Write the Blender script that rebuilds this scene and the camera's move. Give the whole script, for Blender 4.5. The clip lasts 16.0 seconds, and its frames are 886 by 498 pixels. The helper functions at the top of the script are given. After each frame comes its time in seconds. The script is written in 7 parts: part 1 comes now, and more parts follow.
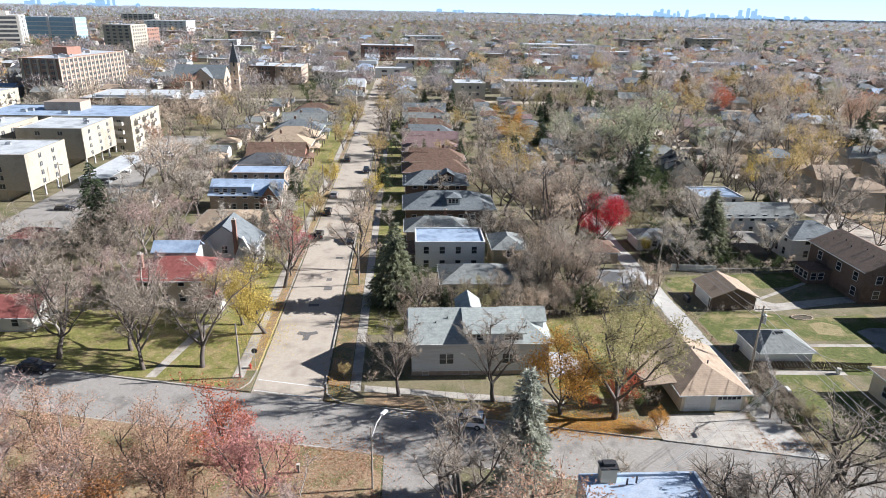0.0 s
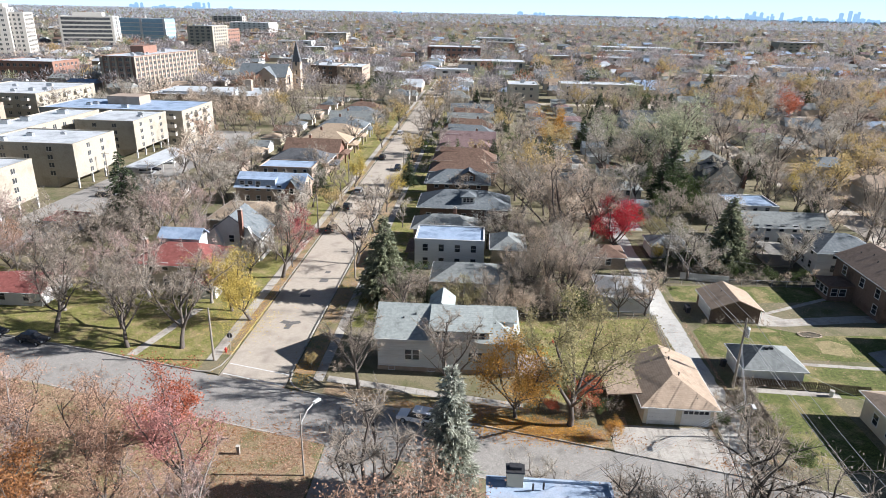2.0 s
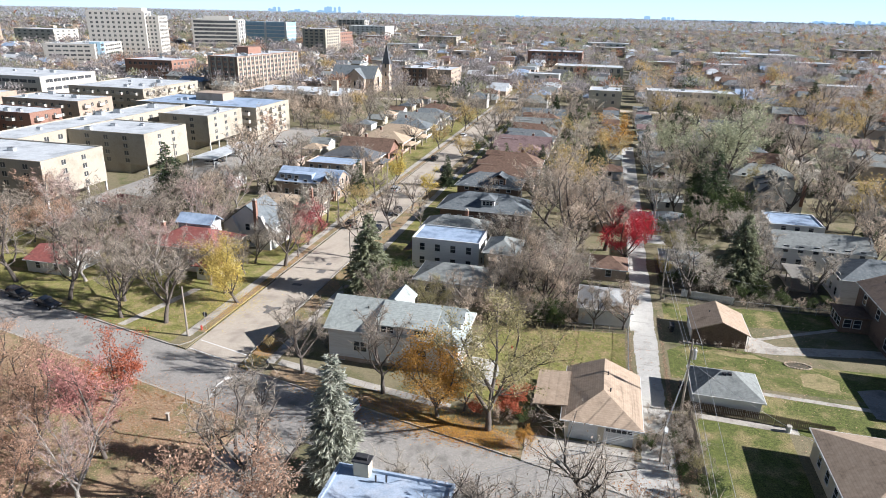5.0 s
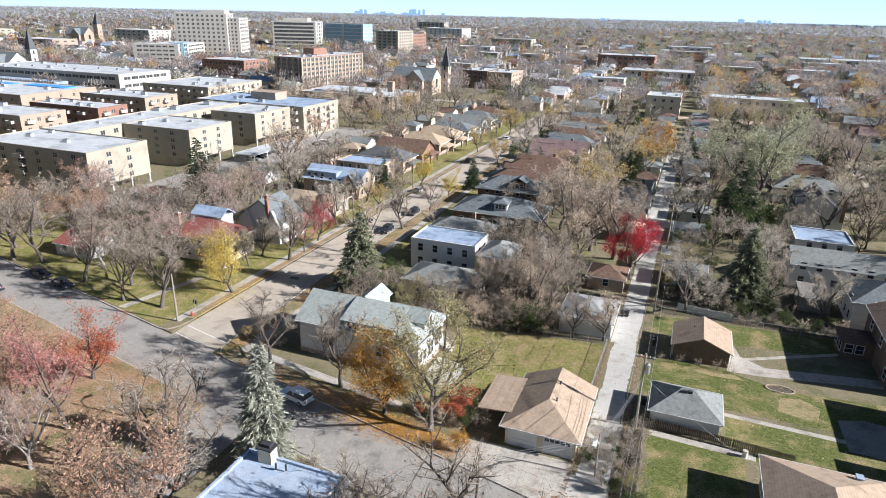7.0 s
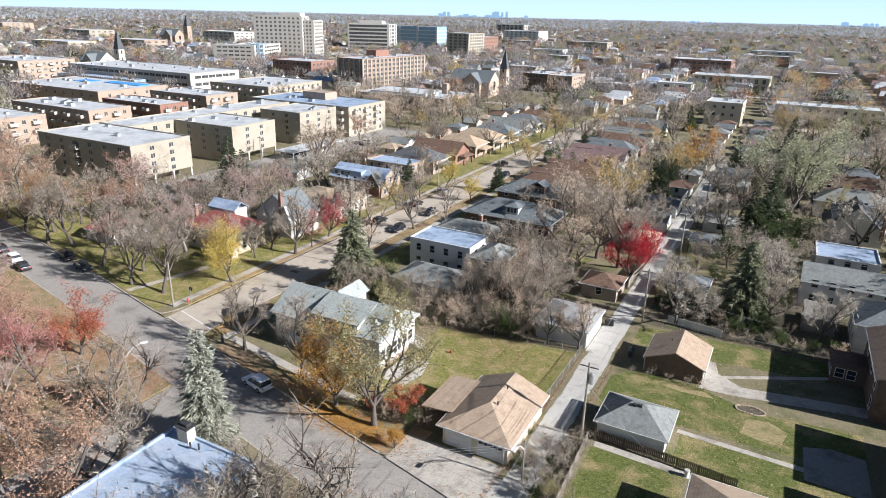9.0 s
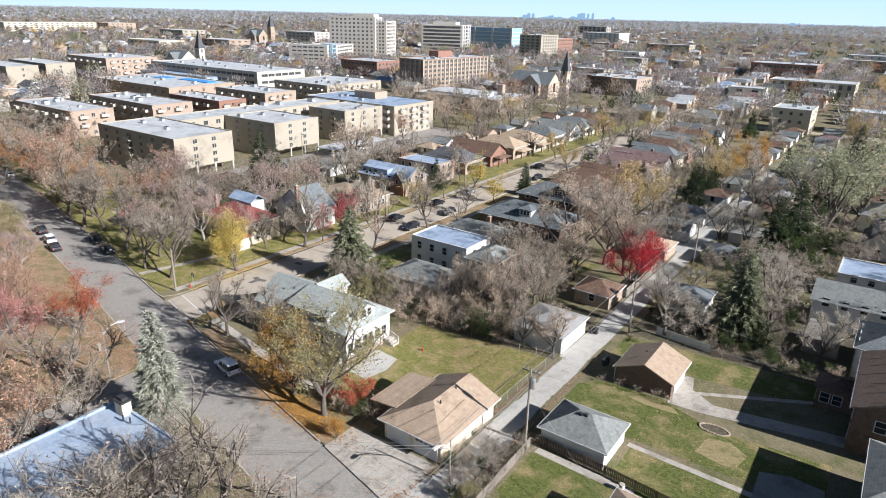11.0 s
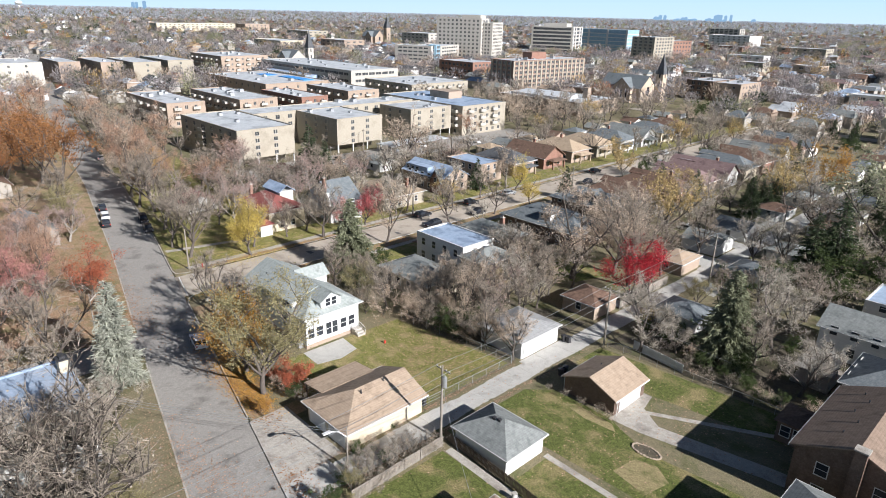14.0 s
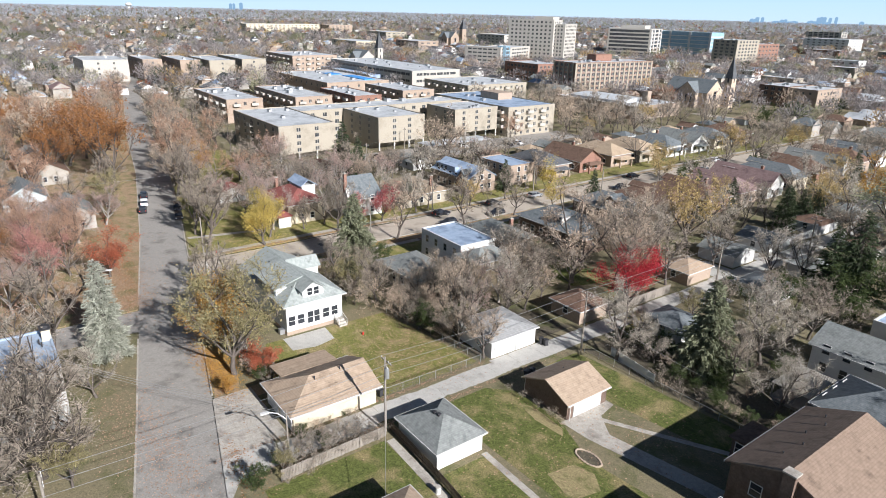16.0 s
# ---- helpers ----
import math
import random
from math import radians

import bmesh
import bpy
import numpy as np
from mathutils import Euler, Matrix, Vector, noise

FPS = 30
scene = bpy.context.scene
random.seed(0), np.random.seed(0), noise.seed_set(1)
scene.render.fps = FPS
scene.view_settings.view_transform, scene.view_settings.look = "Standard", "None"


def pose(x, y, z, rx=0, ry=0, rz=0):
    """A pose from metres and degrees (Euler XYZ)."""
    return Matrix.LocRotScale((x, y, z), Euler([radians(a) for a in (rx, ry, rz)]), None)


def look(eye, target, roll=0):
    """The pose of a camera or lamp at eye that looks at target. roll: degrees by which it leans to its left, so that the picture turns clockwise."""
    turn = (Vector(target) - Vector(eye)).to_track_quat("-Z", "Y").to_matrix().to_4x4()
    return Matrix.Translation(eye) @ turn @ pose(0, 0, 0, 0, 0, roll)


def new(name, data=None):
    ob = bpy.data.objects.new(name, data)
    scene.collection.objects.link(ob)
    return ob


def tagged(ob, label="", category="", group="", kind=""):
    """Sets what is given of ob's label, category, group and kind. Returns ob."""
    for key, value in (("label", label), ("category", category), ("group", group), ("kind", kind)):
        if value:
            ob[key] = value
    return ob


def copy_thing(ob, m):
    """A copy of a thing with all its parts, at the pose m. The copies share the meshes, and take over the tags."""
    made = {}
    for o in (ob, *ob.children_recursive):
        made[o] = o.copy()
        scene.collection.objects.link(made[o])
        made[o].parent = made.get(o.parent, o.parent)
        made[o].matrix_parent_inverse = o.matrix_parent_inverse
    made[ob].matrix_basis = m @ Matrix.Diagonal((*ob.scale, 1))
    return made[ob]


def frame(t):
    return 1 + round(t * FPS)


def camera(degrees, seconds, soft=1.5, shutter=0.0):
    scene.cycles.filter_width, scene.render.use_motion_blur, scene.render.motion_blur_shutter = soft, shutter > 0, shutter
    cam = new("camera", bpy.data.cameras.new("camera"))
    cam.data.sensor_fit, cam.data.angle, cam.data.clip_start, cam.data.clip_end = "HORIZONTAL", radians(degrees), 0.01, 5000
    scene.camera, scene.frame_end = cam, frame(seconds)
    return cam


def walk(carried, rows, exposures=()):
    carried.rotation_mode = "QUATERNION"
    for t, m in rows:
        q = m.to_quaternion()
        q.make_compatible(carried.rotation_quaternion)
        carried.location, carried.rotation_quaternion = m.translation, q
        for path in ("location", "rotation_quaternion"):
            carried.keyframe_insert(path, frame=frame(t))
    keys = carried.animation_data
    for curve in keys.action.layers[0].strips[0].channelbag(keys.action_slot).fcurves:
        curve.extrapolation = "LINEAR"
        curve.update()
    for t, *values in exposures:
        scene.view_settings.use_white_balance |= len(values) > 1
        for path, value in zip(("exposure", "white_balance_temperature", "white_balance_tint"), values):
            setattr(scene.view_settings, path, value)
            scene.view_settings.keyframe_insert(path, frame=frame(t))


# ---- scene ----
cam = camera(69.22, 16.0, soft=0.9)
# seconds, eye x y z, yaw, pitch, roll
PATH = [
    (0, 0.53, -1.33, 46.50, -3.67, -20.45, 1.18),
    (0.5, 3.95, -1.37, 46.26, -1.95, -20.46, 1.17),
    (1, 7.38, -1.38, 46.05, -0.21, -20.44, 1.19),
    (1.5, 10.82, -1.37, 45.91, 1.52, -20.41, 1.19),
    (2, 14.29, -1.29, 45.83, 3.24, -20.36, 1.19),
    (2.5, 17.80, -1.17, 45.79, 4.97, -20.33, 1.20),
    (3, 21.33, -0.99, 45.81, 6.71, -20.31, 1.22),
    (3.5, 24.89, -0.75, 45.87, 8.45, -20.30, 1.24),
    (4, 28.47, -0.49, 45.94, 10.19, -20.28, 1.24),
    (6.5, 46.32, 3.05, 46.43, 19.04, -20.18, 1.32),
    (7, 49.85, 4.24, 46.51, 20.83, -20.18, 1.34),
    (7.5, 53.39, 5.47, 46.60, 22.61, -20.18, 1.37),
    (8, 56.89, 6.78, 46.70, 24.39, -20.16, 1.39),
    (8.5, 60.36, 8.13, 46.81, 26.17, -20.17, 1.38),
    (9, 63.78, 9.54, 46.91, 27.95, -20.14, 1.35),
    (11.5, 79.58, 18.91, 47.06, 36.97, -20.22, 1.42),
    (12, 82.46, 21.11, 47.05, 38.77, -20.23, 1.41),
    (12.5, 85.28, 23.34, 47.02, 40.56, -20.21, 1.40),
    (13, 88.07, 25.64, 47.00, 42.36, -20.27, 1.37),
    (13.5, 90.80, 28.00, 47.01, 44.15, -20.26, 1.36),
    (14, 93.49, 30.42, 47.02, 45.95, -20.28, 1.35),
    (14.5, 96.11, 32.91, 47.06, 47.75, -20.26, 1.36),
    (15, 98.73, 35.45, 47.09, 49.56, -20.30, 1.37),
    (15.5, 101.33, 38.05, 47.12, 51.37, -20.32, 1.39),
    (16, 103.93, 40.66, 47.15, 53.19, -20.32, 1.42),
]


def aimed(x, y, z, yaw, pitch, roll):
    a, b = radians(yaw), radians(pitch)
    ahead = Vector((-math.sin(a) * math.cos(b), math.cos(a) * math.cos(b), math.sin(b)))
    return look((x, y, z), Vector((x, y, z)) + ahead * 10, roll)


walk(cam, [(t, aimed(*row)) for t, *row in PATH], exposures=[(0.0, 1.18, 6150, 12), (8.0, 1.01, 6200, 12), (16.0, 0.77, 6250, 12)])

# ---- daylight ----
SUN_DIR = Vector((0.845, 0.06, 0.45)).normalized()
world = bpy.data.worlds.new("sky")
scene.world = world
world.use_nodes = True
sky = world.node_tree.nodes.new("ShaderNodeTexSky")
sky.sky_type = "NISHITA"
sky.sun_disc = False
sky.sun_elevation = math.asin(SUN_DIR.z)
sky.sun_rotation = math.atan2(SUN_DIR.x, SUN_DIR.y)
sky.altitude = 200
sky.air_density, sky.dust_density, sky.ozone_density = 1.0, 0.2, 2.0
world.node_tree.links.new(sky.outputs[0], world.node_tree.nodes["Background"].inputs[0])
world.node_tree.nodes["Background"].inputs[1].default_value = 0.030
sun_data = bpy.data.lights.new("sun", "SUN")
sun_data.energy, sun_data.angle, sun_data.color = 5.0, radians(0.5), (1.0, 0.965, 0.925)
sun = new("sun", sun_data)
sun.matrix_world = look((0, 0, 300), Vector((0, 0, 300)) - SUN_DIR)


# ---- materials ----
def surface(name, low, high, size=1.0, rough=0.85, bump=0.0, spots=None, spot_size=8.0, spot_share=0.55, metal=0.0, island=0.0, spec=0.3, stretch=(1, 1, 1), grit=0.0, thin=0.0):
    """Two colours mixed by noise of that size in metres, larger blotches of a third, and fine relief."""
    m = bpy.data.materials.new(name)
    m.use_nodes = True
    n, l = m.node_tree.nodes, m.node_tree.links
    shader = n["Principled BSDF"]
    shader.inputs["Roughness"].default_value = rough
    shader.inputs["Metallic"].default_value = metal
    shader.inputs["Specular IOR Level"].default_value = spec
    geo = n.new("ShaderNodeNewGeometry")
    mapping = n.new("ShaderNodeMapping")
    mapping.inputs["Scale"].default_value = stretch
    l.new(geo.outputs["Position"], mapping.inputs[0])

    def grain(scale, detail):
        t = n.new("ShaderNodeTexNoise")
        t.inputs["Scale"].default_value, t.inputs["Detail"].default_value = scale, detail
        t.inputs["Roughness"].default_value = 0.65
        l.new(mapping.outputs[0], t.inputs["Vector"])
        return t.outputs["Fac"]

    def ramp(fac, a, b):
        r = n.new("ShaderNodeMapRange")
        r.inputs[1].default_value, r.inputs[2].default_value = a, b
        l.new(fac, r.inputs[0])
        return r.outputs[0]

    def mix(fac, a, b):
        x = n.new("ShaderNodeMix")
        x.data_type = "RGBA"
        for sock, val in ((x.inputs[0], fac), (x.inputs[6], a), (x.inputs[7], b)):
            if isinstance(val, tuple):
                sock.default_value = (*val, 1)
            elif isinstance(val, float):
                sock.default_value = val
            else:
                l.new(val, sock)
        return x.outputs[2]

    fine = grain(1.0 / size, 6)
    colour = mix(ramp(fine, 0.3, 0.7), low, high)
    if spots:
        big = grain(1.0 / spot_size, 5)
        colour = mix(ramp(big, spot_share - 0.06, spot_share + 0.1), colour, mix(ramp(fine, 0.25, 0.75), tuple(c * 0.75 for c in spots), spots))
    if island:
        hsv = n.new("ShaderNodeHueSaturation")
        value = n.new("ShaderNodeMapRange")
        value.inputs[3].default_value, value.inputs[4].default_value = 1 - island, 1 + island
        l.new(geo.outputs["Random Per Island"], value.inputs[0])
        l.new(value.outputs[0], hsv.inputs["Value"])
        l.new(colour, hsv.inputs["Color"])
        colour = hsv.outputs[0]
    if grit:
        speck = n.new("ShaderNodeHueSaturation")
        l.new(colour, speck.inputs["Color"])
        tone = n.new("ShaderNodeMapRange")
        tone.inputs[1].default_value, tone.inputs[2].default_value = 0.32, 0.68
        tone.inputs[3].default_value, tone.inputs[4].default_value = 1 - grit, 1 + grit
        l.new(grain(1 / 0.16, 3), tone.inputs[0])
        l.new(tone.outputs[0], speck.inputs["Value"])
        colour = speck.outputs[0]
    l.new(colour, shader.inputs["Base Color"])
    if thin:
        # thin leaves and twigs let part of the light through
        through_light = n.new("ShaderNodeBsdfTranslucent")
        l.new(colour, through_light.inputs["Color"])
        blend = n.new("ShaderNodeMixShader")
        blend.inputs[0].default_value = thin
        l.new(shader.outputs[0], blend.inputs[1])
        l.new(through_light.outputs[0], blend.inputs[2])
        l.new(blend.outputs[0], n["Material Output"].inputs["Surface"])
    if bump:
        b = n.new("ShaderNodeBump")
        b.inputs["Strength"].default_value, b.inputs["Distance"].default_value = 0.6, bump
        l.new(fine, b.inputs["Height"])
        l.new(b.outputs[0], shader.inputs["Normal"])
    return m


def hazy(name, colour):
    """The even blue of far towers: the lit air before them put in as a flat glow."""
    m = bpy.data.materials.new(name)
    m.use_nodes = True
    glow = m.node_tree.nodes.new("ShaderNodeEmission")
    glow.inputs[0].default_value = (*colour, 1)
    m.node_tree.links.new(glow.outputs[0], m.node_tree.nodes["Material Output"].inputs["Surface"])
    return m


def shingles(name, low, high, course=0.22):
    """Roof covering: courses of tabs with uneven tone and weather stains."""
    m = surface(name, low, high, 0.5, 0.92, 0.01, tuple(c * 0.86 for c in low), 1.8, 0.6)
    n, l = m.node_tree.nodes, m.node_tree.links
    shader = n["Principled BSDF"]
    old = shader.inputs["Base Color"].links[0].from_socket
    geo = n.new("ShaderNodeNewGeometry")
    sep = n.new("ShaderNodeSeparateXYZ")
    l.new(geo.outputs["Position"], sep.inputs[0])
    wave = n.new("ShaderNodeMath")
    wave.operation = "MULTIPLY"
    wave.inputs[1].default_value = 1 / (course * 0.5)
    l.new(sep.outputs["Z"], wave.inputs[0])
    frac = n.new("ShaderNodeMath")
    frac.operation = "FRACT"
    l.new(wave.outputs[0], frac.inputs[0])
    r = n.new("ShaderNodeMapRange")
    r.inputs[1].default_value, r.inputs[2].default_value = 0.0, 0.35
    r.inputs[3].default_value, r.inputs[4].default_value = 0.84, 1.0
    l.new(frac.outputs[0], r.inputs[0])
    brick = n.new("ShaderNodeTexVoronoi")
    brick.inputs["Scale"].default_value = 3.0
    l.new(geo.outputs["Position"], brick.inputs["Vector"])
    bw = n.new("ShaderNodeSeparateColor")
    l.new(brick.outputs["Color"], bw.inputs[0])
    tone = n.new("ShaderNodeMapRange")
    tone.inputs[3].default_value, tone.inputs[4].default_value = 0.93, 1.07
    l.new(bw.outputs[0], tone.inputs[0])
    both = n.new("ShaderNodeMath")
    both.operation = "MULTIPLY"
    l.new(r.outputs[0], both.inputs[0])
    l.new(tone.outputs[0], both.inputs[1])
    hsv = n.new("ShaderNodeHueSaturation")
    l.new(old, hsv.inputs["Color"])
    l.new(both.outputs[0], hsv.inputs["Value"])
    l.new(hsv.outputs[0], shader.inputs["Base Color"])
    return m


M = {}
M["earth"] = surface("earth", (0.115, 0.10, 0.068), (0.215, 0.185, 0.13), 3.0, 0.95, 0.03, (0.135, 0.15, 0.065), 30, 0.5, grit=0.4)
M["lawn"] = surface("lawn", (0.105, 0.115, 0.028), (0.25, 0.235, 0.075), 0.6, 0.95, 0.04, (0.33, 0.265, 0.13), 2.5, 0.53, grit=0.55)
M["green_lawn"] = surface("green_lawn", (0.052, 0.068, 0.016), (0.15, 0.168, 0.046), 0.5, 0.95, 0.04, (0.28, 0.23, 0.11), 4.2, 0.54, grit=0.6)
M["dry_lawn"] = surface("dry_lawn", (0.22, 0.18, 0.09), (0.33, 0.275, 0.145), 0.5, 0.95, 0.03, (0.15, 0.15, 0.055), 1.8, 0.55, grit=0.4)
M["litter"] = surface("litter", (0.22, 0.155, 0.095), (0.40, 0.29, 0.185), 0.35, 0.95, 0.03, (0.20, 0.185, 0.085), 3.5, 0.53, grit=0.38)
M["worn_lawn"] = surface("worn_lawn", (0.15, 0.132, 0.082), (0.235, 0.20, 0.122), 0.5, 0.95, 0.02, (0.125, 0.132, 0.055), 6, 0.55, grit=0.38)
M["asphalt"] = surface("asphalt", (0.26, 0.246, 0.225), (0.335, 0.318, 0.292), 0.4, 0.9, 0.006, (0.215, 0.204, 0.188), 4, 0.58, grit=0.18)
M["old_street"] = surface("old_street", (0.385, 0.335, 0.275), (0.47, 0.415, 0.345), 0.5, 0.9, 0.004, (0.34, 0.295, 0.245), 4, 0.58, grit=0.1)
M["patch"] = surface("patch", (0.12, 0.115, 0.11), (0.17, 0.162, 0.155), 0.4, 0.9, 0.004, grit=0.2)
M["concrete"] = surface("concrete", (0.36, 0.335, 0.295), (0.475, 0.445, 0.395), 0.6, 0.9, 0.006, (0.30, 0.27, 0.235), 3, 0.55, grit=0.2)
M["alley"] = surface("alley", (0.40, 0.39, 0.362), (0.49, 0.478, 0.445), 0.9, 0.9, 0.008, (0.34, 0.325, 0.295), 2.6, 0.6, grit=0.16)
M["paint_line"] = surface("paint_line", (0.5, 0.5, 0.48), (0.75, 0.75, 0.72), 0.3, 0.8)
M["yellow_kerb"] = surface("yellow_kerb", (0.50, 0.40, 0.17), (0.6, 0.5, 0.25), 0.4, 0.8)
M["white"] = surface("white", (0.56, 0.56, 0.545), (0.64, 0.64, 0.625), 1.2, 0.7, 0, (0.51, 0.50, 0.48), 3, 0.64)
M["siding"] = surface("siding", (0.585, 0.585, 0.576), (0.688, 0.688, 0.679), 0.35, 0.7, 0.004, (0.533, 0.516, 0.499), 3, 0.62, stretch=(0.2, 0.2, 3), grit=0.06)
M["blue_siding"] = surface("blue_siding", (0.45, 0.515, 0.535), (0.54, 0.60, 0.615), 0.35, 0.7, 0.004, (0.42, 0.455, 0.475), 3, 0.6, stretch=(0.2, 0.2, 3), grit=0.08)
M["yellow_brick"] = surface("yellow_brick", (0.40, 0.32, 0.19), (0.50, 0.41, 0.26), 0.4, 0.9, 0.004, (0.35, 0.28, 0.17), 3, 0.6, grit=0.08)
M["worn_roof"] = shingles("worn_roof", (0.26, 0.265, 0.265), (0.36, 0.365, 0.36))
M["umber_roof"] = shingles("umber_roof", (0.215, 0.157, 0.117), (0.285, 0.212, 0.163))
M["drab_siding"] = surface("drab_siding", (0.30, 0.285, 0.26), (0.43, 0.41, 0.38), 6.0, 0.8, 0, (0.40, 0.36, 0.30), 20, 0.5)
M["white_siding"] = surface("white_siding", (0.50, 0.525, 0.535), (0.60, 0.615, 0.62), 0.35, 0.7, 0.004, (0.55, 0.535, 0.52), 2.2, 0.56, stretch=(0.2, 0.2, 3), grit=0.08)
M["cream"] = surface("cream", (0.52, 0.46, 0.35), (0.59, 0.53, 0.41), 1.0, 0.85, 0.003, (0.515, 0.451, 0.34), 5, 0.6)
M["beige_brick"] = surface("beige_brick", (0.33, 0.295, 0.236), (0.39, 0.354, 0.29), 0.4, 0.9, 0.004, (0.325, 0.287, 0.227), 6, 0.58, grit=0.06)
M["tan_brick"] = surface("tan_brick", (0.315, 0.246, 0.19), (0.405, 0.322, 0.258), 0.4, 0.9, 0.004, (0.30, 0.23, 0.175), 4, 0.6)
M["red_brick"] = surface("red_brick", (0.21, 0.115, 0.085), (0.32, 0.185, 0.14), 0.3, 0.9, 0.004, (0.17, 0.095, 0.07), 3, 0.6)
M["brown_brick"] = surface("brown_brick", (0.12, 0.085, 0.068), (0.19, 0.135, 0.105), 0.3, 0.9, 0.004, (0.10, 0.072, 0.058), 3, 0.6, grit=0.15)
M["russet_brick"] = surface("russet_brick", (0.215, 0.135, 0.10), (0.30, 0.195, 0.15), 0.4, 0.9, 0.004, (0.19, 0.12, 0.09), 4, 0.6)
M["stone"] = surface("stone", (0.43, 0.345, 0.26), (0.56, 0.455, 0.355), 0.5, 0.9, 0.01, (0.36, 0.28, 0.21), 3, 0.6)
M["pale_stone"] = surface("pale_stone", (0.39, 0.365, 0.325), (0.48, 0.455, 0.41), 0.8, 0.9, 0.005)
M["dark_wood"] = surface("dark_wood", (0.08, 0.06, 0.045), (0.15, 0.115, 0.085), 0.3, 0.9, 0.004, stretch=(3, 3, 0.3))
M["grey_wood"] = surface("grey_wood", (0.20, 0.175, 0.15), (0.32, 0.29, 0.25), 0.3, 0.9, 0.004, stretch=(3, 3, 0.3))
M["grey_roof"] = shingles("grey_roof", (0.17, 0.185, 0.18), (0.27, 0.285, 0.275))
M["green_grey_roof"] = shingles("green_grey_roof", (0.27, 0.30, 0.285), (0.38, 0.41, 0.395))
M["dark_roof"] = shingles("dark_roof", (0.075, 0.08, 0.085), (0.13, 0.135, 0.145))
M["slate_roof"] = shingles("slate_roof", (0.11, 0.13, 0.14), (0.20, 0.22, 0.23))
M["tan_roof"] = shingles("tan_roof", (0.345, 0.262, 0.19), (0.43, 0.335, 0.25))
M["sand_roof"] = shingles("sand_roof", (0.345, 0.265, 0.185), (0.43, 0.34, 0.245))
M["brown_roof"] = shingles("brown_roof", (0.12, 0.075, 0.055), (0.20, 0.13, 0.095))
M["mauve_roof"] = shingles("mauve_roof", (0.17, 0.115, 0.115), (0.27, 0.19, 0.18))
M["red_roof"] = shingles("red_roof", (0.19, 0.062, 0.055), (0.29, 0.105, 0.09))
M["membrane"] = surface("membrane", (0.43, 0.455, 0.475), (0.55, 0.575, 0.59), 1.8, 0.8, 0, (0.37, 0.395, 0.415), 6, 0.55, grit=0.08)
M["blue_membrane"] = surface("blue_membrane", (0.27, 0.35, 0.47), (0.38, 0.47, 0.59), 1.2, 0.6, 0, (0.22, 0.29, 0.40), 4, 0.54, grit=0.08)
M["blue_roof"] = surface("blue_roof", (0.27, 0.35, 0.46), (0.38, 0.46, 0.57), 0.9, 0.7, 0, (0.43, 0.49, 0.58), 2.5, 0.56, grit=0.12)
M["tarp"] = surface("tarp", (0.05, 0.25, 0.65), (0.10, 0.38, 0.80), 0.6, 0.5, 0.02)
M["metal"] = surface("metal", (0.42, 0.43, 0.44), (0.55, 0.56, 0.57), 0.4, 0.45, 0, metal=0.7)
M["dull_wire"] = surface("dull_wire", (0.10, 0.10, 0.095), (0.16, 0.16, 0.15), 0.4, 0.7)
M["dark_metal"] = surface("dark_metal", (0.03, 0.03, 0.032), (0.06, 0.06, 0.065), 0.4, 0.5)
M["hydrant_red"] = surface("hydrant_red", (0.45, 0.04, 0.03), (0.6, 0.08, 0.05), 0.2, 0.5)
M["dim_glass"] = surface("dim_glass", (0.035, 0.038, 0.042), (0.10, 0.105, 0.11), 2.4, 0.2, spec=0.5)
M["glass"] = surface("glass", (0.02, 0.024, 0.03), (0.045, 0.05, 0.06), 2.0, 0.12, spec=0.6)
M["blue_glass"] = surface("blue_glass", (0.22, 0.36, 0.46), (0.32, 0.47, 0.57), 3.0, 0.2, spec=0.6)
M["rubber"] = surface("rubber", (0.015, 0.015, 0.016), (0.03, 0.03, 0.032), 0.3, 0.9)
M["car_white"] = surface("car_white", (0.80, 0.82, 0.84), (0.86, 0.88, 0.90), 2, 0.25, spec=0.6)
M["car_black"] = surface("car_black", (0.015, 0.016, 0.02), (0.03, 0.032, 0.038), 2, 0.2, spec=0.6)
M["car_silver"] = surface("car_silver", (0.32, 0.34, 0.36), (0.40, 0.42, 0.44), 2, 0.3, metal=0.4, spec=0.6)
M["soil"] = surface("soil", (0.07, 0.06, 0.045), (0.14, 0.12, 0.085), 0.5, 0.95, 0.03, (0.11, 0.115, 0.05), 4, 0.55, grit=0.4)
M["bark"] = surface("bark", (0.075, 0.063, 0.054), (0.155, 0.132, 0.115), 0.3, 0.95, 0.02, stretch=(3, 3, 0.6))
M["dark_bark"] = surface("dark_bark", (0.045, 0.038, 0.033), (0.10, 0.085, 0.073), 0.3, 0.95, 0.02, stretch=(3, 3, 0.6))
M["pale_bark"] = surface("pale_bark", (0.22, 0.20, 0.18), (0.36, 0.33, 0.30), 0.3, 0.95, 0.02, stretch=(3, 3, 0.6))
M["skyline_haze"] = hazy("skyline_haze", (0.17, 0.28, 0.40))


def leaves(name, a, b, island=0.35, size=1.2, thin=0.4):
    m = surface(name, a, b, size, 0.8, island=island, spec=0.1, thin=thin)
    return m


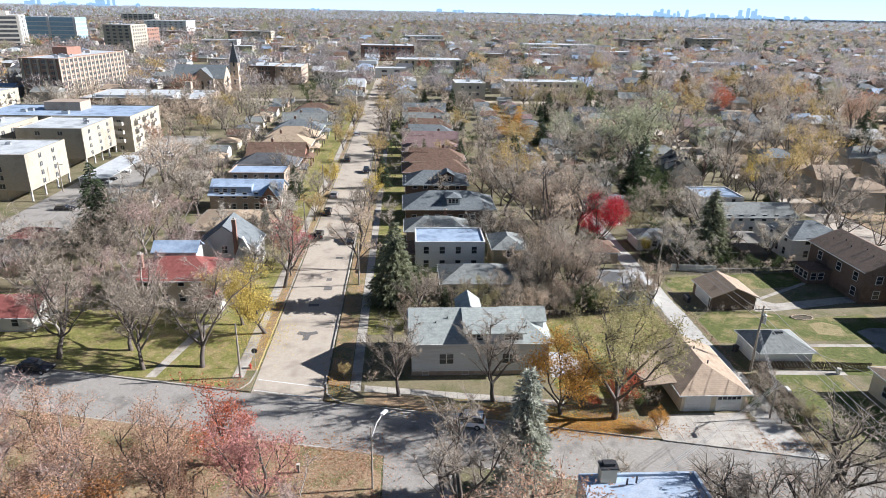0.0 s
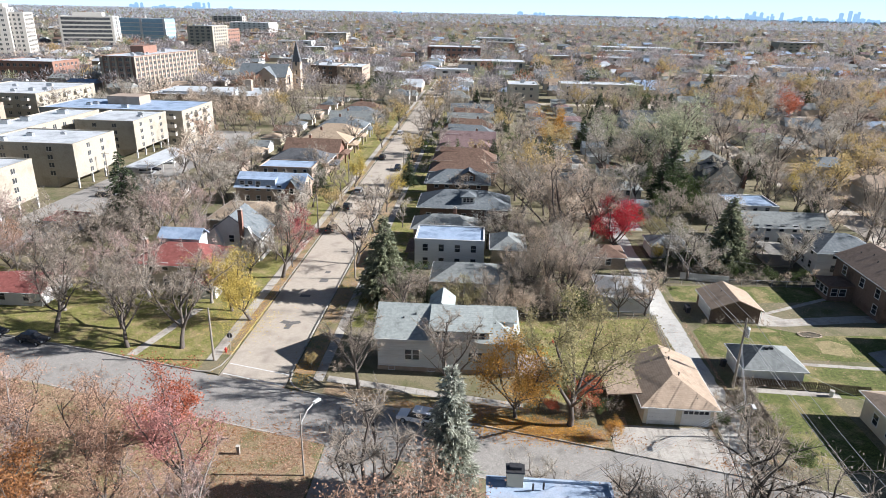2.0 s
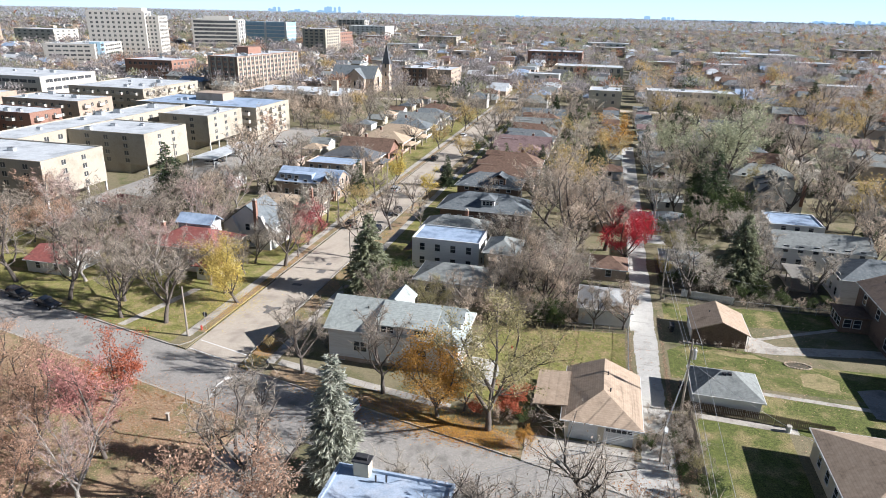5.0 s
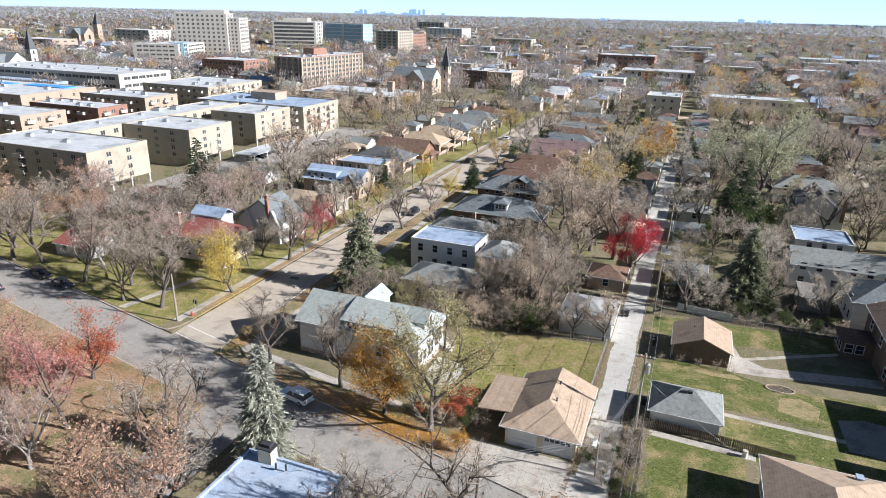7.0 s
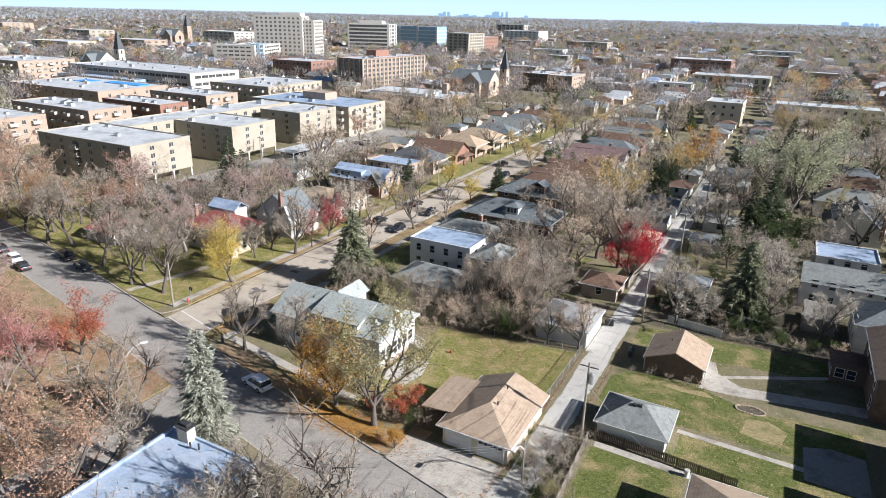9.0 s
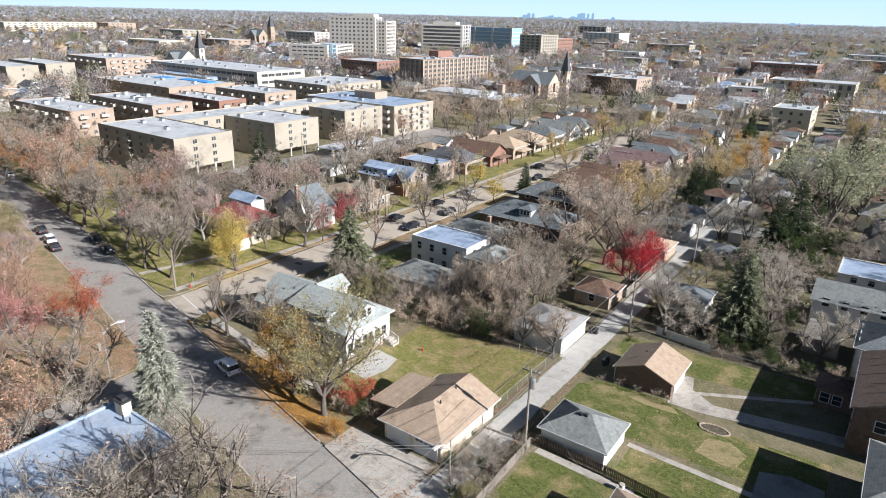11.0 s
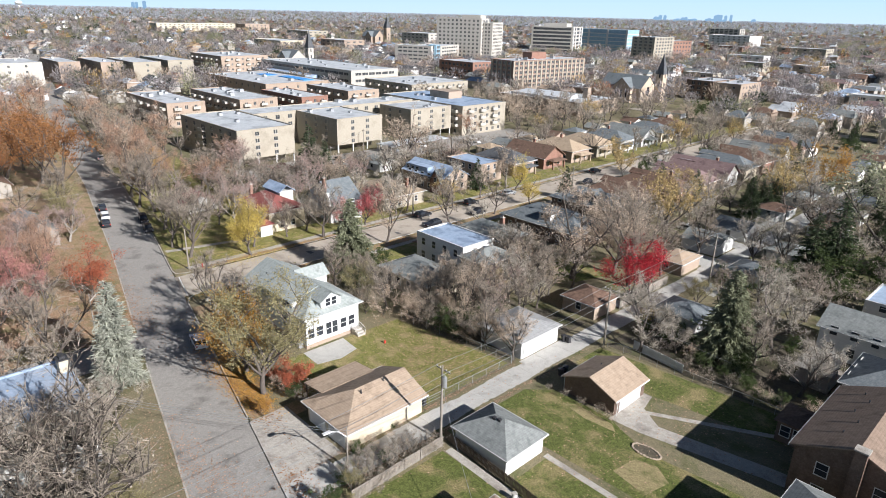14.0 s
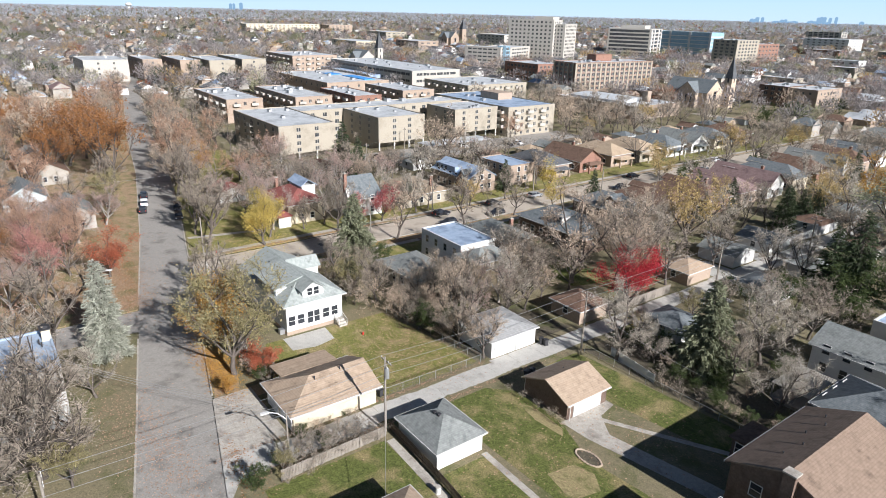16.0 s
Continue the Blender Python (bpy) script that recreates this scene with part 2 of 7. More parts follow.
L = {
    "twig": leaves("twig", (0.295, 0.25, 0.203), (0.455, 0.395, 0.328)),
    "pale_twig": leaves("pale_twig", (0.38, 0.34, 0.285), (0.57, 0.52, 0.445)),
    "tan_twig": leaves("tan_twig", (0.45, 0.36, 0.275), (0.62, 0.51, 0.405)),
    "mauve_twig": leaves("mauve_twig", (0.36, 0.265, 0.235), (0.52, 0.395, 0.35)),
    "russet": leaves("russet", (0.25, 0.115, 0.048), (0.42, 0.215, 0.095)),
    "copper": leaves("copper", (0.36, 0.225, 0.155), (0.54, 0.365, 0.265)),
    "red": leaves("red", (0.36, 0.022, 0.035), (0.62, 0.075, 0.09)),
    "brick_red": leaves("brick_red", (0.36, 0.105, 0.06), (0.53, 0.19, 0.11)),
    "rose": leaves("rose", (0.36, 0.085, 0.095), (0.54, 0.18, 0.18)),
    "pink": leaves("pink", (0.42, 0.19, 0.17), (0.58, 0.32, 0.28)),
    "orange": leaves("orange", (0.44, 0.235, 0.055), (0.62, 0.37, 0.11)),
    "yellow": leaves("yellow", (0.48, 0.37, 0.09), (0.66, 0.53, 0.18)),
    "gold": leaves("gold", (0.40, 0.30, 0.135), (0.54, 0.42, 0.21)),
    "olive": leaves("olive", (0.275, 0.245, 0.125), (0.43, 0.38, 0.21)),
    "grey_olive": leaves("grey_olive", (0.30, 0.31, 0.20), (0.44, 0.44, 0.30)),
    "grey_spruce": leaves("grey_spruce", (0.175, 0.19, 0.115), (0.33, 0.345, 0.23)),
    "spruce": leaves("spruce", (0.045, 0.066, 0.036), (0.11, 0.14, 0.075)),
    "blue_spruce": leaves("blue_spruce", (0.33, 0.34, 0.28), (0.49, 0.505, 0.425)),
    # air haze put into the colour: pale bluish crowns for the horizon
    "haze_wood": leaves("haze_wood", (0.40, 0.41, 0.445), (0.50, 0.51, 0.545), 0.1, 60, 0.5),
    # far_twig carries slightly more blue, for distance haze
    "far_twig": leaves("far_twig", (0.235, 0.210, 0.206), (0.375, 0.338, 0.334), 0.12, 14, 0.5),
    "far_pale": leaves("far_pale", (0.33, 0.30, 0.29), (0.46, 0.425, 0.41), 0.12, 14, 0.5),
    "far_tan": leaves("far_tan", (0.33, 0.262, 0.20), (0.48, 0.39, 0.305), 0.12, 14, 0.5),
    "far_gold": leaves("far_gold", (0.42, 0.29, 0.125), (0.57, 0.41, 0.20), 0.12, 14, 0.5),
    "far_russet": leaves("far_russet", (0.30, 0.14, 0.09), (0.45, 0.24, 0.155), 0.12, 14, 0.5),
    "far_olive": leaves("far_olive", (0.282, 0.286, 0.184), (0.422, 0.416, 0.272), 0.12, 14, 0.5),
    "far_dark": leaves("far_dark", (0.045, 0.06, 0.038), (0.10, 0.12, 0.075), 0.12, 14, 0.4),
    "hedge": leaves("hedge", (0.05, 0.075, 0.03), (0.11, 0.14, 0.055)),
}


# ---- building blocks ----
def mesh_of(name, bm, material):
    me = bpy.data.meshes.new(name)
    bm.to_mesh(me)
    bm.free()
    me.materials.append(material)
    return me


def part(name, bm, material, parent, label=""):
    ob = new(name, mesh_of(name, bm, material))
    ob.parent = parent
    if label:
        ob["label"] = label
    return ob


def same(name, mesh, parent, m):
    """A further part on a mesh that others share."""
    ob = new(name, mesh)
    ob.parent = parent
    ob.matrix_basis = m
    return ob


def thing(name, m, label, category, group="", kind=""):
    ob = new(name)
    ob.matrix_basis = m
    ob.empty_display_size = 0.5
    return tagged(ob, label, category, group, kind)


def box(bm, x0, x1, y0, y1, z0, z1, m=None):
    vs = [bm.verts.new((x, y, z)) for z in (z0, z1) for x, y in ((x0, y0), (x1, y0), (x1, y1), (x0, y1))]
    for f in ((3, 2, 1, 0), (4, 5, 6, 7), (0, 1, 5, 4), (1, 2, 6, 5), (2, 3, 7, 6), (3, 0, 4, 7)):
        bm.faces.new([vs[i] for i in f])
    if m:
        bmesh.ops.transform(bm, matrix=m, verts=vs)
    return bm


def boxes(*rows):
    bm = bmesh.new()
    for r in rows:
        box(bm, *r)
    return bm


def prism(bm, pts, z0, z1):
    """An upright solid over a plan of points, counter-clockwise."""
    a = [bm.verts.new((x, y, z0)) for x, y in pts]
    b = [bm.verts.new((x, y, z1)) for x, y in pts]
    bm.faces.new(a[::-1])
    bm.faces.new(b)
    for i in range(len(pts)):
        j = (i + 1) % len(pts)
        bm.faces.new((a[i], a[j], b[j], b[i]))
    return bm


def sweep(bm, outline, axis, a, b):
    """A solid of an upright outline of (across, z), pulled along x or y from a to b."""
    def at(u, z, s):
        return (s, u, z) if axis == "x" else (u, s, z)
    p = [bm.verts.new(at(u, z, a)) for u, z in outline]
    q = [bm.verts.new(at(u, z, b)) for u, z in outline]
    bm.faces.new(p)
    bm.faces.new(q[::-1])
    for i in range(len(p)):
        j = (i + 1) % len(p)
        bm.faces.new((p[j], p[i], q[i], q[j]))
    bmesh.ops.recalc_face_normals(bm, faces=bm.faces)
    return bm


def tube(bm, p, q, r0, r1, sides=6, cap=False):
    p, q = Vector(p), Vector(q)
    d = (q - p).normalized()
    u = d.orthogonal().normalized()
    v = d.cross(u)
    a, b = [], []
    for i in range(sides):
        w = 2 * math.pi * i / sides
        o = u * math.cos(w) + v * math.sin(w)
        a.append(bm.verts.new(p + o * r0))
        b.append(bm.verts.new(q + o * r1))
    for i in range(sides):
        j = (i + 1) % sides
        bm.faces.new((a[i], a[j], b[j], b[i]))
    if cap:
        bm.faces.new(b)
        bm.faces.new(a[::-1])
    return bm


# windows share these meshes by size
_panes = {}


def window(parent, x, y, z, face, w=1.0, h=1.4, frame_mat="white", mullion=True):
    """A framed window, centre at (x, y, z) of the parent, on a wall that faces that way."""
    key = (round(w, 2), round(h, 2), frame_mat, mullion)
    if key not in _panes:
        t = 0.09
        rows = [(-w / 2 - t, w / 2 + t, -0.05, 0.05, h / 2, h / 2 + t), (-w / 2 - t, w / 2 + t, -0.05, 0.09, -h / 2 - t, -h / 2),
                (-w / 2 - t, -w / 2, -0.05, 0.05, -h / 2, h / 2), (w / 2, w / 2 + t, -0.05, 0.05, -h / 2, h / 2)]
        if mullion:
            rows.append((-w / 2, w / 2, -0.04, 0.045, -0.03, 0.03))
        _panes[key] = (mesh_of("window_frame", boxes(*rows), M[frame_mat]), mesh_of("pane", boxes((-w / 2, w / 2, -0.02, 0.02, -h / 2, h / 2)), M["glass"]))
    turn = {"+x": -90, "-x": 90, "+y": 0, "-y": 180}[face]
    fr = same("window", _panes[key][0], parent, pose(x, y, z, 0, 0, turn))
    same("pane", _panes[key][1], fr, Matrix())
    return fr


BUILT = []


def gable_roof(x0, x1, y0, y1, eave, ridge, axis, over=0.4, thick=0.16):
    bm = bmesh.new()
    if axis == "x":
        a, b, c = y0, y1, (y0 + y1) / 2
        s0, s1 = x0 - over, x1 + over
    else:
        a, b, c = x0, x1, (x0 + x1) / 2
        s0, s1 = y0 - over, y1 + over
    k = (ridge - eave) / (c - a)
    out = [(a - over, eave - over * k), (c, ridge), (b + over, eave - over * k)]
    outline = [(u, z + thick) for u, z in out] + [(u, z) for u, z in out[::-1]]
    return sweep(bm, outline, axis, s0, s1)


def hip_roof(x0, x1, y0, y1, eave, ridge, over=0.5, thick=0.16, left=True, right=True, along=None):
    """A hipped solid; left and right: whether the ridge's ends are hipped or gabled."""
    bm = bmesh.new()
    X0, X1, Y0, Y1 = x0 - over, x1 + over, y0 - over, y1 + over
    along = along or ("x" if X1 - X0 >= Y1 - Y0 else "y")
    half = min(X1 - X0, Y1 - Y0) / 2 if along == ("x" if X1 - X0 >= Y1 - Y0 else "y") else max(X1 - X0, Y1 - Y0) / 2
    if along == "x":
        half = min(half, (X1 - X0) / 2 - 0.2)
        c = (Y0 + Y1) / 2
        r0, r1 = (X0 + (half if left else 0), c), (X1 - (half if right else 0), c)
    else:
        half = min(half, (Y1 - Y0) / 2 - 0.2)
        c = (X0 + X1) / 2
        r0, r1 = (c, Y0 + (half if left else 0)), (c, Y1 - (half if right else 0))
    lo = [bm.verts.new((x, y, eave - 0.05)) for x, y in ((X0, Y0), (X1, Y0), (X1, Y1), (X0, Y1))]
    up = [bm.verts.new((x, y, eave + thick - 0.05)) for x, y in ((X0, Y0), (X1, Y0), (X1, Y1), (X0, Y1))]
    a, b = bm.verts.new((*r0, ridge)), bm.verts.new((*r1, ridge))
    bm.faces.new(lo[::-1])
    for i in range(4):
        j = (i + 1) % 4
        bm.faces.new((lo[i], lo[j], up[j], up[i]))
    if along == "x":
        for f in ((up[0], up[1], b, a), (up[1], up[2], b), (up[2], up[3], a, b), (up[3], up[0], a)):
            bm.faces.new(f)
    else:
        for f in ((up[0], up[1], a), (up[1], up[2], b, a), (up[2], up[3], b), (up[3], up[0], a, b)):
            bm.faces.new(f)
    return bm


def gable_walls(x0, x1, y0, y1, eave, ridge, axis):
    bm = bmesh.new()
    if axis == "x":
        c = (y0 + y1) / 2
        return sweep(bm, [(y0, -0.3), (y1, -0.3), (y1, eave), (c, ridge), (y0, eave)], "x", x0, x1)
    c = (x0 + x1) / 2
    return sweep(bm, [(x0, -0.3), (x1, -0.3), (x1, eave), (c, ridge), (x0, eave)], "y", y0, y1)


def house(x0, x1, y0, y1, eave, ridge, kind, axis, wall, roof, label, name="house", category="house", over=0.45, faces="+x -y -x", rows=None,
          chimney=None, win=(0.95, 1.35), spacing=2.7, door=None, group="", base=None, trim="white", garage_doors=(), hips=(True, True)):
    """A house with its walls, roof, eaves board, windows, door and chimney."""
    cx, cy = (x0 + x1) / 2, (y0 + y1) / 2
    hx, hy = (x1 - x0) / 2, (y1 - y0) / 2
    BUILT.append((x0 - 0.8, x1 + 0.8, y0 - 0.8, y1 + 0.8))
    h = thing(name, pose(cx, cy, 0), label, category, group)
    if kind == "gable":
        part("wall", gable_walls(-hx, hx, -hy, hy, eave, ridge - 0.02, axis), M[wall], h)
        part("roof", gable_roof(-hx, hx, -hy, hy, eave, ridge, axis, over), M[roof], h)
        k = (ridge - eave) / (hy if axis == "x" else hx)
        low = eave - over * k
        if axis == "x":
            pair = ((-hx - over, hx + over, -hy - over - 0.1, -hy - over, low - 0.04, low + 0.12), (-hx - over, hx + over, hy + over, hy + over + 0.1, low - 0.04, low + 0.12))
        else:
            pair = ((-hx - over - 0.1, -hx - over, -hy - over, hy + over, low - 0.04, low + 0.12), (hx + over, hx + over + 0.1, -hy - over, hy + over, low - 0.04, low + 0.12))
        for g in pair:
            part("gutter", boxes(g), M[trim], h)
    elif kind == "hip":
        part("wall", boxes((-hx, hx, -hy, hy, -0.3, eave)), M[wall], h)
        part("roof", hip_roof(-hx, hx, -hy, hy, eave, ridge, over, left=hips[0], right=hips[1], along=axis), M[roof], h)
        if not hips[0] and axis == "x":
            part("gable", sweep(bmesh.new(), [(-hy, eave), (hy, eave), (0, ridge - 0.12)], "x", -hx, -hx + 0.4), M[wall], h)
        if not hips[1] and axis == "y":
            part("gable", sweep(bmesh.new(), [(-hx, eave), (hx, eave), (0, ridge - 0.12)], "y", hy - 0.4, hy), M[wall], h)
        o = over
        part("gutter", boxes((-hx - o - 0.09, hx + o + 0.09, -hy - o - 0.09, -hy - o - 0.003, eave - 0.06, eave + 0.09), (-hx - o - 0.09, hx + o + 0.09, hy + o + 0.003, hy + o + 0.09, eave - 0.06, eave + 0.09),
                             (-hx - o - 0.09, -hx - o - 0.003, -hy - o, hy + o, eave - 0.06, eave + 0.09), (hx + o + 0.003, hx + o + 0.09, -hy - o, hy + o, eave - 0.06, eave + 0.09)), M[trim], h)
    else:
        part("wall", boxes((-hx, hx, -hy, hy, -0.3, eave)), M[wall], h)
        t = 0.22
        part("parapet", boxes((-hx - 0.04, hx + 0.04, -hy - 0.04, -hy + t, eave + 0.003, eave + 0.4), (-hx - 0.04, hx + 0.04, hy - t, hy + 0.04, eave + 0.003, eave + 0.4),
                              (-hx - 0.04, -hx + t, -hy + t, hy - t, eave + 0.003, eave + 0.4), (hx - t, hx + 0.04, -hy + t, hy - t, eave + 0.003, eave + 0.4)), M[wall], h)
        part("roof", boxes((-hx + t + 0.01, hx - t - 0.01, -hy + t + 0.01, hy - t - 0.01, eave + 0.004, eave + 0.15)), M[roof], h)
    if base:
        part("plinth", boxes((-hx - 0.05, hx + 0.05, -hy - 0.05, hy + 0.05, -0.3, 0.6)), M[base], h)
    levels = rows or ([1.6] if eave < 4 else [1.6, 4.3])
    for face in faces.split():
        span = hx if face[1] == "y" else hy
        count = max(1, int((2 * span - 1.0) / spacing))
        for z in levels:
            for i in range(count):
                u = (i - (count - 1) / 2) * spacing
                if face == "+x":
                    window(h, hx, u, z, face, *win)
                elif face == "-x":
                    window(h, -hx, u, z, face, *win)
                elif face == "-y":
                    window(h, u, -hy, z, face, *win)
                else:
                    window(h, u, hy, z, face, *win)
    for row in garage_doors:
        garage_door(h, hx, hy, *row)
    if door:
        face, u = door
        s = 1 if face == "+x" else -1
        d = part("door", boxes((s * hx - 0.05, s * hx + 0.05, u - 0.48, u + 0.48, 0, 2.1)), M["dark_wood"], h)
        part("handle", boxes((s * hx - 0.1, s * hx + 0.1, u + 0.33, u + 0.38, 1.0, 1.1)), M["metal"], d)
        part("step", boxes((s * hx + (0.06 if s > 0 else -1.26), s * hx + (1.26 if s > 0 else -0.06), u - 0.8, u + 0.8, -0.2, 0.3)), M["concrete"], h)
    if chimney:
        ux, uy, top = chimney
        c = part("chimney", boxes((ux - 0.35, ux + 0.35, uy - 0.35, uy + 0.35, min(eave - 0.2, 2.0), top)), M["red_brick"], h)
        part("cap", boxes((ux - 0.42, ux + 0.42, uy - 0.42, uy + 0.42, top, top + 0.12), (ux - 0.15, ux + 0.15, uy - 0.15, uy + 0.15, top + 0.12, top + 0.4)), M["concrete"], c)
    return h


def garage_door(h, hx, hy, face, u, w, hgt, lights=True):
    """A panelled door; its panels stand proud of the leaf, with a row of lights on top."""
    turn = {"+x": -90, "-x": 90, "+y": 0, "-y": 180}[face]
    place = {"+x": (hx, u), "-x": (-hx, u), "+y": (u, hy), "-y": (u, -hy)}[face]
    d = part("garage_door", boxes((-w / 2, w / 2, 0.0, 0.05, 0.0, hgt)), M["white"], h)
    d.matrix_basis = pose(*place, 0, 0, 0, turn)
    n = max(2, round(w / 0.65))
    for r in range(4):
        for i in range(n):
            a, b = -w / 2 + w * i / n + 0.05, -w / 2 + w * (i + 1) / n - 0.05
            z0, z1 = hgt * r / 4 + 0.05, hgt * (r + 1) / 4 - 0.05
            part("pane" if r == 3 and lights else "panel", boxes((a, b, 0.054, 0.075, z0, z1)), M["glass"] if r == 3 and lights else M["white"], d)
    part("door_frame", boxes((-w / 2 - 0.14, -w / 2 - 0.004, 0.0, 0.09, 0, hgt + 0.14), (w / 2 + 0.004, w / 2 + 0.14, 0.0, 0.09, 0, hgt + 0.14), (-w / 2, w / 2, 0.0, 0.09, hgt + 0.004, hgt + 0.14)), M["white"], d)


# ---- the ground, streets and lawns ----
KERB = [(-700, 205), (-300, 124), (-160, 97.5), (-100, 87.6), (-40, 75.4), (-5, 67.4), (30, 59.5), (50, 54.8), (130, 36.0), (500, -50), (900, -145)]


def kerb_y(x):
    """The north edge of the slanting cross street."""
    return float(np.interp(x, [p[0] for p in KERB], [p[1] for p in KERB]))


WIDE = 8.9
ST0, ST1 = -19.2, -9.8
AL0, AL1 = 43.0, 47.3
NEXT0, NEXT1 = 101.0, 110.0


def slab(name, pts, z0, z1, mat, label, category, kind="structure"):
    bm = bmesh.new()
    prism(bm, pts, z0, z1)
    bmesh.ops.recalc_face_normals(bm, faces=bm.faces)
    ob = new(name, mesh_of(name, bm, M[mat]))
    return tagged(ob, label, category, kind=kind)


def along_kerb(a, b, off=0.0):
    xs = [a] + [p[0] for p in KERB if a < p[0] < b] + [b]
    return [(x, kerb_y(x) + off) for x in xs]


def rise(d):
    """The height of the land at that distance: level near by, lifting slowly towards the horizon."""
    return 21.0 * (max(0.0, d - 1300.0) / 3600.0) ** 1.4 - 0.16


bm = bmesh.new()
rings = []
for d in (900, 1300, 1700, 2100, 2600, 3100, 3700, 4300, 4900):
    rings.append([bm.verts.new((d * math.cos(i * math.pi / 48), d * math.sin(i * math.pi / 48), rise(d))) for i in range(96)])
bm.faces.new(rings[0])
for a, b in zip(rings, rings[1:]):
    for i in range(96):
        bm.faces.new((a[i], b[i], b[(i + 1) % 96], a[(i + 1) % 96]))
tagged(new("ground", mesh_of("ground", bm, M["earth"])), "brown autumn ground with dry grass to the horizon", "ground", kind="structure")


m = bpy.data.materials.new("sky_backdrop")
m.use_nodes = True
nodes = m.node_tree.nodes
glow = nodes.new("ShaderNodeEmission")
place = nodes.new("ShaderNodeNewGeometry")
split = nodes.new("ShaderNodeSeparateXYZ")
m.node_tree.links.new(place.outputs["Position"], split.inputs[0])
height = nodes.new("ShaderNodeMapRange")
height.inputs[1].default_value, height.inputs[2].default_value = 20, 420
m.node_tree.links.new(split.outputs["Z"], height.inputs[0])
tint = nodes.new("ShaderNodeMix")
tint.data_type = "RGBA"
tint.inputs[6].default_value, tint.inputs[7].default_value = (0.40, 0.52, 0.62, 1), (0.27, 0.46, 0.66, 1)
m.node_tree.links.new(height.outputs[0], tint.inputs[0])
m.node_tree.links.new(tint.outputs[2], glow.inputs[0])
m.node_tree.links.new(glow.outputs[0], nodes["Material Output"].inputs["Surface"])
M["sky_backdrop"] = m
bm = bmesh.new()
low = [bm.verts.new((4892 * math.cos(i * math.pi / 48), 4892 * math.sin(i * math.pi / 48), 10)) for i in range(96)]
top = [bm.verts.new((v.co.x, v.co.y, 520)) for v in low]
for i in range(96):
    j = (i + 1) % 96
    bm.faces.new((low[j], low[i], top[i], top[j]))
tagged(new("backdrop", mesh_of("backdrop", bm, M["sky_backdrop"])), "pale blue sky low over the horizon", "backdrop", kind="structure")


def road(name, pts, mat, label):
    return slab(name, pts, -0.17, -0.13, mat, label, "road")


far_edge = along_kerb(-700, 900, -WIDE)
road("road", far_edge + along_kerb(-700, 900)[::-1], "asphalt", "grey asphalt street with cracks and leaf shadows")
road("road_north", [(ST0, kerb_y(ST0) + 0.004), (ST1, kerb_y(ST1) + 0.004), (ST1, 900), (ST0, 900)], "old_street", "pale worn concrete residential street")
road("road_south", [(-1.8, -60), (6.0, -60), (6.0, kerb_y(6) - WIDE - 0.004), (-1.8, kerb_y(-1.8) - WIDE - 0.004)], "asphalt", "grey asphalt side street in tree shade")
road("road_east", [(NEXT0, kerb_y(NEXT0) + 0.004), (NEXT1, kerb_y(NEXT1) + 0.004), (NEXT1, 900), (NEXT0, 900)], "old_street", "pale residential street strewn with yellow leaves")


def alley_piece(y0, y1):
    return slab("alley", [(AL0, y0), (AL1, y0), (AL1, y1 - 0.03), (AL0, y1 - 0.03)], -0.1, 0.012, "alley", "pale concrete alley slab with stained joints", "alley")


# streets of the blocks beyond
for i, y in enumerate((346.0, 480.0, 575.0, 700.0)):
    slab("street_across", [(-92 if i == 0 else -60, y), (420, y), (420, y + 8), (-92 if i == 0 else -60, y + 8)], -0.05, 0.02, "old_street", "pale concrete street across the far blocks", "road")
for x in (168.0, 232.0, 300.0):
    slab("street_along", [(x, 90), (x + 7.5, 90), (x + 7.5, 345.9), (x, 345.9)], -0.05, 0.02, "old_street", "pale street between the far blocks", "road")


# lawns: raised blocks between the streets
def lawn(name, pts, mat, label):
    return slab(name, pts, -0.15, 0.0, mat, label, "lawn")


lawn("lawn_west", along_kerb(-400, ST0 - 2.6, 0.2) + along_kerb(ST0 - 2.6, ST0 - 0.2, 0.2)[1:] + [(ST0 - 0.2, 620), (-400, 620)], "worn_lawn", "dry brown-green ground with leaf litter")
lawn("lawn_east", along_kerb(ST1 + 0.2, NEXT0 - 0.2, 0.2) + [(NEXT0 - 0.2, 620), (ST1 + 0.2, 620)], "worn_lawn", "dry brown-green ground between the houses")
lawn("lawn_far_east", along_kerb(NEXT1 + 0.2, 420, 0.2) + [(420, 620), (NEXT1 + 0.2, 620)], "litter", "leaf-strewn lawn beyond the next street")
lawn("lawn_south_west", [(-400, -60), (-2.0, -60)] + along_kerb(-400, -2.0, -WIDE - 0.2)[::-1], "litter", "lawn deep in fallen russet leaves")
lawn("lawn_south_east", [(6.2, -60), (300, -60)] + along_kerb(6.2, 300, -WIDE - 0.2)[::-1], "worn_lawn", "leaf-strewn ground round the flat-roofed building")


def strip(name, pts, mat, label, category="lawn", z=0.006):
    return slab(name, pts, -0.05, z, mat, label, category)


strip("lawn_corner", along_kerb(-120, -22.6, 0.5) + [(-22.6, 94), (-120, 112)], "lawn", "sunlit yellow-green corner lawn", z=0.01)
strip("lawn_front_west", [(-30, 94), (-22.6, 94), (-22.6, 330), (-30, 330)], "lawn", "dry yellow-green front lawns", z=0.009)
strip("lawn_front_east", [(-5.1, 86), (0.5, 86), (0.5, 330), (-5.1, 330)], "lawn", "dry yellow-green front lawns", z=0.009)
strip("lawn_yard", [(20.5, 70.5), (30.3, 66.5), (30.3, 75.2), (34, 77.2), (42.2, 77.2), (42.2, 93.5), (21.0, 90.5)], "lawn", "mown olive-green back lawn", z=0.008)
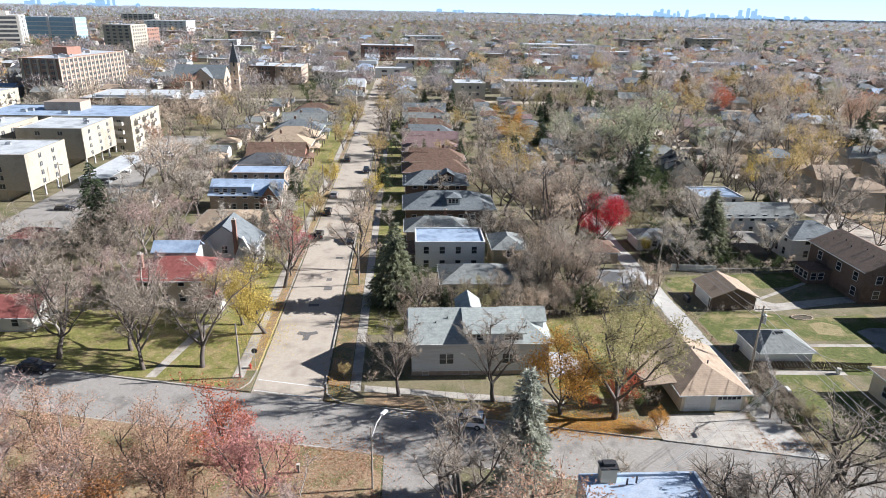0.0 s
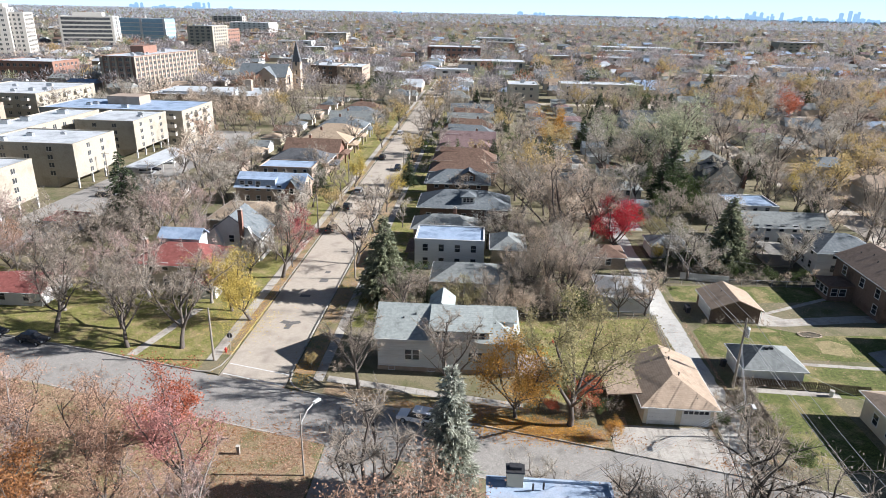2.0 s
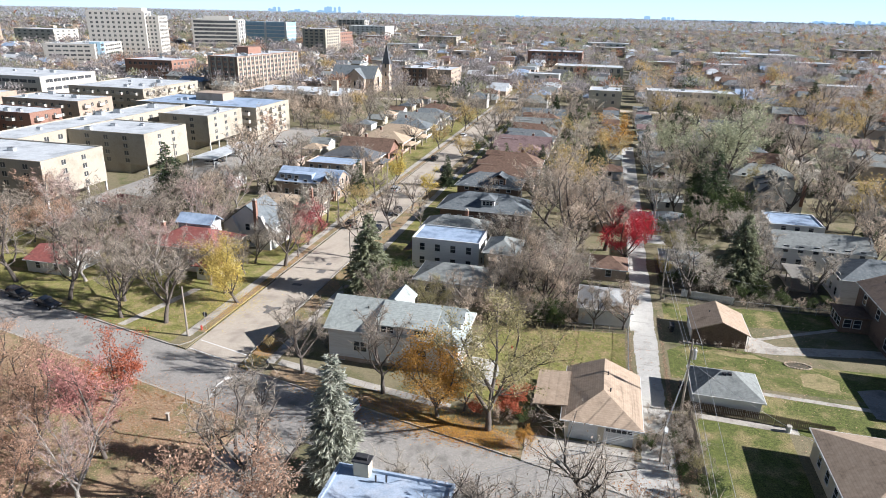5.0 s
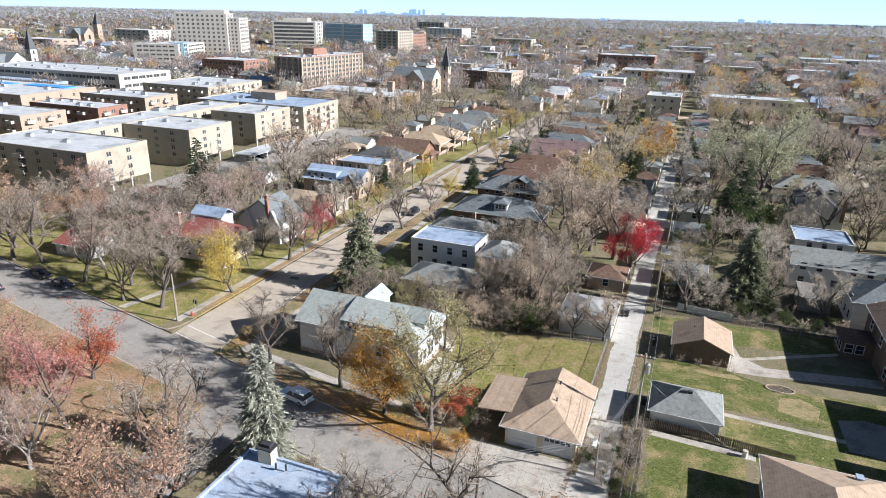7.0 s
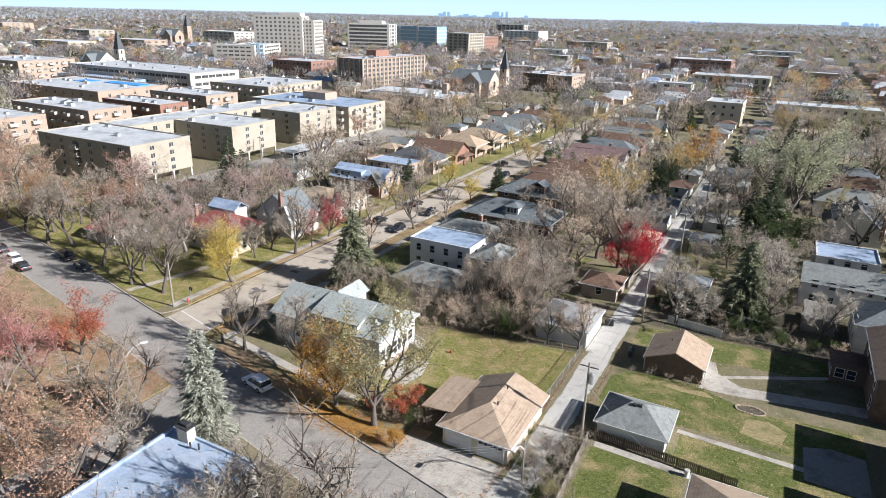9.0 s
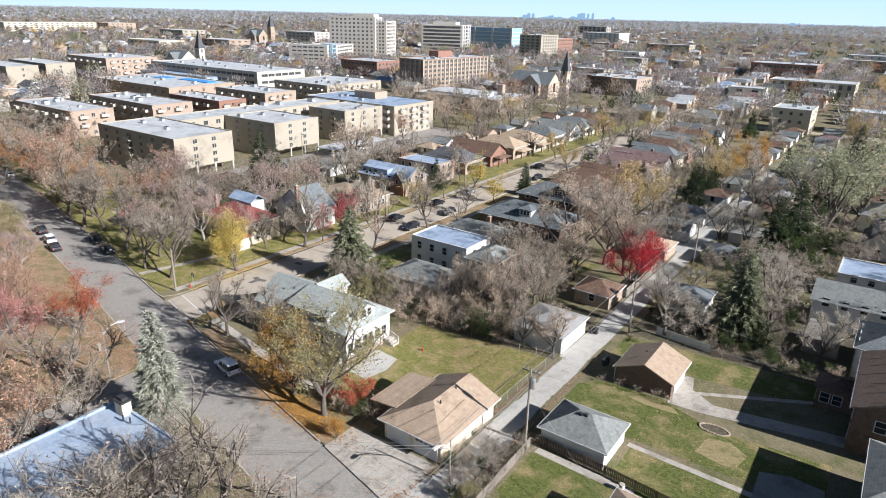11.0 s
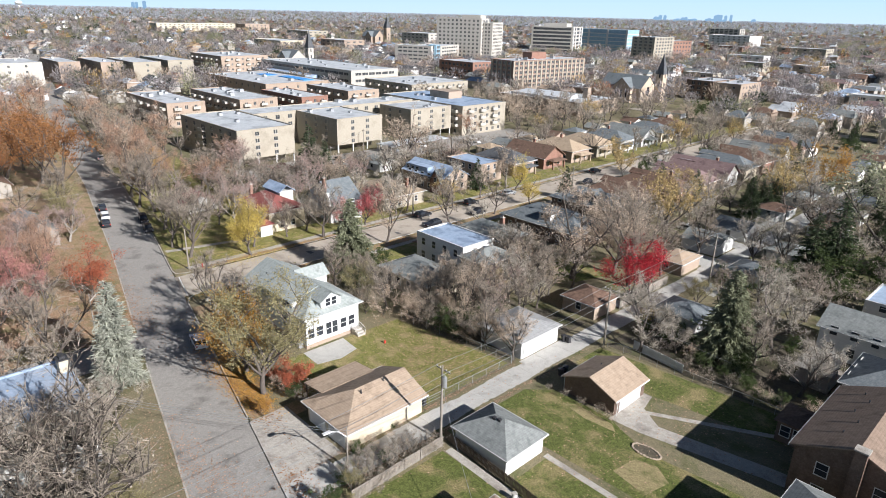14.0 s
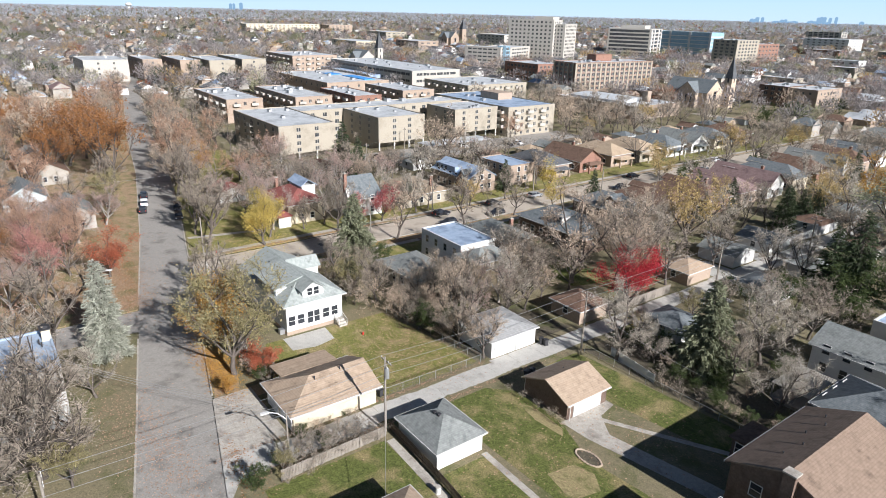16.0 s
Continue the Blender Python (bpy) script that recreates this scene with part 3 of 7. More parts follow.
strip("lawn_garage", [(48.2, 82.2), (59.3, 82.4), (78.5, 82.8), (78.5, 91.5), (66, 90.2), (59.2, 92.9), (51.0, 92.9), (48.2, 90)], "green_lawn", "patchy green lawn beside the garages", z=0.008)
strip("lawn_dry", [(65.2, 84.6), (69.6, 83.8), (70.4, 87.4), (68.2, 88.9), (65.8, 88.3)], "dry_lawn", "patch of dead straw-coloured grass", z=0.014)
strip("lawn_dry_edge", [(53.5, 91.2), (57.2, 90.5), (61.6, 90.9), (60.4, 92.0), (55.0, 92.3)], "dry_lawn", "patch of dead straw-coloured grass", z=0.014)
for x0, x1, y0, y1 in ((AL0 - 0.2, AL0 + 0.55, 62.5, 95), (AL0 - 0.2, AL0 + 0.35, 105, 150), (AL1 - 0.45, AL1 + 0.2, 74, 150)):
    n = int((y1 - y0) / 0.45)
    g = random.Random(int(y0))
    left = [(x0 if x0 < 45 else x0 + g.uniform(-0.12, 0.12) + 0.1 * math.sin(i * 0.21), y0 + (y1 - y0) * i / n) for i in range(n + 1)]
    right = [(x1 + g.uniform(-0.12, 0.12) + 0.1 * math.sin(i * 0.17) if x0 < 45 else x1, y0 + (y1 - y0) * i / n) for i in range(n + 1)]
    strip("alley_edge", right + left[::-1], "worn_lawn", "ragged strip of dry grass and leaves along the alley", z=0.022)
strip("lawn_brick_house", [(60.3, 101.4), (78.5, 104), (78.5, 110), (48.5, 107.5), (48.5, 101)], "green_lawn", "mown lawn behind the brick house", z=0.008)
strip("lawn_fenced", [(50.2, 58.5), (60.8, 58), (60.8, 73), (50.2, 73)], "green_lawn", "fenced green back garden", z=0.008)
strip("lawn_walk_side", [(58.9, 73), (78.5, 71.5), (78.5, 82.4), (58.9, 80.7)], "green_lawn", "green strip of lawn by a path", z=0.004)
# bare earth here, its dark tone also standing in for the spruces' shade
strip("shaded_garden_soil", [(48.4, 108.9), (78.0, 110.2), (78.0, 131), (48.4, 131)], "soil", "dark garden soil with brush, tree shade put into its colour", z=0.012)
strip("garden_soil_yard", [(20.6, 91.5), (42.2, 94.2), (42.2, 113), (14, 108), (14, 97.5), (20.6, 97)], "soil", "dark brushy ground behind the yard", z=0.012)
strip("lawn_green", [(20.5, 125.5), (31, 125.5), (33.5, 133.5), (21, 134.5)], "green_lawn", "small bright green back lawn", z=0.012)
strip("verge_west", [(ST0 - 1.7, 76), (ST0 - 0.3, 76), (ST0 - 0.3, 330), (ST0 - 1.7, 330)], "litter", "leaf-strewn grass verge beside the street", z=0.008)
strip("verge_east", [(ST1 + 0.3, 72), (-6.7, 72), (-6.7, 330), (ST1 + 0.3, 330)], "litter", "leaf-strewn grass verge beside the street", z=0.008)
strip("verge_north", along_kerb(-4.6, 33, 0.4) + [(33, 66.0), (14, 67.3), (-4.6, 70.4)], "litter", "verge covered with orange fallen leaves", z=0.008)

# kerbs
for name, pts in (
    ("kerb_north_west", along_kerb(-300, ST0 - 3.2)), ("kerb_north_east", along_kerb(ST1 + 2.6, AL0 - 13.5)), ("kerb_north_far", along_kerb(AL1 + 2.5, NEXT0 - 1)),
    ("kerb_south_west", along_kerb(-300, -4.5, -WIDE - 0.2)), ("kerb_south_east", along_kerb(8.5, 200, -WIDE - 0.2)),
    ("kerb_street_west", [(ST0 - 0.2, 96.0), (ST0 - 0.2, 400)]), ("kerb_yellow", [(ST0 - 0.2, 76.0), (ST0 - 0.2, 96.0)]), ("kerb_street_east", [(ST1, 72.3), (ST1, 400)]),
    ("kerb_corner_west", [(ST0 - 3.2, kerb_y(ST0 - 3.2)), (ST0 - 1.5, kerb_y(ST0) + 0.7), (ST0 - 0.5, kerb_y(ST0) + 2.4), (ST0 - 0.2, 76.0)]),
    ("kerb_corner_east", [(ST1, 72.3), (ST1 + 0.3, kerb_y(ST1) + 1.6), (ST1 + 1.2, kerb_y(ST1) + 0.3), (ST1 + 2.6, kerb_y(ST1 + 2.6))]),
):
    bm = bmesh.new()
    for (ax, ay), (bx, by) in zip(pts, pts[1:]):
        d = Vector((bx - ax, by - ay, 0))
        n = Vector((-d.y, d.x, 0)).normalized() * 0.2
        prism(bm, [(ax, ay), (bx, by), (bx + n.x, by + n.y), (ax + n.x, ay + n.y)], -0.16, 0.03)
    yellow = name == "kerb_yellow"
    tagged(new(name, mesh_of(name, bm, M["yellow_kerb" if yellow else "concrete"])), "yellow-painted concrete kerb" if yellow else "weathered concrete kerb", "kerb", kind="structure")


def paving(name, x0, x1, y0, y1, step, axis, label, mat="concrete", z=0.02):
    """A walk of cast slabs, each with its own edges."""
    w = tagged(new(name), label, "pavement", kind="structure")
    n = max(1, round(((y1 - y0) if axis == "y" else (x1 - x0)) / step))
    for i in range(n):
        if axis == "y":
            a, b = y0 + (y1 - y0) * i / n, y0 + (y1 - y0) * (i + 1) / n
            bm = boxes((x0, x1, a + 0.02, b - 0.02, -0.08, z + random.uniform(-0.006, 0.008)))
        else:
            a, b = x0 + (x1 - x0) * i / n, x0 + (x1 - x0) * (i + 1) / n
            bm = boxes((a + 0.02, b - 0.02, y0, y1, -0.08, z + random.uniform(-0.006, 0.008)))
        part("slab", bm, M[mat], w)
    return w


paving("pavement_west", -22.4, -20.9, 74.2, 150, 1.6, "y", "concrete pavement of square slabs beside the street")
paving("pavement_east", -6.6, -5.2, 70.5, 150, 1.6, "y", "concrete pavement of square slabs beside the street")
slab("pavement_west_far", [(-22.4, 150), (-20.9, 150), (-20.9, 400), (-22.4, 400)], -0.08, 0.02, "concrete", "concrete pavement beside the street", "pavement")
slab("pavement_east_far", [(-6.6, 150), (-5.2, 150), (-5.2, 400), (-6.6, 400)], -0.08, 0.02, "concrete", "concrete pavement beside the street", "pavement")
walkway = tagged(new("pavement_north"), "concrete pavement along the cross street", "pavement", kind="structure")
for i in range(17):
    xa, xb = -4.7 + i * 1.5, -4.7 + i * 1.5 + 1.46
    ya, yb = 70.5 - (xa + 4.7) * 0.165, 70.5 - (xb + 4.7) * 0.165
    bm = bmesh.new()
    prism(bm, [(xa, ya), (xb, yb), (xb, yb + 1.4), (xa, ya + 1.4)], -0.08, 0.02)
    part("slab", bm, M["concrete"], walkway)
garden_path = tagged(new("garden_path"), "pale concrete garden path across the lawn", "path", kind="structure")
for i in range(9):
    xa, ya = -33.2 + i * 0.35, 74.6 + i * 1.7
    bm = bmesh.new()
    prism(bm, [(xa - 0.7, ya), (xa + 0.7, ya), (xa + 1.05, ya + 1.66), (xa - 0.35, ya + 1.66)], -0.08, 0.022)
    part("slab", bm, M["concrete"], garden_path)
for y in np.arange(57.0, 250.0, 4.6):
    alley_piece(float(y), float(y) + 4.6)
slab("alley_apron", along_kerb(40.0, 50.5, 0.0) + [(47.3, 57.0), (43.0, 57.0)], -0.12, 0.012, "alley", "pale concrete alley mouth", "alley")
for x0, x1, y0, y1 in ((37.0, 42.98, 152.2, 158.6), (47.32, 51.5, 139.0, 145.0), (36.5, 42.98, 168.0, 172.4), (47.32, 50.5, 158.0, 164.0), (38.0, 42.98, 122.0, 124.6)):
    slab("parking_pad", [(x0, y0), (x1, y0), (x1, y1), (x0, y1)], -0.08, 0.014, "alley", "pale concrete parking pad beside the alley", "parking pad")
drive = tagged(new("driveway"), "cracked pale concrete driveway before the double garage", "driveway", kind="structure")
for i in range(5):
    for j in range(2):
        xa, xb = 30.6 + i * 2.48, 30.6 + (i + 1) * 2.48 - 0.03
        ka, kb = kerb_y(xa), kerb_y(xb)
        bm = bmesh.new()
        prism(bm, [(xa, ka + (64.4 - ka) * j / 2 + 0.02), (xb, kb + (64.4 - kb) * j / 2 + 0.02), (xb, kb + (64.4 - kb) * (j + 1) / 2), (xa, ka + (64.4 - ka) * (j + 1) / 2)], -0.12, 0.02)
        part("slab", bm, M["concrete"], drive)
slab("driveway_brown_garage", [(59.4, 92.8), (63.5, 93.0), (77.0, 95.8), (92.0, 97.5), (92.0, 99.9), (77.0, 98.2), (64.5, 95.8), (61.3, 98.0), (60.6, 101.2), (59.4, 101.2)], -0.08, 0.02, "concrete", "curving pale concrete driveway", "driveway")
slab("garden_path_brick_house", [(61.6, 97.6), (62.0, 97.0), (75.2, 104.2), (74.8, 104.9)], -0.08, 0.03, "concrete", "narrow concrete garden path", "path")
slab("garden_path_gravel", [(50.4, 73.2), (50.4, 74.2), (62, 73.9), (62, 72.7)], -0.08, 0.02, "concrete", "narrow pale path along the fence", "path")
slab("garden_path_flags", [(58.5, 81.6), (58.5, 80.8), (78.5, 80.2), (78.5, 81.1)], -0.08, 0.02, "concrete", "narrow old stone path", "path")
slab("patio", [(20.6, 73.2), (24.6, 73.0), (25.4, 76.5), (24.6, 79.8), (20.6, 80.2)], -0.08, 0.02, "alley", "worn pale concrete patio", "patio")
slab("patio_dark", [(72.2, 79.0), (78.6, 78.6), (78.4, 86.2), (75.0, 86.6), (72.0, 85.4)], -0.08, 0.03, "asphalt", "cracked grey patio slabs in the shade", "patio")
slab("garden_bed", [(21.6, 65.6), (30.3, 63.0), (30.3, 66.5), (21.6, 70.2)], -0.05, 0.012, "worn_lawn", "worn verge in front of the yard", "lawn")
slab("asphalt_patch", [(-15.9, 86.6), (-15.5, 87.5), (-14.2, 87.1), (-12.9, 87.5), (-12.6, 86.7), (-13.7, 86.2), (-13.9, 84.6), (-14.7, 84.6), (-14.8, 86.2)], -0.14, -0.124, "patch", "dark T-shaped tar patch in the street", "road patch")
for x, y, w, h in ((-13.0, 103.6, 0.75, 0.8), (-13.2, 107.6, 0.5, 0.6), (-14.6, 96.8, 0.9, 0.5), (-12.4, 118.5, 0.7, 0.5)):
    slab("asphalt_patch", [(x - w, y - h), (x + w, y - h * 0.9), (x + w * 0.95, y + h), (x - w * 0.9, y + h * 0.95)], -0.14, -0.124, "patch", "dark square tar patch in the street", "road patch")
bm = bmesh.new()
for off in (0.6, 3.2):
    prism(bm, [(ST0 + 0.3, kerb_y(ST0) + off), (ST1 - 0.3, kerb_y(ST1) + off), (ST1 - 0.3, kerb_y(ST1) + off + 0.2), (ST0 + 0.3, kerb_y(ST0) + off + 0.2)], -0.14, -0.124)
tagged(new("crosswalk_lines", mesh_of("crosswalk_lines", bm, M["paint_line"])), "worn white crosswalk lines", "road marking", kind="structure")


# ---- trees ----
def frond(verts, faces, p, d, length, width, rnd):
    """One thin twig or needle spray: a single tapering blade."""
    side = d.cross(Vector((rnd.uniform(-1, 1), rnd.uniform(-1, 1), rnd.uniform(-1, 1)))).normalized() * width / 2
    i = len(verts)
    verts += [p - side, p + side, p + d * length]
    faces.append((i, i + 1, i + 2))


def leaf(verts, faces, p, size, rnd):
    a = Vector((rnd.uniform(-1, 1), rnd.uniform(-1, 1), rnd.uniform(-0.6, 0.6))).normalized()
    b = a.orthogonal().normalized()
    c = (b * math.cos(1.1) + a.cross(b) * rnd.uniform(-1, 1)).normalized()
    s = size * rnd.uniform(0.6, 1.3)
    i = len(verts)
    verts += [p - a * s * 0.55, p + a * s * 0.45 + c * s * 0.3, p + a * s * 0.2 - c * s * 0.5]
    faces.append((i, i + 1, i + 2))


def limb(verts, faces, points, radii, sides):
    rings = []
    for k, (p, r) in enumerate(zip(points, radii)):
        d = (points[min(k + 1, len(points) - 1)] - points[max(k - 1, 0)]).normalized()
        u = d.orthogonal().normalized()
        v = d.cross(u)
        rings.append(len(verts))
        verts += [p + (u * math.cos(6.2832 * i / sides) + v * math.sin(6.2832 * i / sides)) * r for i in range(sides)]
    for a, b in zip(rings, rings[1:]):
        for i in range(sides):
            j = (i + 1) % sides
            faces.append((a + i, a + j, b + j, b + i))


def pydata(name, verts, faces, material, smooth=False):
    me = bpy.data.meshes.new(name)
    me.from_pydata([tuple(v) for v in verts], [], faces)
    me.materials.append(material)
    if smooth:
        me.polygons.foreach_set("use_smooth", [True] * len(me.polygons))
    return me


def broadleaf(seed, spread=0.45, clear=0.22, limbs=6, twigs=14, leaf_n=0, leaf_size=0.24, droop=0.0, trunk_r=0.28, forks=5, light=False, fluff=0.42, lift=(0.55, 1.5), blade=0.042, bend=0.16):
    """Wood and crown of a tree ten metres high: trunk, limbs, branches, and twigs or leaves."""
    rnd = random.Random(seed)
    wv, wf, cv, cf = [], [], [], []
    tips = []
    if light:
        twigs, leaf_n, leaf_size, blade = (twigs + 1) // 2, (leaf_n * 3 + 4) // 5, leaf_size * 1.2, 0.085

    def grow(p, d, length, r, depth, sides):
        pts, rad = [p], [r]
        n = 7 if bend > 0.2 and depth == 1 else 4 if depth < 2 else 2 if light and depth == 2 else 3
        for k in range(n):
            up = (0.16 if depth else 0.0) - droop * depth * 0.12
            wob = bend if depth else 0.16
            d = (d + Vector((rnd.gauss(0, wob), rnd.gauss(0, wob), rnd.gauss(0, wob * 0.62) + up * 4 / max(n, 4)))).normalized()
            p = p + d * length / n
            pts.append(p)
            rad.append(r * (1 - 0.72 * (k + 1) / n))
        if depth < 3 or not light:
            skip = 3 if depth == 3 else 2 if light and depth else 1
            limb(wv, wf, pts[::skip], rad[::skip], max(3, sides - 2) if light else sides)
        return pts, d

    top = 10 * clear
    trunk, d = grow(Vector((0, 0, -0.1)), Vector((rnd.gauss(0, 0.05), rnd.gauss(0, 0.05), 1)), top * 1.6, trunk_r, 0, 7)
    for i in range(limbs):
        a = 6.2832 * (i + rnd.uniform(-0.3, 0.3)) / limbs
        rise = rnd.uniform(*lift) if i else max(2.6 * lift[1] / 1.5, 0.9)
        at = trunk[2] if i % 2 else trunk[3]
        at = at if i else trunk[4]
        dirn = Vector((math.cos(a), math.sin(a), rise)).normalized()
        reach = (10 - at.z) / max(dirn.z, 0.5) * rnd.uniform(0.62, 0.85)
        reach = min(reach, 10 * spread / max(0.35, math.hypot(dirn.x, dirn.y)) * 0.85)
        pts, d1 = grow(at, dirn, reach, trunk_r * rnd.uniform(0.42, 0.6), 1, 5)
        for j in range(forks):
            f = 0.3 + 0.7 * (j + rnd.random()) / forks
            seg = len(pts) - 1
            k = min(int(f * seg), seg - 1)
            p = pts[k].lerp(pts[k + 1], min(1, f * seg - k))
            out = Vector((rnd.gauss(0, 1), rnd.gauss(0, 1), rnd.gauss(0.35, 0.5))).normalized()
            d2 = ((pts[k + 1] - pts[k]).normalized() * 0.7 + out).normalized()
            sub, _ = grow(p, d2, reach * rnd.uniform(0.28, 0.5), trunk_r * 0.2, 2, 4)
            for q in range(4):
                g = 0.25 + 0.75 * rnd.random()
                k2 = min(int(g * (len(sub) - 1)), len(sub) - 2)
                p2 = sub[k2].lerp(sub[k2 + 1], min(1, g * (len(sub) - 1) - k2))
                d3 = ((sub[-1] - sub[0]).normalized() * 0.6 + Vector((rnd.gauss(0, 1), rnd.gauss(0, 1), rnd.gauss(0.25, 0.6))).normalized()).normalized()
                fin, _ = grow(p2, d3, reach * rnd.uniform(0.14, 0.28), trunk_r * 0.085, 3, 3)
                tips.append((fin, d3))
    for fin, d3 in tips:
        for t in range(twigs):
            g = rnd.random()
            k2 = min(int(g * 3), 2)
            p = fin[k2].lerp(fin[k2 + 1], min(1, g * 3 - k2))
            dd = (d3 * 0.5 + Vector((rnd.gauss(0, 1), rnd.gauss(0, 1), rnd.gauss(0.2 - droop, 0.7))).normalized()).normalized()
            frond(cv, cf, p, dd, rnd.uniform(0.4, 1.05), blade, rnd)
        for t in range(leaf_n):
            p = fin[1].lerp(fin[3], rnd.random()) + Vector((rnd.gauss(0, fluff), rnd.gauss(0, fluff), rnd.gauss(0, fluff * 0.85)))
            leaf(cv, cf, p, leaf_size, rnd)
    return wv, wf, cv, cf


def conifer(seed, width=0.28, dense=1.5, sag=0.25, taper=0.85, lumps=0.0, spray=0.2):
    """A spruce ten metres high: a straight stem and whorls of sagging, needled branches with gaps between."""
    rnd = random.Random(seed)
    wv, wf, cv, cf = [], [], [], []
    limb(wv, wf, [Vector((0, 0, -0.1)), Vector((0, 0, 5)), Vector((0, 0, 9.9))], [0.2, 0.12, 0.02], 7)
    z = 0.7
    while z < 9.8:
        f = 1 - z / 10
        n = max(4, int(9 * dense * (0.4 + f)))
        for i in range(n):
            a = rnd.uniform(0, 6.2832)
            reach = 10 * width * (f**taper) * rnd.uniform(0.65, 1.15) * (1 + lumps * math.sin(2.6 * z + 3 * a)) + 0.15
            tip = Vector((math.cos(a) * reach, math.sin(a) * reach, -sag * reach * rnd.uniform(0.3, 1.2) + 0.1))
            root = Vector((0, 0, z + rnd.uniform(-0.15, 0.15)))
            limb(wv, wf, [root, root + tip * 0.5, root + tip], [0.035, 0.022, 0.006], 3)
            m = int(5 + 13 * f * dense)
            for k in range(m):
                g = (k + rnd.random()) / m
                p = root + tip * (0.15 + 0.85 * g)
                dd = (tip.normalized() * 0.8 + Vector((rnd.gauss(0, 0.6), rnd.gauss(0, 0.6), rnd.gauss(-0.25, 0.35)))).normalized()
                frond(cv, cf, p, dd, rnd.uniform(0.35, 0.75) * (0.5 + 0.6 * f), spray, rnd)
        z += 0.30
    return wv, wf, cv, cf


KINDS = {
    # name: (label, category, bark, crown, variants, builder options)
    "bare": ("bare grey-brown street tree with fine twigs", "tree", "bark", "twig", 4, dict(twigs=22, clear=0.28)),
    "pale": ("bare pale grey tree with a fine twiggy crown", "tree", "bark", "pale_twig", 3, dict(twigs=26, spread=0.48, leaf_n=14, leaf_size=0.14)),
    "wide": ("large bare tree with dark sprawling limbs", "tree", "dark_bark", "twig", 2, dict(twigs=16, spread=0.54, clear=0.16, trunk_r=0.36, limbs=11, forks=8, lift=(0.2, 1.0), blade=0.03, bend=0.34, leaf_n=6, leaf_size=0.12)),
    "tan": ("tall tree holding thin dry tan leaves", "tree", "bark", "tan_twig", 3, dict(twigs=18, leaf_n=18, leaf_size=0.17, spread=0.52)),
    "mauve": ("nearly bare tree with reddish-mauve twigs", "tree", "pale_bark", "mauve_twig", 2, dict(twigs=18, leaf_n=8, leaf_size=0.14)),
    "russet": ("oak with dense russet-brown autumn leaves", "tree", "bark", "russet", 3, dict(fluff=0.5, twigs=8, leaf_n=38, leaf_size=0.2, spread=0.56)),
    "copper": ("tree with dry copper-tan autumn leaves", "tree", "bark", "copper", 3, dict(fluff=0.42, twigs=12, leaf_n=50, leaf_size=0.15, spread=0.52)),
    "red": ("maple with bright scarlet autumn leaves", "tree", "bark", "red", 2, dict(fluff=0.55, twigs=3, leaf_n=85, leaf_size=0.2, spread=0.6, clear=0.12)),
    "brick_red": ("maple with brick-red autumn leaves", "tree", "bark", "brick_red", 2, dict(fluff=0.6, twigs=8, leaf_n=32, leaf_size=0.24, clear=0.16)),
    "pink": ("young maple with thin pinkish-red leaves", "tree", "bark", "pink", 2, dict(twigs=14, leaf_n=24, leaf_size=0.15, spread=0.38, clear=0.34, trunk_r=0.2)),
    "rose": ("small maple with dense rose-red autumn leaves", "tree", "bark", "rose", 1, dict(fluff=0.5, twigs=6, leaf_n=46, leaf_size=0.2, spread=0.5, clear=0.18)),
    "orange": ("maple with orange-brown autumn leaves", "tree", "bark", "orange", 2, dict(fluff=0.6, twigs=5, leaf_n=84, leaf_size=0.2, clear=0.16, spread=0.5)),
    "yellow": ("street tree with bright yellow autumn leaves", "tree", "bark", "yellow", 2, dict(fluff=0.55, twigs=6, leaf_n=50, leaf_size=0.19, spread=0.36)),
    "gold": ("tall tree with faded golden autumn leaves", "tree", "bark", "gold", 2, dict(twigs=8, leaf_n=26, leaf_size=0.22)),
    "olive": ("half-bare tree still holding olive-green leaves", "tree", "bark", "olive", 3, dict(twigs=18, leaf_n=46, leaf_size=0.155, spread=0.5)),
    "grey_olive": ("large willow-like tree with thin grey-green leaves", "tree", "bark", "grey_olive", 2, dict(twigs=18, leaf_n=40, leaf_size=0.2, droop=0.15, spread=0.52)),
    "spruce": ("dark green spruce with sagging branches", "conifer", "bark", "spruce", 3, dict(width=0.31, spray=0.17)),
    "grey_spruce": ("broad grey-green spruce with layered branches", "conifer", "bark", "grey_spruce", 2, dict(width=0.33, dense=2.5, sag=0.3, taper=0.75, lumps=0.12)),
    "blue": ("tall narrow blue-grey spruce beside the street", "conifer", "bark", "blue_spruce", 2, dict(width=0.165, dense=3.0, sag=0.1, taper=0.5, lumps=0.22, spray=0.13)),
    "shrub": ("bare brown shrub with fine twigs", "shrub", "bark", "twig", 3, dict(clear=0.04, spread=0.6, trunk_r=0.12, twigs=16, limbs=7)),
    "tan_shrub": ("dry shrub with thin tan leaves", "shrub", "bark", "tan_twig", 2, dict(clear=0.04, spread=0.6, trunk_r=0.12, twigs=10, leaf_n=14, limbs=7)),
    "green_shrub": ("dark green dense evergreen shrub", "shrub", "bark", "hedge", 2, dict(clear=0.04, spread=0.55, trunk_r=0.12, twigs=2, leaf_n=30, leaf_size=0.34, limbs=7)),
    "red_shrub": ("rounded shrub with scarlet autumn leaves", "shrub", "bark", "brick_red", 1, dict(clear=0.04, spread=0.5, trunk_r=0.12, twigs=4, leaf_n=60, leaf_size=0.28, limbs=7)),
}
GROUPS = {"tree": "trees of the neighbourhood", "conifer": "conifers of the neighbourhood", "shrub": "garden shrubs"}
_grown = {}
PLANTED = []


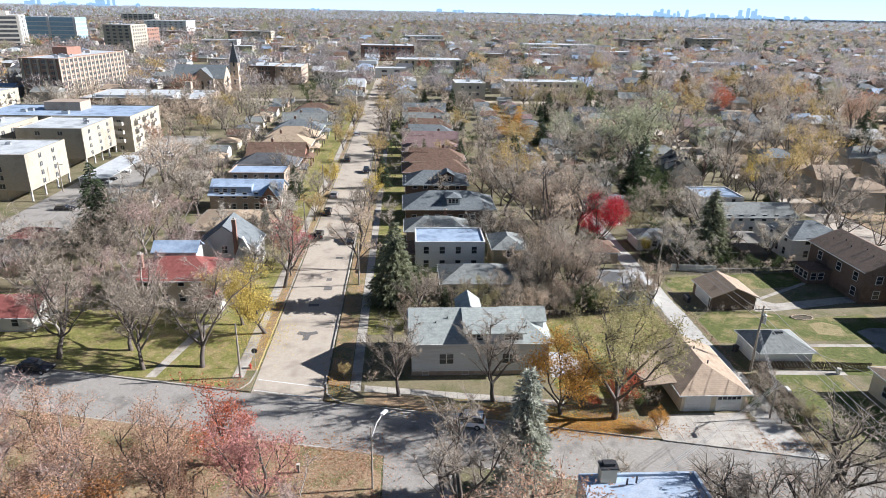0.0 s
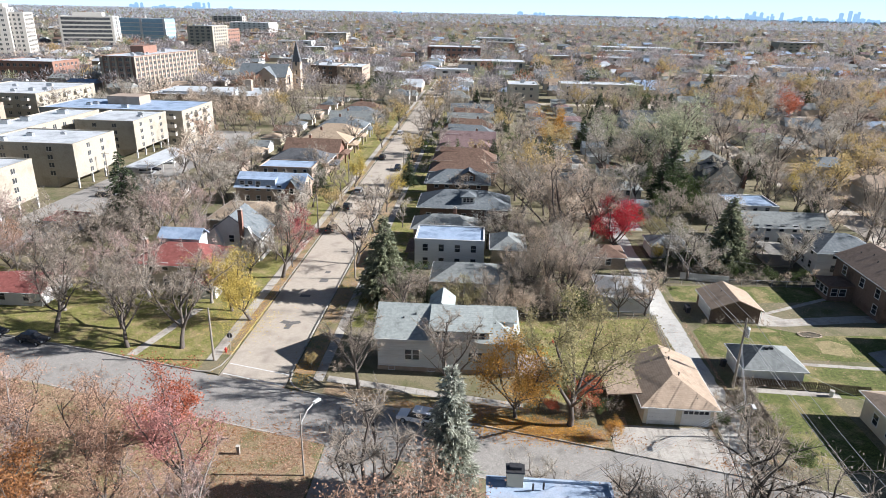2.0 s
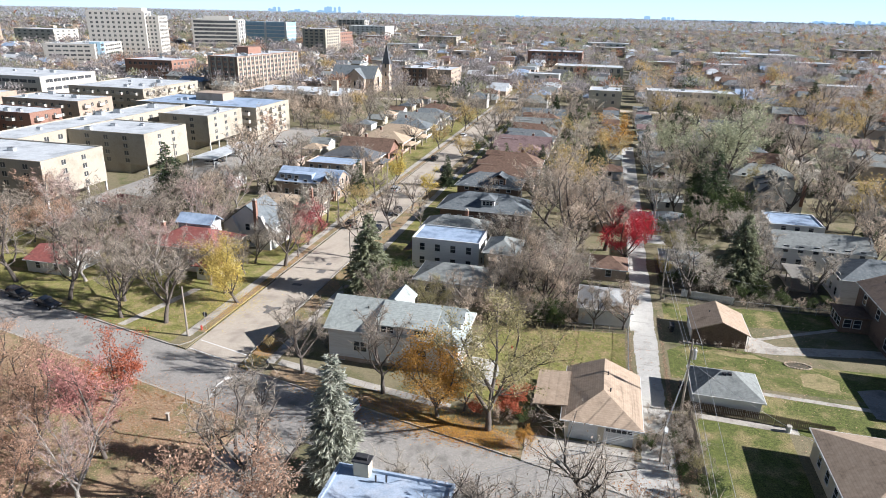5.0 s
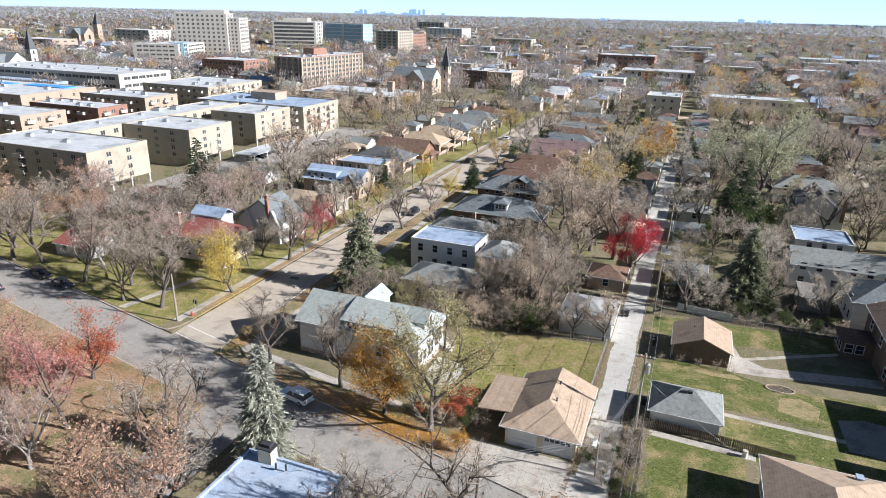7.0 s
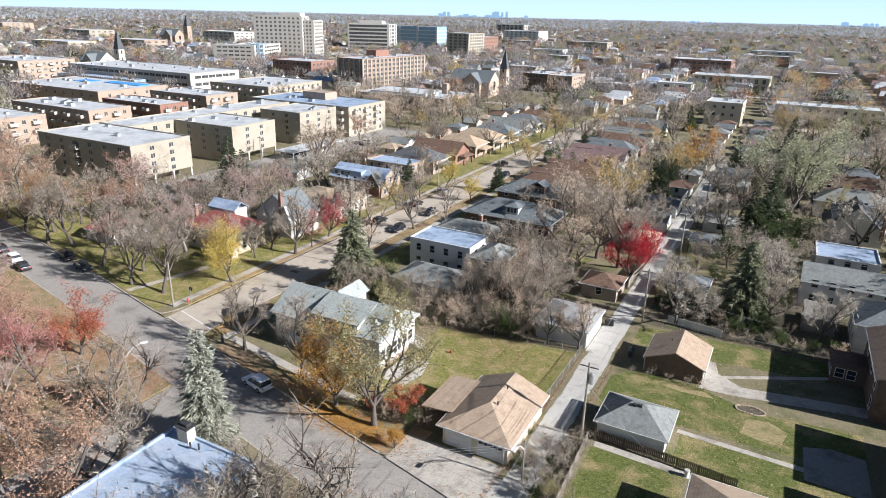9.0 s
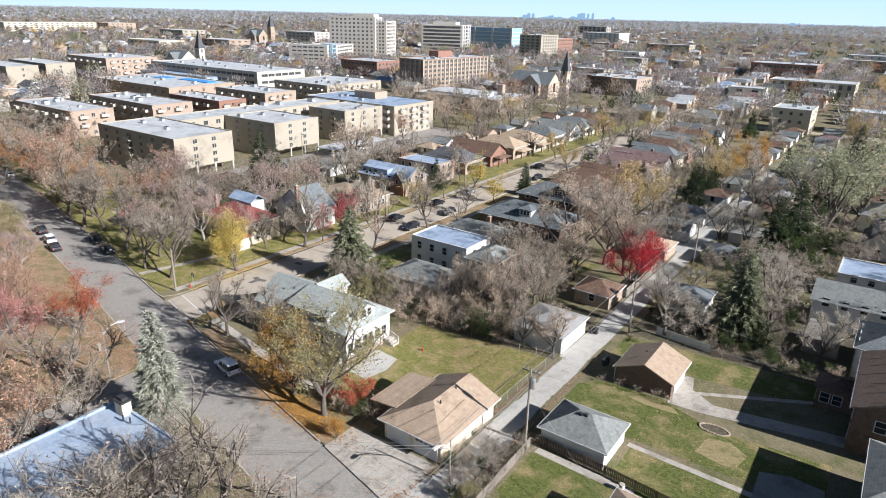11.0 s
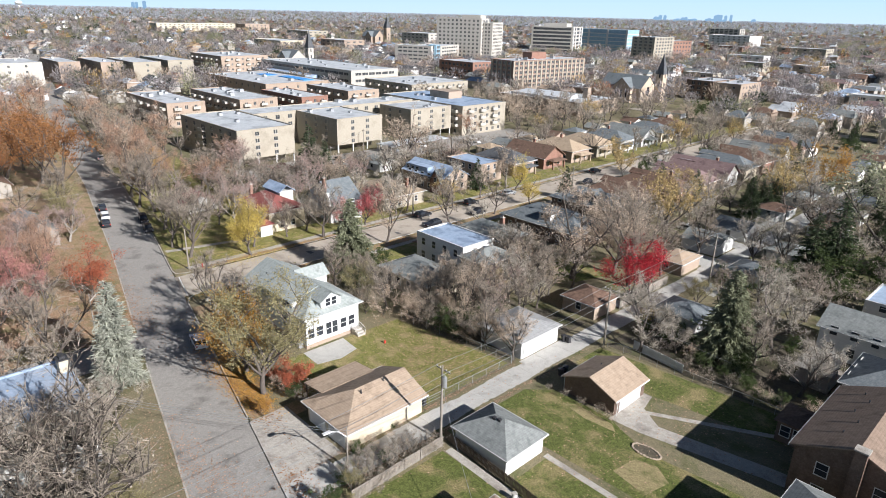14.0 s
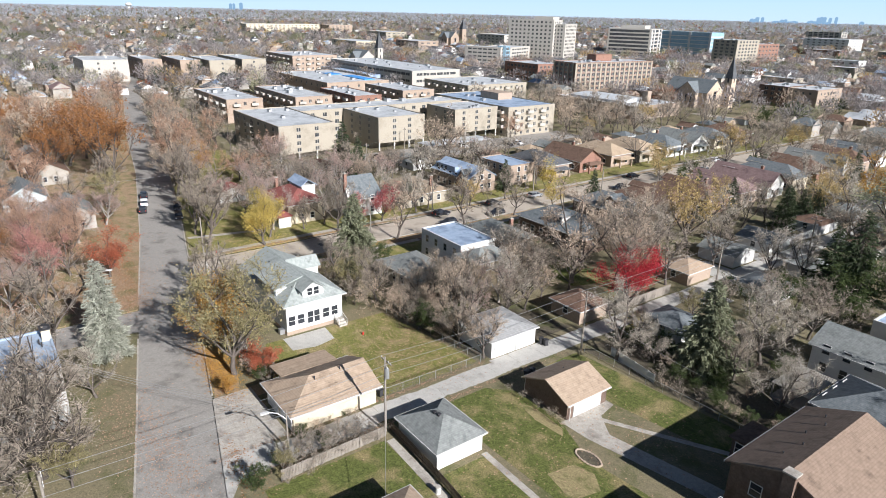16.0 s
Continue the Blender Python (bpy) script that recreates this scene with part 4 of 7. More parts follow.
_shapes, _joined = {}, {}


def shape(kind, variant, light=False):
    if (kind, variant, light) not in _shapes:
        _, category, _, _, _, options = KINDS[kind]
        seed = sum(ord(c) for c in kind) * 17 + variant
        more = {} if category == "conifer" or not light else dict(light=True, limbs=5, forks=4) if light == "far" else dict(light=True)
        _shapes[kind, variant, light] = (conifer if category == "conifer" else broadleaf)(seed, **{**options, **more})
    return _shapes[kind, variant, light]


def plant_far(kind, x, y, h, turn):
    """Trees past those that one could count: gathered by kind, joined at the end."""
    PLANTED.append((x, y))
    _joined.setdefault(kind, []).append((random.randrange(min(2, KINDS[kind][4])), x, y, h / 10, radians(turn)))


def join_far():
    for kind, rows in _joined.items():
        label, category, bark, crown, _, _ = KINDS[kind]
        for part_name, material, first in (("tree_stems", M[bark], 0), ("tree_crowns", L[crown], 2)):
            vs, fs, base = [], [], 0
            for variant, x, y, s, a in rows:
                data = shape(kind, variant, "far")
                v = np.array(data[first])
                c, d = math.cos(a) * s, math.sin(a) * s
                vs.append(np.stack([v[:, 0] * c - v[:, 1] * d + x, v[:, 0] * d + v[:, 1] * c + y, v[:, 2] * s], 1))
                fs += [tuple(i + base for i in f) for f in data[first + 1]]
                base += len(v)
            me = bpy.data.meshes.new(part_name)
            me.from_pydata(np.concatenate(vs).tolist(), [], fs)
            me.materials.append(material)
            if first == 0:
                ob = tagged(new("grove", me), "grove: " + label, "trees", kind="stuff")
            else:
                tagged(new("grove_crowns", me), "crowns: " + label, "trees", kind="stuff")


def plant(kind, x, y, h, turn=None, light=False):
    label, category, bark, crown, variants, options = KINDS[kind]
    turn = random.uniform(0, 360) if turn is None else turn
    key = (kind, random.randrange(variants), light or kind.endswith('shrub'))
    m = pose(x, y, 0, 0, 0, turn) @ Matrix.Diagonal((h / 10, h / 10, h / 10, 1))
    PLANTED.append((x, y))
    if key in _grown:
        return copy_thing(_grown[key], pose(x, y, 0, 0, 0, turn) @ Matrix.Scale(h / 10 / _grown[key].scale.x, 4))
    wv, wf, cv, cf = shape(*key[:2], light=key[2])
    ob = thing(category if category != "tree" else "tree", Matrix(), label, category, GROUPS[category])
    for name, v, f, mat in (("trunk", wv, wf, M[bark]), ("crown", cv, cf, L[crown])):
        o = new(name, pydata(name, v, f, mat, name == "trunk"))
        o.parent = ob
    _grown[key] = ob
    ob.matrix_basis = m
    return ob


# ---- buildings of the near block ----
def add_vents(h, spots):
    for x, y, z in spots:
        bm = bmesh.new()
        tube(bm, (x, y, z - 0.3), (x, y, z + 0.35), 0.09, 0.09, 8, True)
        part("vent_pipe", bm, M["dark_metal"], h)


# the white corner house
h = house(1.5, 20.0, 74.2, 83.6, 4.9, 7.9, "hip", "x", "white_siding", "green_grey_roof", "white clapboard house with a grey shingle roof, two storeys", faces="", over=0.5, base="tan_brick", hips=(False, True))
for u in (-5.1, -4.1, 3.4, 4.4):
    window(h, u, -4.7, 2.5, "-y", 0.85, 1.45)
for u in (-7.4, -2.0, 7.2):
    window(h, u, -4.7, 0.35, "-y", 0.8, 0.45, "white", False)
for u in (-2.4, 2.2):
    window(h, -9.25, u, 2.4, "-x", 1.0, 1.4)
    window(h, -9.25, u, 5.4, "-x", 0.9, 1.2)
for u in (-3.1, 2.6):
    for k in (-0.75, 0.75):
        window(h, 9.25, u + k, 2.3, "+x", 1.05, 1.5)
for k in (-0.55, 0.55):
    window(h, 9.25, -0.25 + k, 2.2, "+x", 0.9, 1.9)
d = part("dormer_wall", boxes((-2.0, 5.6, -4.7, -1.0, 4.9, 6.35)), M["white_siding"], h)
part("dormer_roof", sweep(bmesh.new(), [(-5.1, 6.3), (-5.1, 6.45), (-0.1, 7.95), (-0.1, 7.75)], "x", -2.4, 6.0), M["green_grey_roof"], h)
for u in (-1.2, -0.2, 3.6, 4.6):
    window(h, u, -4.7, 5.65, "-y", 0.8, 0.95)
e = part("dormer_wall", sweep(bmesh.new(), [(-1.75, 4.95), (1.75, 4.95), (1.75, 6.75), (0, 7.85), (-1.75, 6.75)], "x", 3.6, 8.9), M["white_siding"], h)
part("dormer_roof", gable_roof(3.2, 8.95, -1.75, 1.75, 6.75, 7.9, "x", 0.35, 0.12), M["green_grey_roof"], h)
for k in (-0.5, 0.5):
    window(h, 8.9, k * 1.1, 6.3, "+x", 0.8, 1.15)
part("dormer_wall", sweep(bmesh.new(), [(-2.6, 4.9), (0.4, 4.9), (0.4, 6.9), (-1.1, 8.0), (-2.6, 6.9)], "y", 0.5, 4.95), M["white_siding"], h)
part("dormer_roof", gable_roof(-2.6, 0.4, 0.2, 5.0, 6.9, 8.05, "y", 0.35, 0.12), M["green_grey_roof"], h)
part("stoop", boxes((9.3, 10.3, 3.2, 4.6, -0.1, 0.9), (10.3, 10.7, 3.2, 4.6, -0.1, 0.6), (10.7, 11.1, 3.2, 4.6, -0.1, 0.3)), M["concrete"], h)
for yy in (3.2, 4.54):
    bm = boxes((9.3, 9.36, yy, yy + 0.06, 0.85, 1.8), (11.04, 11.1, yy, yy + 0.06, 0.25, 1.2))
    tube(bm, (9.33, yy + 0.03, 1.78), (11.07, yy + 0.03, 1.18), 0.04, 0.04, 6)
    tube(bm, (9.33, yy + 0.03, 1.3), (11.07, yy + 0.03, 0.7), 0.03, 0.03, 6)
    part("railing", bm, M["white"], h)
part("air_conditioner", boxes((7.6, 8.4, -5.5, -4.75, 0.0, 0.8)), M["metal"], h)
add_vents(h, [(-6.0, -2.2, 6.5), (-4.4, -1.6, 6.9), (6.4, -2.4, 6.3)])

# double garage with tan hipped roof, and its lean-to
h = house(34.9, 43.0, 65.0, 76.2, 2.5, 4.5, "hip", "y", "cream", "tan_roof", "cream double garage with a tan hipped roof", name="garage", category="garage", faces="", over=0.55, hips=(True, False), garage_doors=(("-y", -2.0, 3.0, 2.1, False), ("-y", 2.0, 3.0, 2.1)))
part("lean_to_roof", sweep(bmesh.new(), [(-8.1, 2.35), (-8.1, 2.5), (-4.0, 2.9), (-4.0, 2.75)], "y", -3.6, 4.4), M["tan_roof"], h)
for y in (-3.4, 0.4, 4.2):
    part("post", boxes((-7.95, -7.8, y - 0.08, y + 0.08, -0.1, 2.38)), M["dark_wood"], h)
part("lean_to_wall", boxes((-7.9, -4.05, 4.1, 4.25, -0.1, 2.4)), M["dark_wood"], h)
part("ridge_flashing", sweep(bmesh.new(), [(3.0, 4.02), (3.0, 4.16), (3.5, 4.16), (3.5, 4.02)], "x", -0.5, 0.5), M["dark_metal"], h)
add_vents(h, [(0.8, -1.2, 4.3), (0.5, 2.4, 4.4)])
h = house(50.2, 57.9, 75.0, 81.4, 2.35, 4.3, "hip", "x", "white", "grey_roof", "white garage with a grey shingle hipped roof", name="garage", category="garage", faces="", over=0.35, garage_doors=(("-x", 0.0, 4.6, 2.05, False),))
part("roof_vent", boxes((-0.6, -0.2, -0.7, -0.3, 3.9, 4.25), (0.1, 0.5, -0.6, -0.2, 3.9, 4.28)), M["dark_metal"], h)
h = house(52.0, 59.5, 93.6, 100.9, 2.35, 3.9, "gable", "y", "brown_brick", "tan_roof", "brown brick garage with a tan shingle gable roof", name="garage", category="garage", faces="", over=0.35, garage_doors=(("-x", 0.0, 4.8, 2.05, False), ("+x", 0.0, 4.8, 2.05, False)))
for x, y in ((-4.0, -3.4), (4.05, -3.4)):
    bm = bmesh.new()
    tube(bm, (x, y, 0), (x, y, 2.1), 0.05, 0.05, 6)
    part("downpipe", bm, M["white"], h)
add_vents(h, [(-1.2, 0.6, 3.4)])
h = house(34.9, 42.8, 95.6, 104.3, 2.7, 4.2, "hip", "x", "white", "worn_roof", "white garage with a weathered pale grey roof", name="garage", category="garage", faces="", over=0.35, garage_doors=(("+x", -2.1, 3.2, 2.1, False), ("+x", 2.1, 3.2, 2.1, False)))

# brick two-storey house with its sunroom
h = house(79.2, 90.0, 95.6, 111.2, 6.0, 8.3, "gable", "y", "brown_brick", "umber_roof", "two-storey brown brick house with a brown shingle gable roof", faces="", over=0.45, chimney=None)
for u, z in ((-5.6, 4.3), (-1.0, 4.3), (4.6, 4.3), (-5.8, 1.6)):
    window(h, -5.4, u, z, "-x", 1.2, 1.5)
for u in (-2.6, 2.6):
    window(h, u, -7.8, 4.3, "-y", 1.1, 1.4)
    window(h, u, -7.8, 1.6, "-y", 1.1, 1.4)
c = part("chimney", boxes((-0.2, 0.9, -8.8, -7.85, -0.2, 8.6)), M["brown_brick"], h)
part("cap", boxes((-0.3, 1.0, -8.9, -7.75, 8.6, 8.75)), M["concrete"], c)
part("sunroom_wall", boxes((-9.6, -5.42, 0.6, 5.0, -0.2, 2.7)), M["brown_brick"], h)
part("sunroom_roof", hip_roof(-9.6, -5.3, 0.6, 5.0, 2.72, 3.6, 0.35, along="y"), M["brown_roof"], h)
for u in (1.4, 2.8, 4.2):
    window(h, -9.6, u, 1.6, "-x", 1.05, 1.3)
for u in (-8.6, -7.2):
    window(h, u, 0.6, 1.6, "-y", 1.0, 1.3)
add_vents(h, [(-2.2, -4.6, 7.4), (-1.6, -2.0, 7.7), (-2.6, 0.8, 7.3), (-1.9, 3.4, 7.6), (-2.8, 5.6, 7.2)])
house(81.5, 91.0, 63.5, 77.0, 5.6, 8.2, "hip", "y", "brown_brick", "tan_roof", "two-storey brick house with a tan hipped roof", over=0.45, faces="-x +y")
house(81.5, 92.0, 79.6, 90.4, 5.2, 7.5, "hip", "x", "brown_brick", "grey_roof", "two-storey brick house with a grey shingle roof", over=0.4, faces="-x +y")
h = house(62.0, 72.5, 55.0, 68.6, 3.4, 5.6, "hip", "y", "cream", "tan_roof", "low house with a tan hipped roof and a pale metal vent", faces="-x +y", over=0.5)
part("roof_vent", boxes((2.9, 3.4, 5.9, 6.5, 3.6, 4.2), (2.8, 3.5, 5.8, 6.6, 4.2, 4.3)), M["blue_membrane"], h)
# flat-roofed building close to the drone's way
h = house(15.9, 26.5, 27.0, 44.2, 7.8, 8.2, "flat", "x", "white", "blue_roof", "white two-storey building with a blue-grey flat roof", faces="+x -x +y", spacing=3.0, rows=[1.6, 4.6])
for o in h.children:
    if o.name.startswith("parapet"):
        o.data.materials[0] = M["blue_roof"]
c = part("chimney", boxes((-3.6, -2.2, 7.6, 8.58, -0.2, 9.4)), M["cream"], h)
part("cap", boxes((-3.7, -2.1, 7.5, 8.68, 9.4, 9.55), (-3.4, -2.4, 7.8, 8.4, 9.55, 9.85)), M["dark_metal"], c)
add_vents(h, [(-0.5, 7.4, 8.4), (-1.4, 7.2, 8.4)])

# ---- houses along the north street ----
R = "residential houses in rows"
house(7.0, 19.5, 98.5, 106.5, 3.0, 5.0, "hip", "x", "cream", "grey_roof", "small cottage with a grey-green hipped roof", over=0.5, group=R)
h = house(2.6, 15.6, 111.0, 119.4, 5.6, 6.0, "flat", "x", "siding", "blue_membrane", "pale two-storey house with a white flat roof", spacing=3.0, group=R)
part("porch_roof", sweep(bmesh.new(), [(-8.4, 2.9), (-8.4, 3.05), (-6.52, 3.5), (-6.52, 3.3)], "y", -3.9, 3.9), M["brown_roof"], h)
house(17.0, 22.9, 109.0, 117.2, 5.2, 6.9, "hip", "y", "yellow_brick", "grey_roof", "narrow yellow brick house with a grey hipped roof", over=0.4, group=R, faces="+x -y", spacing=3.2)
house(1.0, 13.5, 124.0, 131.5, 3.6, 5.8, "hip", "x", "tan_brick", "grey_roof", "brick bungalow with a grey hipped roof", over=0.6, group=R, chimney=(2, 1.5, 6.6))
h = house(0.8, 21.0, 139.5, 150.5, 3.6, 6.6, "hip", "x", "brown_brick", "slate_roof", "dark brick bungalow with a slate-grey hipped roof and dormer", over=0.7, group=R)
part("dormer_wall", boxes((-0.6, 2.4, -4.6, -1.2, 4.4, 6.0)), M["white"], h)
part("dormer_roof", hip_roof(-0.6, 2.4, -4.6, -1.0, 6.0, 6.9, 0.35, along="y"), M["slate_roof"], h)
for k in (0.1, 0.9, 1.7):
    window(h, k, -4.6, 5.3, "-y", 0.6, 0.9)
h = house(0.8, 16.5, 157.5, 167.0, 4.6, 7.4, "hip", "x", "brown_brick", "slate_roof", "dark brick house with a grey hipped roof", over=0.6, group=R)
part("dormer_wall", boxes((1.2, 4.4, -4.2, -0.5, 5.0, 7.0)), M["brown_roof"], h)
part("dormer_roof", gable_roof(1.2, 4.4, -4.3, -0.4, 7.0, 7.9, "y", 0.3), M["slate_roof"], h)
for k in (2.1, 3.4):
    window(h, k, -4.2, 6.0, "-y", 0.8, 1.1)
y = 174.0
for i, (roof, wall, kind) in enumerate([("brown_roof", "tan_brick", "hip"), ("brown_roof", "red_brick", "hip"), ("mauve_roof", "tan_brick", "hip"), ("mauve_roof", "white", "gable"), ("slate_roof", "cream", "hip"),
                                        ("brown_roof", "red_brick", "hip"), ("grey_roof", "white", "gable"), ("brown_roof", "tan_brick", "hip"), ("slate_roof", "siding", "gable")]):
    h = house(0.5, 18.5, y, y + 9.0, 3.8, 6.9, kind, "x", wall, roof, f"bungalow with a {roof.split('_')[0]} {'hipped' if kind == 'hip' else 'gabled'} roof", over=0.7, group=R, chimney=(3, 2.5, 7.4) if i % 2 else None, faces="+x -y")
    part("dormer_wall", boxes((-7.0, -3.0, -1.5, 1.5, 4.6, 6.2)), M[wall], h)
    part("dormer_roof", gable_roof(-7.3, -2.0, -1.5, 1.5, 6.0, 6.95, "x", 0.3, 0.12), M[roof], h)
    y += 14.2
# west side
h = house(-44.0, -30.0, 96.4, 105.5, 4.6, 7.2, "hip", "x", "cream", "red_roof", "cream house with a red tiled roof", over=0.5, group=R, chimney=(-5.5, -2, 8.2))
part("wing_roof", hip_roof(4.2, 8.4, -7.6, -4.7, 2.7, 3.9, 0.4, along="y"), M["red_roof"], h)
part("wing_wall", boxes((4.4, 8.2, -7.4, -4.6, -0.2, 2.7)), M["white"], h)
for u in (5.4, 7.2):
    window(h, u, -7.4, 1.6, "-y", 1.0, 1.2)
part("garret_wall", boxes((-4.5, 2.5, 1.0, 4.4, 4.6, 7.6)), M["white"], h)
part("garret_roof", gable_roof(-4.5, 2.5, 0.9, 4.5, 7.6, 8.8, "x", 0.35), M["blue_membrane"], h)
h = house(-38.0, -27.0, 111.5, 119.5, 4.6, 8.8, "gable", "y", "white", "slate_roof", "white steep-gabled house with a tall brick chimney", over=0.3, group=R, chimney=(2.2, -4.3, 10.2))
part("gable_bay", gable_walls(2.0, 5.2, -4.9, -4.1, 3.4, 7.0, "y"), M["white"], h)
part("gable_bay", gable_walls(-4.4, -1.4, -4.9, -4.1, 3.4, 6.6, "y"), M["white"], h)
h = house(-43.0, -27.0, 126.0, 139.5, 3.2, 5.2, "hip", "y", "beige_brick", "sand_roof", "low beige brick ranch house with a sand-coloured roof", over=0.6, group=R, chimney=(5, 3.5, 6.6))
h = house(-45.5, -29.0, 148.2, 157.8, 4.4, 7.0, "gable", "x", "tan_brick", "blue_membrane", "brick house with a pale blue-grey gabled roof", over=0.4, group=R)
part("gable_bay", gable_walls(3.6, 8.0, -5.3, 0.0, 3.4, 6.4, "y"), M["red_brick"], h)
part("bay_roof", gable_roof(3.6, 8.0, -5.3, 0.0, 3.4, 6.45, "y", 0.3), M["slate_roof"], h)
window(h, 5.8, -5.3, 3.8, "-y", 0.9, 1.2)
part("dormer_wall", boxes((-7.6, 1.6, -4.4, -0.6, 4.3, 6.3)), M["blue_membrane"], h)
for u in (-6.6, -4.6, -2.6):
    window(h, u, -4.4, 5.4, "-y", 1.1, 0.8)
house(-45.5, -31.0, 165.5, 174.5, 5.2, 5.6, "flat", "x", "tan_brick", "blue_membrane", "brick house with a white flat roof", group=R)
y = 179.5
for i, (roof, wall, kind) in enumerate([("dark_roof", "tan_brick", "hip"), ("brown_roof", "red_brick", "gable"), ("sand_roof", "tan_brick", "hip"), ("sand_roof", "beige_brick", "hip"), ("slate_roof", "white", "hip"), ("grey_roof", "white", "gable"),
                                        ("slate_roof", "cream", "hip"), ("brown_roof", "tan_brick", "hip")]):
    h = house(-47.0, -30.5, y, y + 10.0, 3.9, 6.9, kind, "x", wall, roof, f"{wall.split('_')[0]}-walled bungalow with a {roof.split('_')[0]} roof", over=0.7, group=R, faces="+x -y", chimney=(-2, 2.5, 7.6) if i % 3 else None)
    part("porch_roof", hip_roof(8.3, 10.8, -3.2, 3.2, 2.7, 3.5, 0.4, along="y"), M[roof], h)
    for k in (-2.9, 2.9):
        part("porch_post", boxes((10.2, 10.6, k - 0.2, k + 0.2, -0.2, 2.66)), M[wall], h)
    y += 15.0
# small garages behind
for x0, y0, w, d, roof, wall, lab in ((-68, 151, 8, 7, "grey_roof", "white", "white garage with a grey gabled roof"), (-62, 196, 7, 7, "sand_roof", "cream", "small cream garage with a sand-coloured roof"), (-62, 178, 7, 6.5, "brown_roof", "tan_brick", "small brick garage with a brown roof"),
                                      (36.2, 114.5, 6.3, 6.5, "brown_roof", "tan_brick", "brick garage with a brown hipped roof beside the alley"), (36.5, 143.5, 6.3, 7.5, "tan_roof", "tan_brick", "brick garage with a faded brown roof beside the alley"), (34.6, 159.5, 8, 7.5, "grey_roof", "white", "white garage with a grey-brown roof beside the alley"),
                                      (35.2, 173, 7.5, 8.5, "slate_roof", "white", "white garage with a dark arched roof beside the alley"), (35.5, 196, 7, 7, "brown_roof", "white", "white garage with a brown roof beside the alley"), (35.5, 214, 7, 7, "grey_roof", "white", "white garage with a grey roof beside the alley"),
                                      (49.2, 122.0, 7, 6.5, "slate_roof", "white", "low garage with a slate-grey roof beside the alley"), (49.5, 148.5, 7, 7, "slate_roof", "siding", "pale garage with a dark roof beside the alley"), (50, 166, 7, 6.5, "grey_roof", "white", "white garage with a grey roof beside the alley"), (50, 190, 7, 7, "brown_roof", "white", "white garage with a brown roof beside the alley"),
                                      (-78, 123, 7, 6, "red_roof", "white", "white garage with a red roof"), (-64, 88, 9, 8, "red_roof", "white", "low white house with a red roof")):
    house(x0, x0 + w, y0, y0 + d, 2.4, 3.9, "hip" if w < 7.2 else "gable", "x", wall, roof, lab, name="garage", category="garage", faces="-y", over=0.35, spacing=4)
for i in range(10):
    house(-63.5, -56.5, 206 + i * 14.5, 212.5 + i * 14.5, 2.4, 3.9, "hip" if i % 2 else "gable", "x", ("white", "cream", "tan_brick")[i % 3], ("grey_roof", "sand_roof", "brown_roof", "slate_roof")[i % 4], "small back-yard garage beyond the houses", name="garage", category="garage", faces="", over=0.35)
    house(35.0, 42.0, 230 + i * 14.5, 236.5 + i * 14.5, 2.4, 3.9, "hip" if i % 2 else "gable", "x", ("white", "cream", "siding")[i % 3], ("slate_roof", "brown_roof", "grey_roof")[i % 3], "small back-yard garage beside the alley", name="garage", category="garage", faces="", over=0.35)
    house(49.5, 56.5, 207 + i * 14.5, 213.5 + i * 14.5, 2.4, 3.9, "gable" if i % 2 else "hip", "x", ("white", "siding", "cream")[i % 3], ("grey_roof", "slate_roof", "mauve_roof")[i % 3], "small back-yard garage beside the alley", name="garage", category="garage", faces="", over=0.35)
# houses on the street beyond the alley
house(70.8, 88.0, 131.0, 139.5, 4.6, 6.6, "gable", "x", "siding", "grey_roof", "long low house with a grey gabled roof", group=R, faces="-y -x")
house(78.2, 90.0, 115.5, 125.5, 4.6, 7.2, "hip", "x", "siding", "slate_roof", "pale house with a dark slate roof", group=R, faces="-y -x")
deck = thing("pergola", pose(73.7, 123.2, 0), "weathered grey slatted pergola over a deck", "pergola")
for sx in (-2.2, 2.2):
    for sy in (-3.5, 0, 3.5):
        part("post", boxes((sx - 0.08, sx + 0.08, sy - 0.08, sy + 0.08, -0.2, 2.5)), M["grey_wood"], deck)
for i in range(24):
    part("slat", boxes((-2.4, 2.4, -3.7 + i * 0.32, -3.55 + i * 0.32, 2.5, 2.62)), M["pale_stone"], deck)
part("deck_floor", boxes((-2.4, 2.4, -3.7, 3.8, -0.1, 0.45)), M["grey_wood"], deck)
BUILT.append((70.8, 76.4, 119, 127.5))
h = house(72.8, 83.5, 145.5, 155.5, 4.6, 5.0, "flat", "x", "white", "blue_membrane", "white house with a pale blue roof", group=R, faces="-y -x")
h = house(75.0, 86.5, 174.0, 185.5, 3.4, 8.4, "gable", "y", "white", "dark_roof", "white gabled house with a steep dark roof and dormers", group=R, faces="-y -x", chimney=(5.2, -6.2, 9.4))
for u in (-2.6, 2.4):
    part("dormer_wall", boxes((-4.6, -2.0, u - 1.1, u + 1.1, 4.0, 6.6)), M["white"], h)
    part("dormer_roof", sweep(bmesh.new(), [(-4.9, 6.45), (-4.9, 6.6), (-1.2, 7.9), (-1.2, 7.7)], "y", u - 1.3, u + 1.3), M["dark_roof"], h)
for i, (roof, wall) in enumerate([("grey_roof", "siding"), ("brown_roof", "red_brick"), ("slate_roof", "white"), ("sand_roof", "tan_brick"), ("grey_roof", "white"), ("dark_roof", "siding")]):
    house(73.0 + (i % 2), 89.5, 195 + 17 * i, 205 + 17 * i, 4.2, 7.0, "gable" if i % 2 else "hip", "x", wall, roof, f"{wall.replace('_', ' ')} house with a {roof.split('_')[0]} roof", group=R, faces="-y -x")
